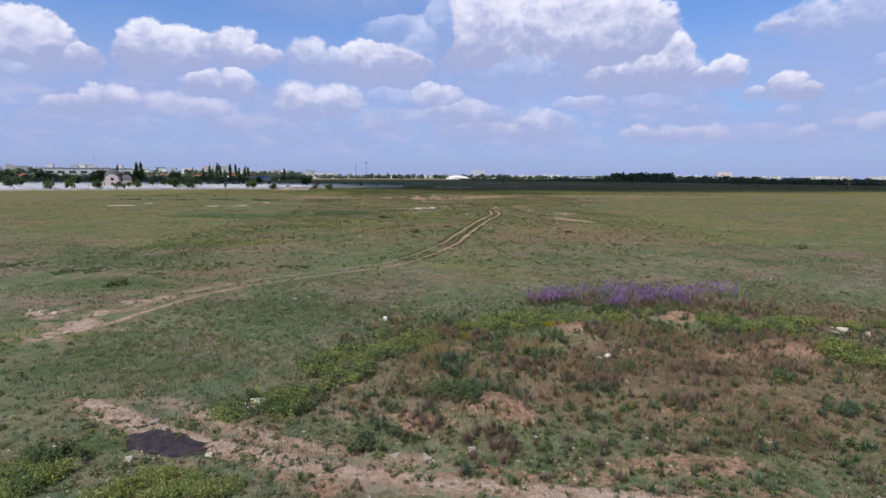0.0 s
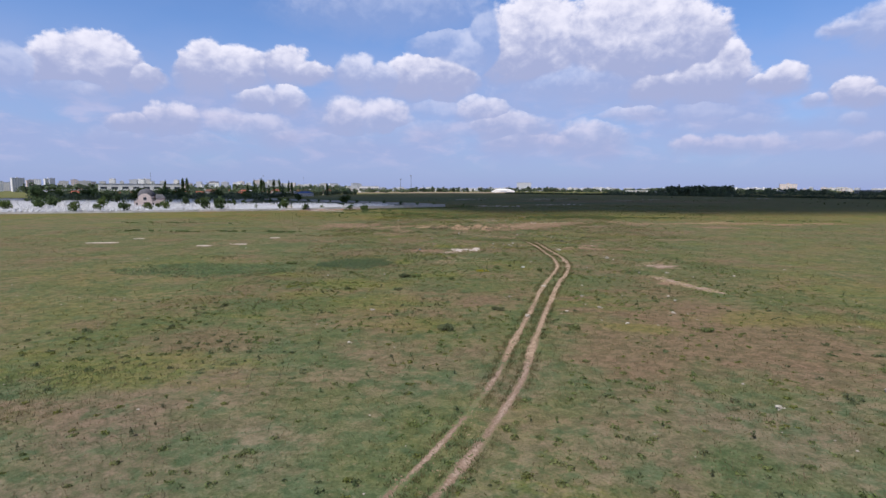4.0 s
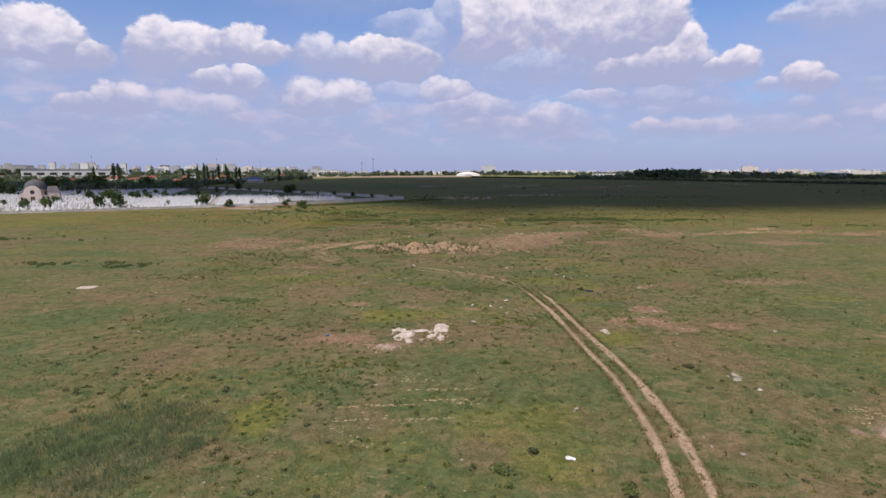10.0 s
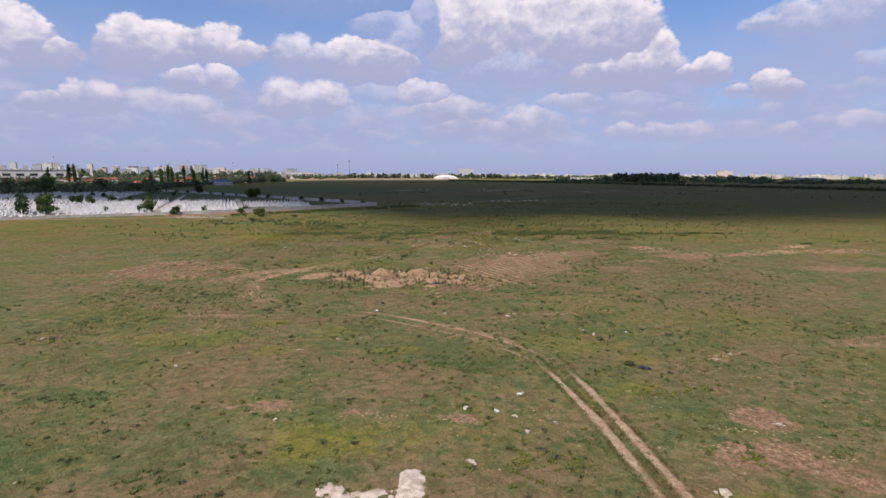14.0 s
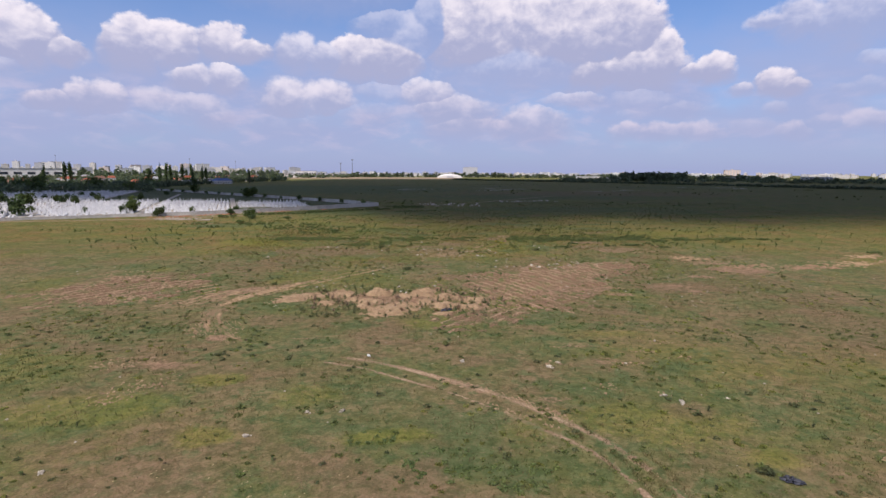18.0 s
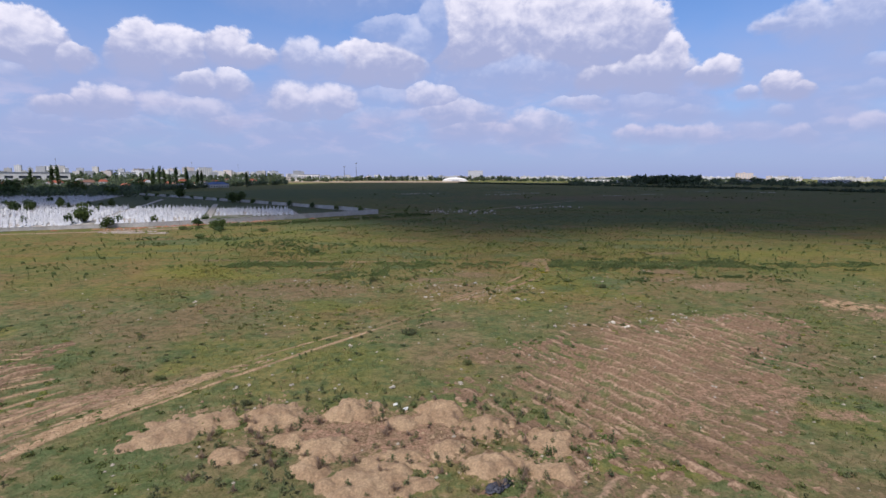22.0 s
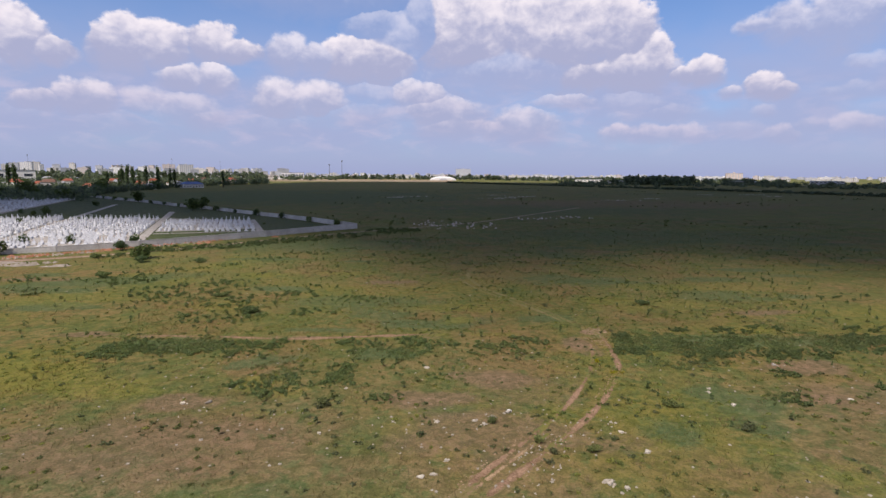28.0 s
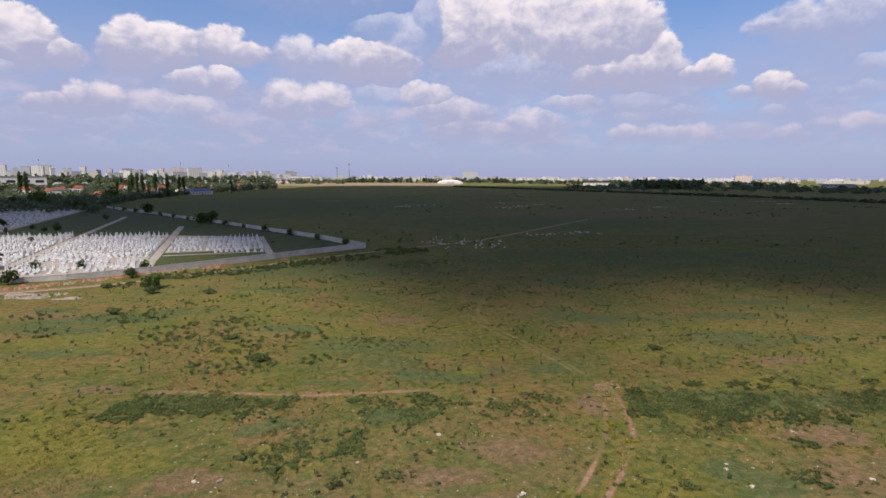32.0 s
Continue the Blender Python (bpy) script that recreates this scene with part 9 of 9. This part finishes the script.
for i in range(84):
    a = -22 + 68 * i / 83 + vr.uniform(-0.9, 0.9)
    wall, lab = WALLS[vr.choice((0, 1, 1, 2, 2, 3))]
    block(*polar(a, vr.uniform(2000, 2600)), vr.uniform(14, 44), 12, vr.uniform(8, 15), -a + vr.uniform(-20, 20), wall, lab.replace("slab of flats", "low building"))
block(*polar(29.9, 1900), 46, 16, 26, -20, M_PINK, "pinkish slab of flats on the skyline")
block(*polar(4.0, 3000), 80, 20, 46, 0, M_PANEL, "tall grey slab of flats on the skyline")
for a in (11.6, 12.4, 13.1, 26.4, 27.1, 27.7):
    block(*polar(a, 2100), 44, 14, vr.uniform(13, 18), -a, M_PLASTER, "pale white slab of flats on the skyline")

# rubbish tipped in the shaded part of the field
for x, y, n in ((-27, 593, 9), (-15, 615, 9), (48, 583, 10), (59, 603, 10), (53, 650, 8), (76, 627, 8), (133, 566, 7), (166, 597, 8), (259, 690, 7), (306, 697, 8), (302, 657, 6), (5, 380, 7), (8, 371, 5), (-3, 375, 5), (10, 362, 4), (40, 403, 6), (56, 408, 5)):
    bits = []
    for k in range(n * 3):
        px, py, s, t = x + vr.gauss(0, 6), y + vr.gauss(0, 3), vr.uniform(0.4, 1.5), vr.uniform(0, 6.28)
        c, e = s * math.cos(t), s * math.sin(t)
        bits.append((np.stack([v0[:, 0] * c - v0[:, 1] * e + px, v0[:, 0] * e + v0[:, 1] * c + py, v0[:, 2] * s * 1.4], 1), f0))
    stuff("rubbish", bits, M_CHALK, "pale rubbish and rubble tipped in the grass", "rubbish")
xs, ys = scatter(2400, -60, 340, 360, 900)
k = vnoise(xs * 0.35, ys, 22.0, 17, 3) > 0.64
many(SHRUBS, xs[k], ys[k], 0.6, 1.6, "scrub", "dark scattered scrub across the far field", "shrubs", M_WEED)


# ---------------------------------------------------------------- the cloud that shades the far field
def shade_cloud():
    """A broad flat cumulus overhead, whose shadow lies on the far half of the field."""
    alt = 760.0
    off = sun_way * (alt / sun_way.z)
    near_x = [-2500, -700, -340, -300, -262, -235, -157, -100, -60, -24, -7, 5, 25, 50, 90, 150, 400, 1200, 2600]
    near_y = [900, 560, 440, 430, 420, 413, 392, 384, 340, 306, 290, 279, 276, 280, 286, 292, 306, 384, 590]
    far_y = [980, 620, 560, 830, 1150, 1300, 1380, 1400, 1400, 1400, 1400, 1400, 1400, 1400, 1400, 1400, 1400, 1400, 1300]
    us, vs = np.linspace(-1900, 1900, 330), np.linspace(0, 1, 110)
    U, V = np.meshgrid(us, vs)
    u, v = U.ravel(), V.ravel()
    n0, n1 = np.interp(u, near_x, near_y) - 80, np.interp(u, near_x, far_y) + 80
    y = n0 + (n1 - n0) * v
    rim = np.minimum(y - n0 - 80, n1 - y - 80)
    rim = np.minimum(rim, 1900 - np.abs(u)) + (vnoise(u, y, 46.0, 5, 4) - 0.5) * 44
    thick = np.clip(rim / 84 + 0.5, 0, 1)
    top = np.stack([u + off.x, y + off.y, alt + 25 + 120 * thick * vnoise(u, y, 130, 8, 4)], 1)
    low = np.stack([u + off.x, y + off.y, alt - 8 * thick], 1)
    f = grid_faces(330, 110)
    me = mesh_of("cloud", np.concatenate([top, low]), np.concatenate([f, f[:, ::-1] + len(top)]), M_CLOUD, True)
    a = me.attributes.new("thick", "FLOAT", "POINT")
    a.data.foreach_set("value", np.tile(thick, 2).astype(np.float32))
    tagged(new("cloud", me), "broad white cumulus drifting high over the field", "cloud", kind="structure")


M_CLOUD = bpy.data.materials.new("cloud vapour")
M_CLOUD.use_nodes = True
ct = M_CLOUD.node_tree
ct.nodes.clear()
cn = Nodes(ct)
clear, body = ct.nodes.new("ShaderNodeBsdfTransparent"), ct.nodes.new("ShaderNodeBsdfTranslucent")
body.inputs[0].default_value = (0.11, 0.11, 0.115, 1)
cmix = ct.nodes.new("ShaderNodeMixShader")
ct.links.new(cn.math("MULTIPLY", cn.step(attribute(cn, "thick"), 0.0, 1.0), 0.93), cmix.inputs[0])
ct.links.new(clear.outputs[0], cmix.inputs[1])
ct.links.new(body.outputs[0], cmix.inputs[2])
ct.links.new(cmix.outputs[0], ct.nodes.new("ShaderNodeOutputMaterial").inputs[0])
shade_cloud()
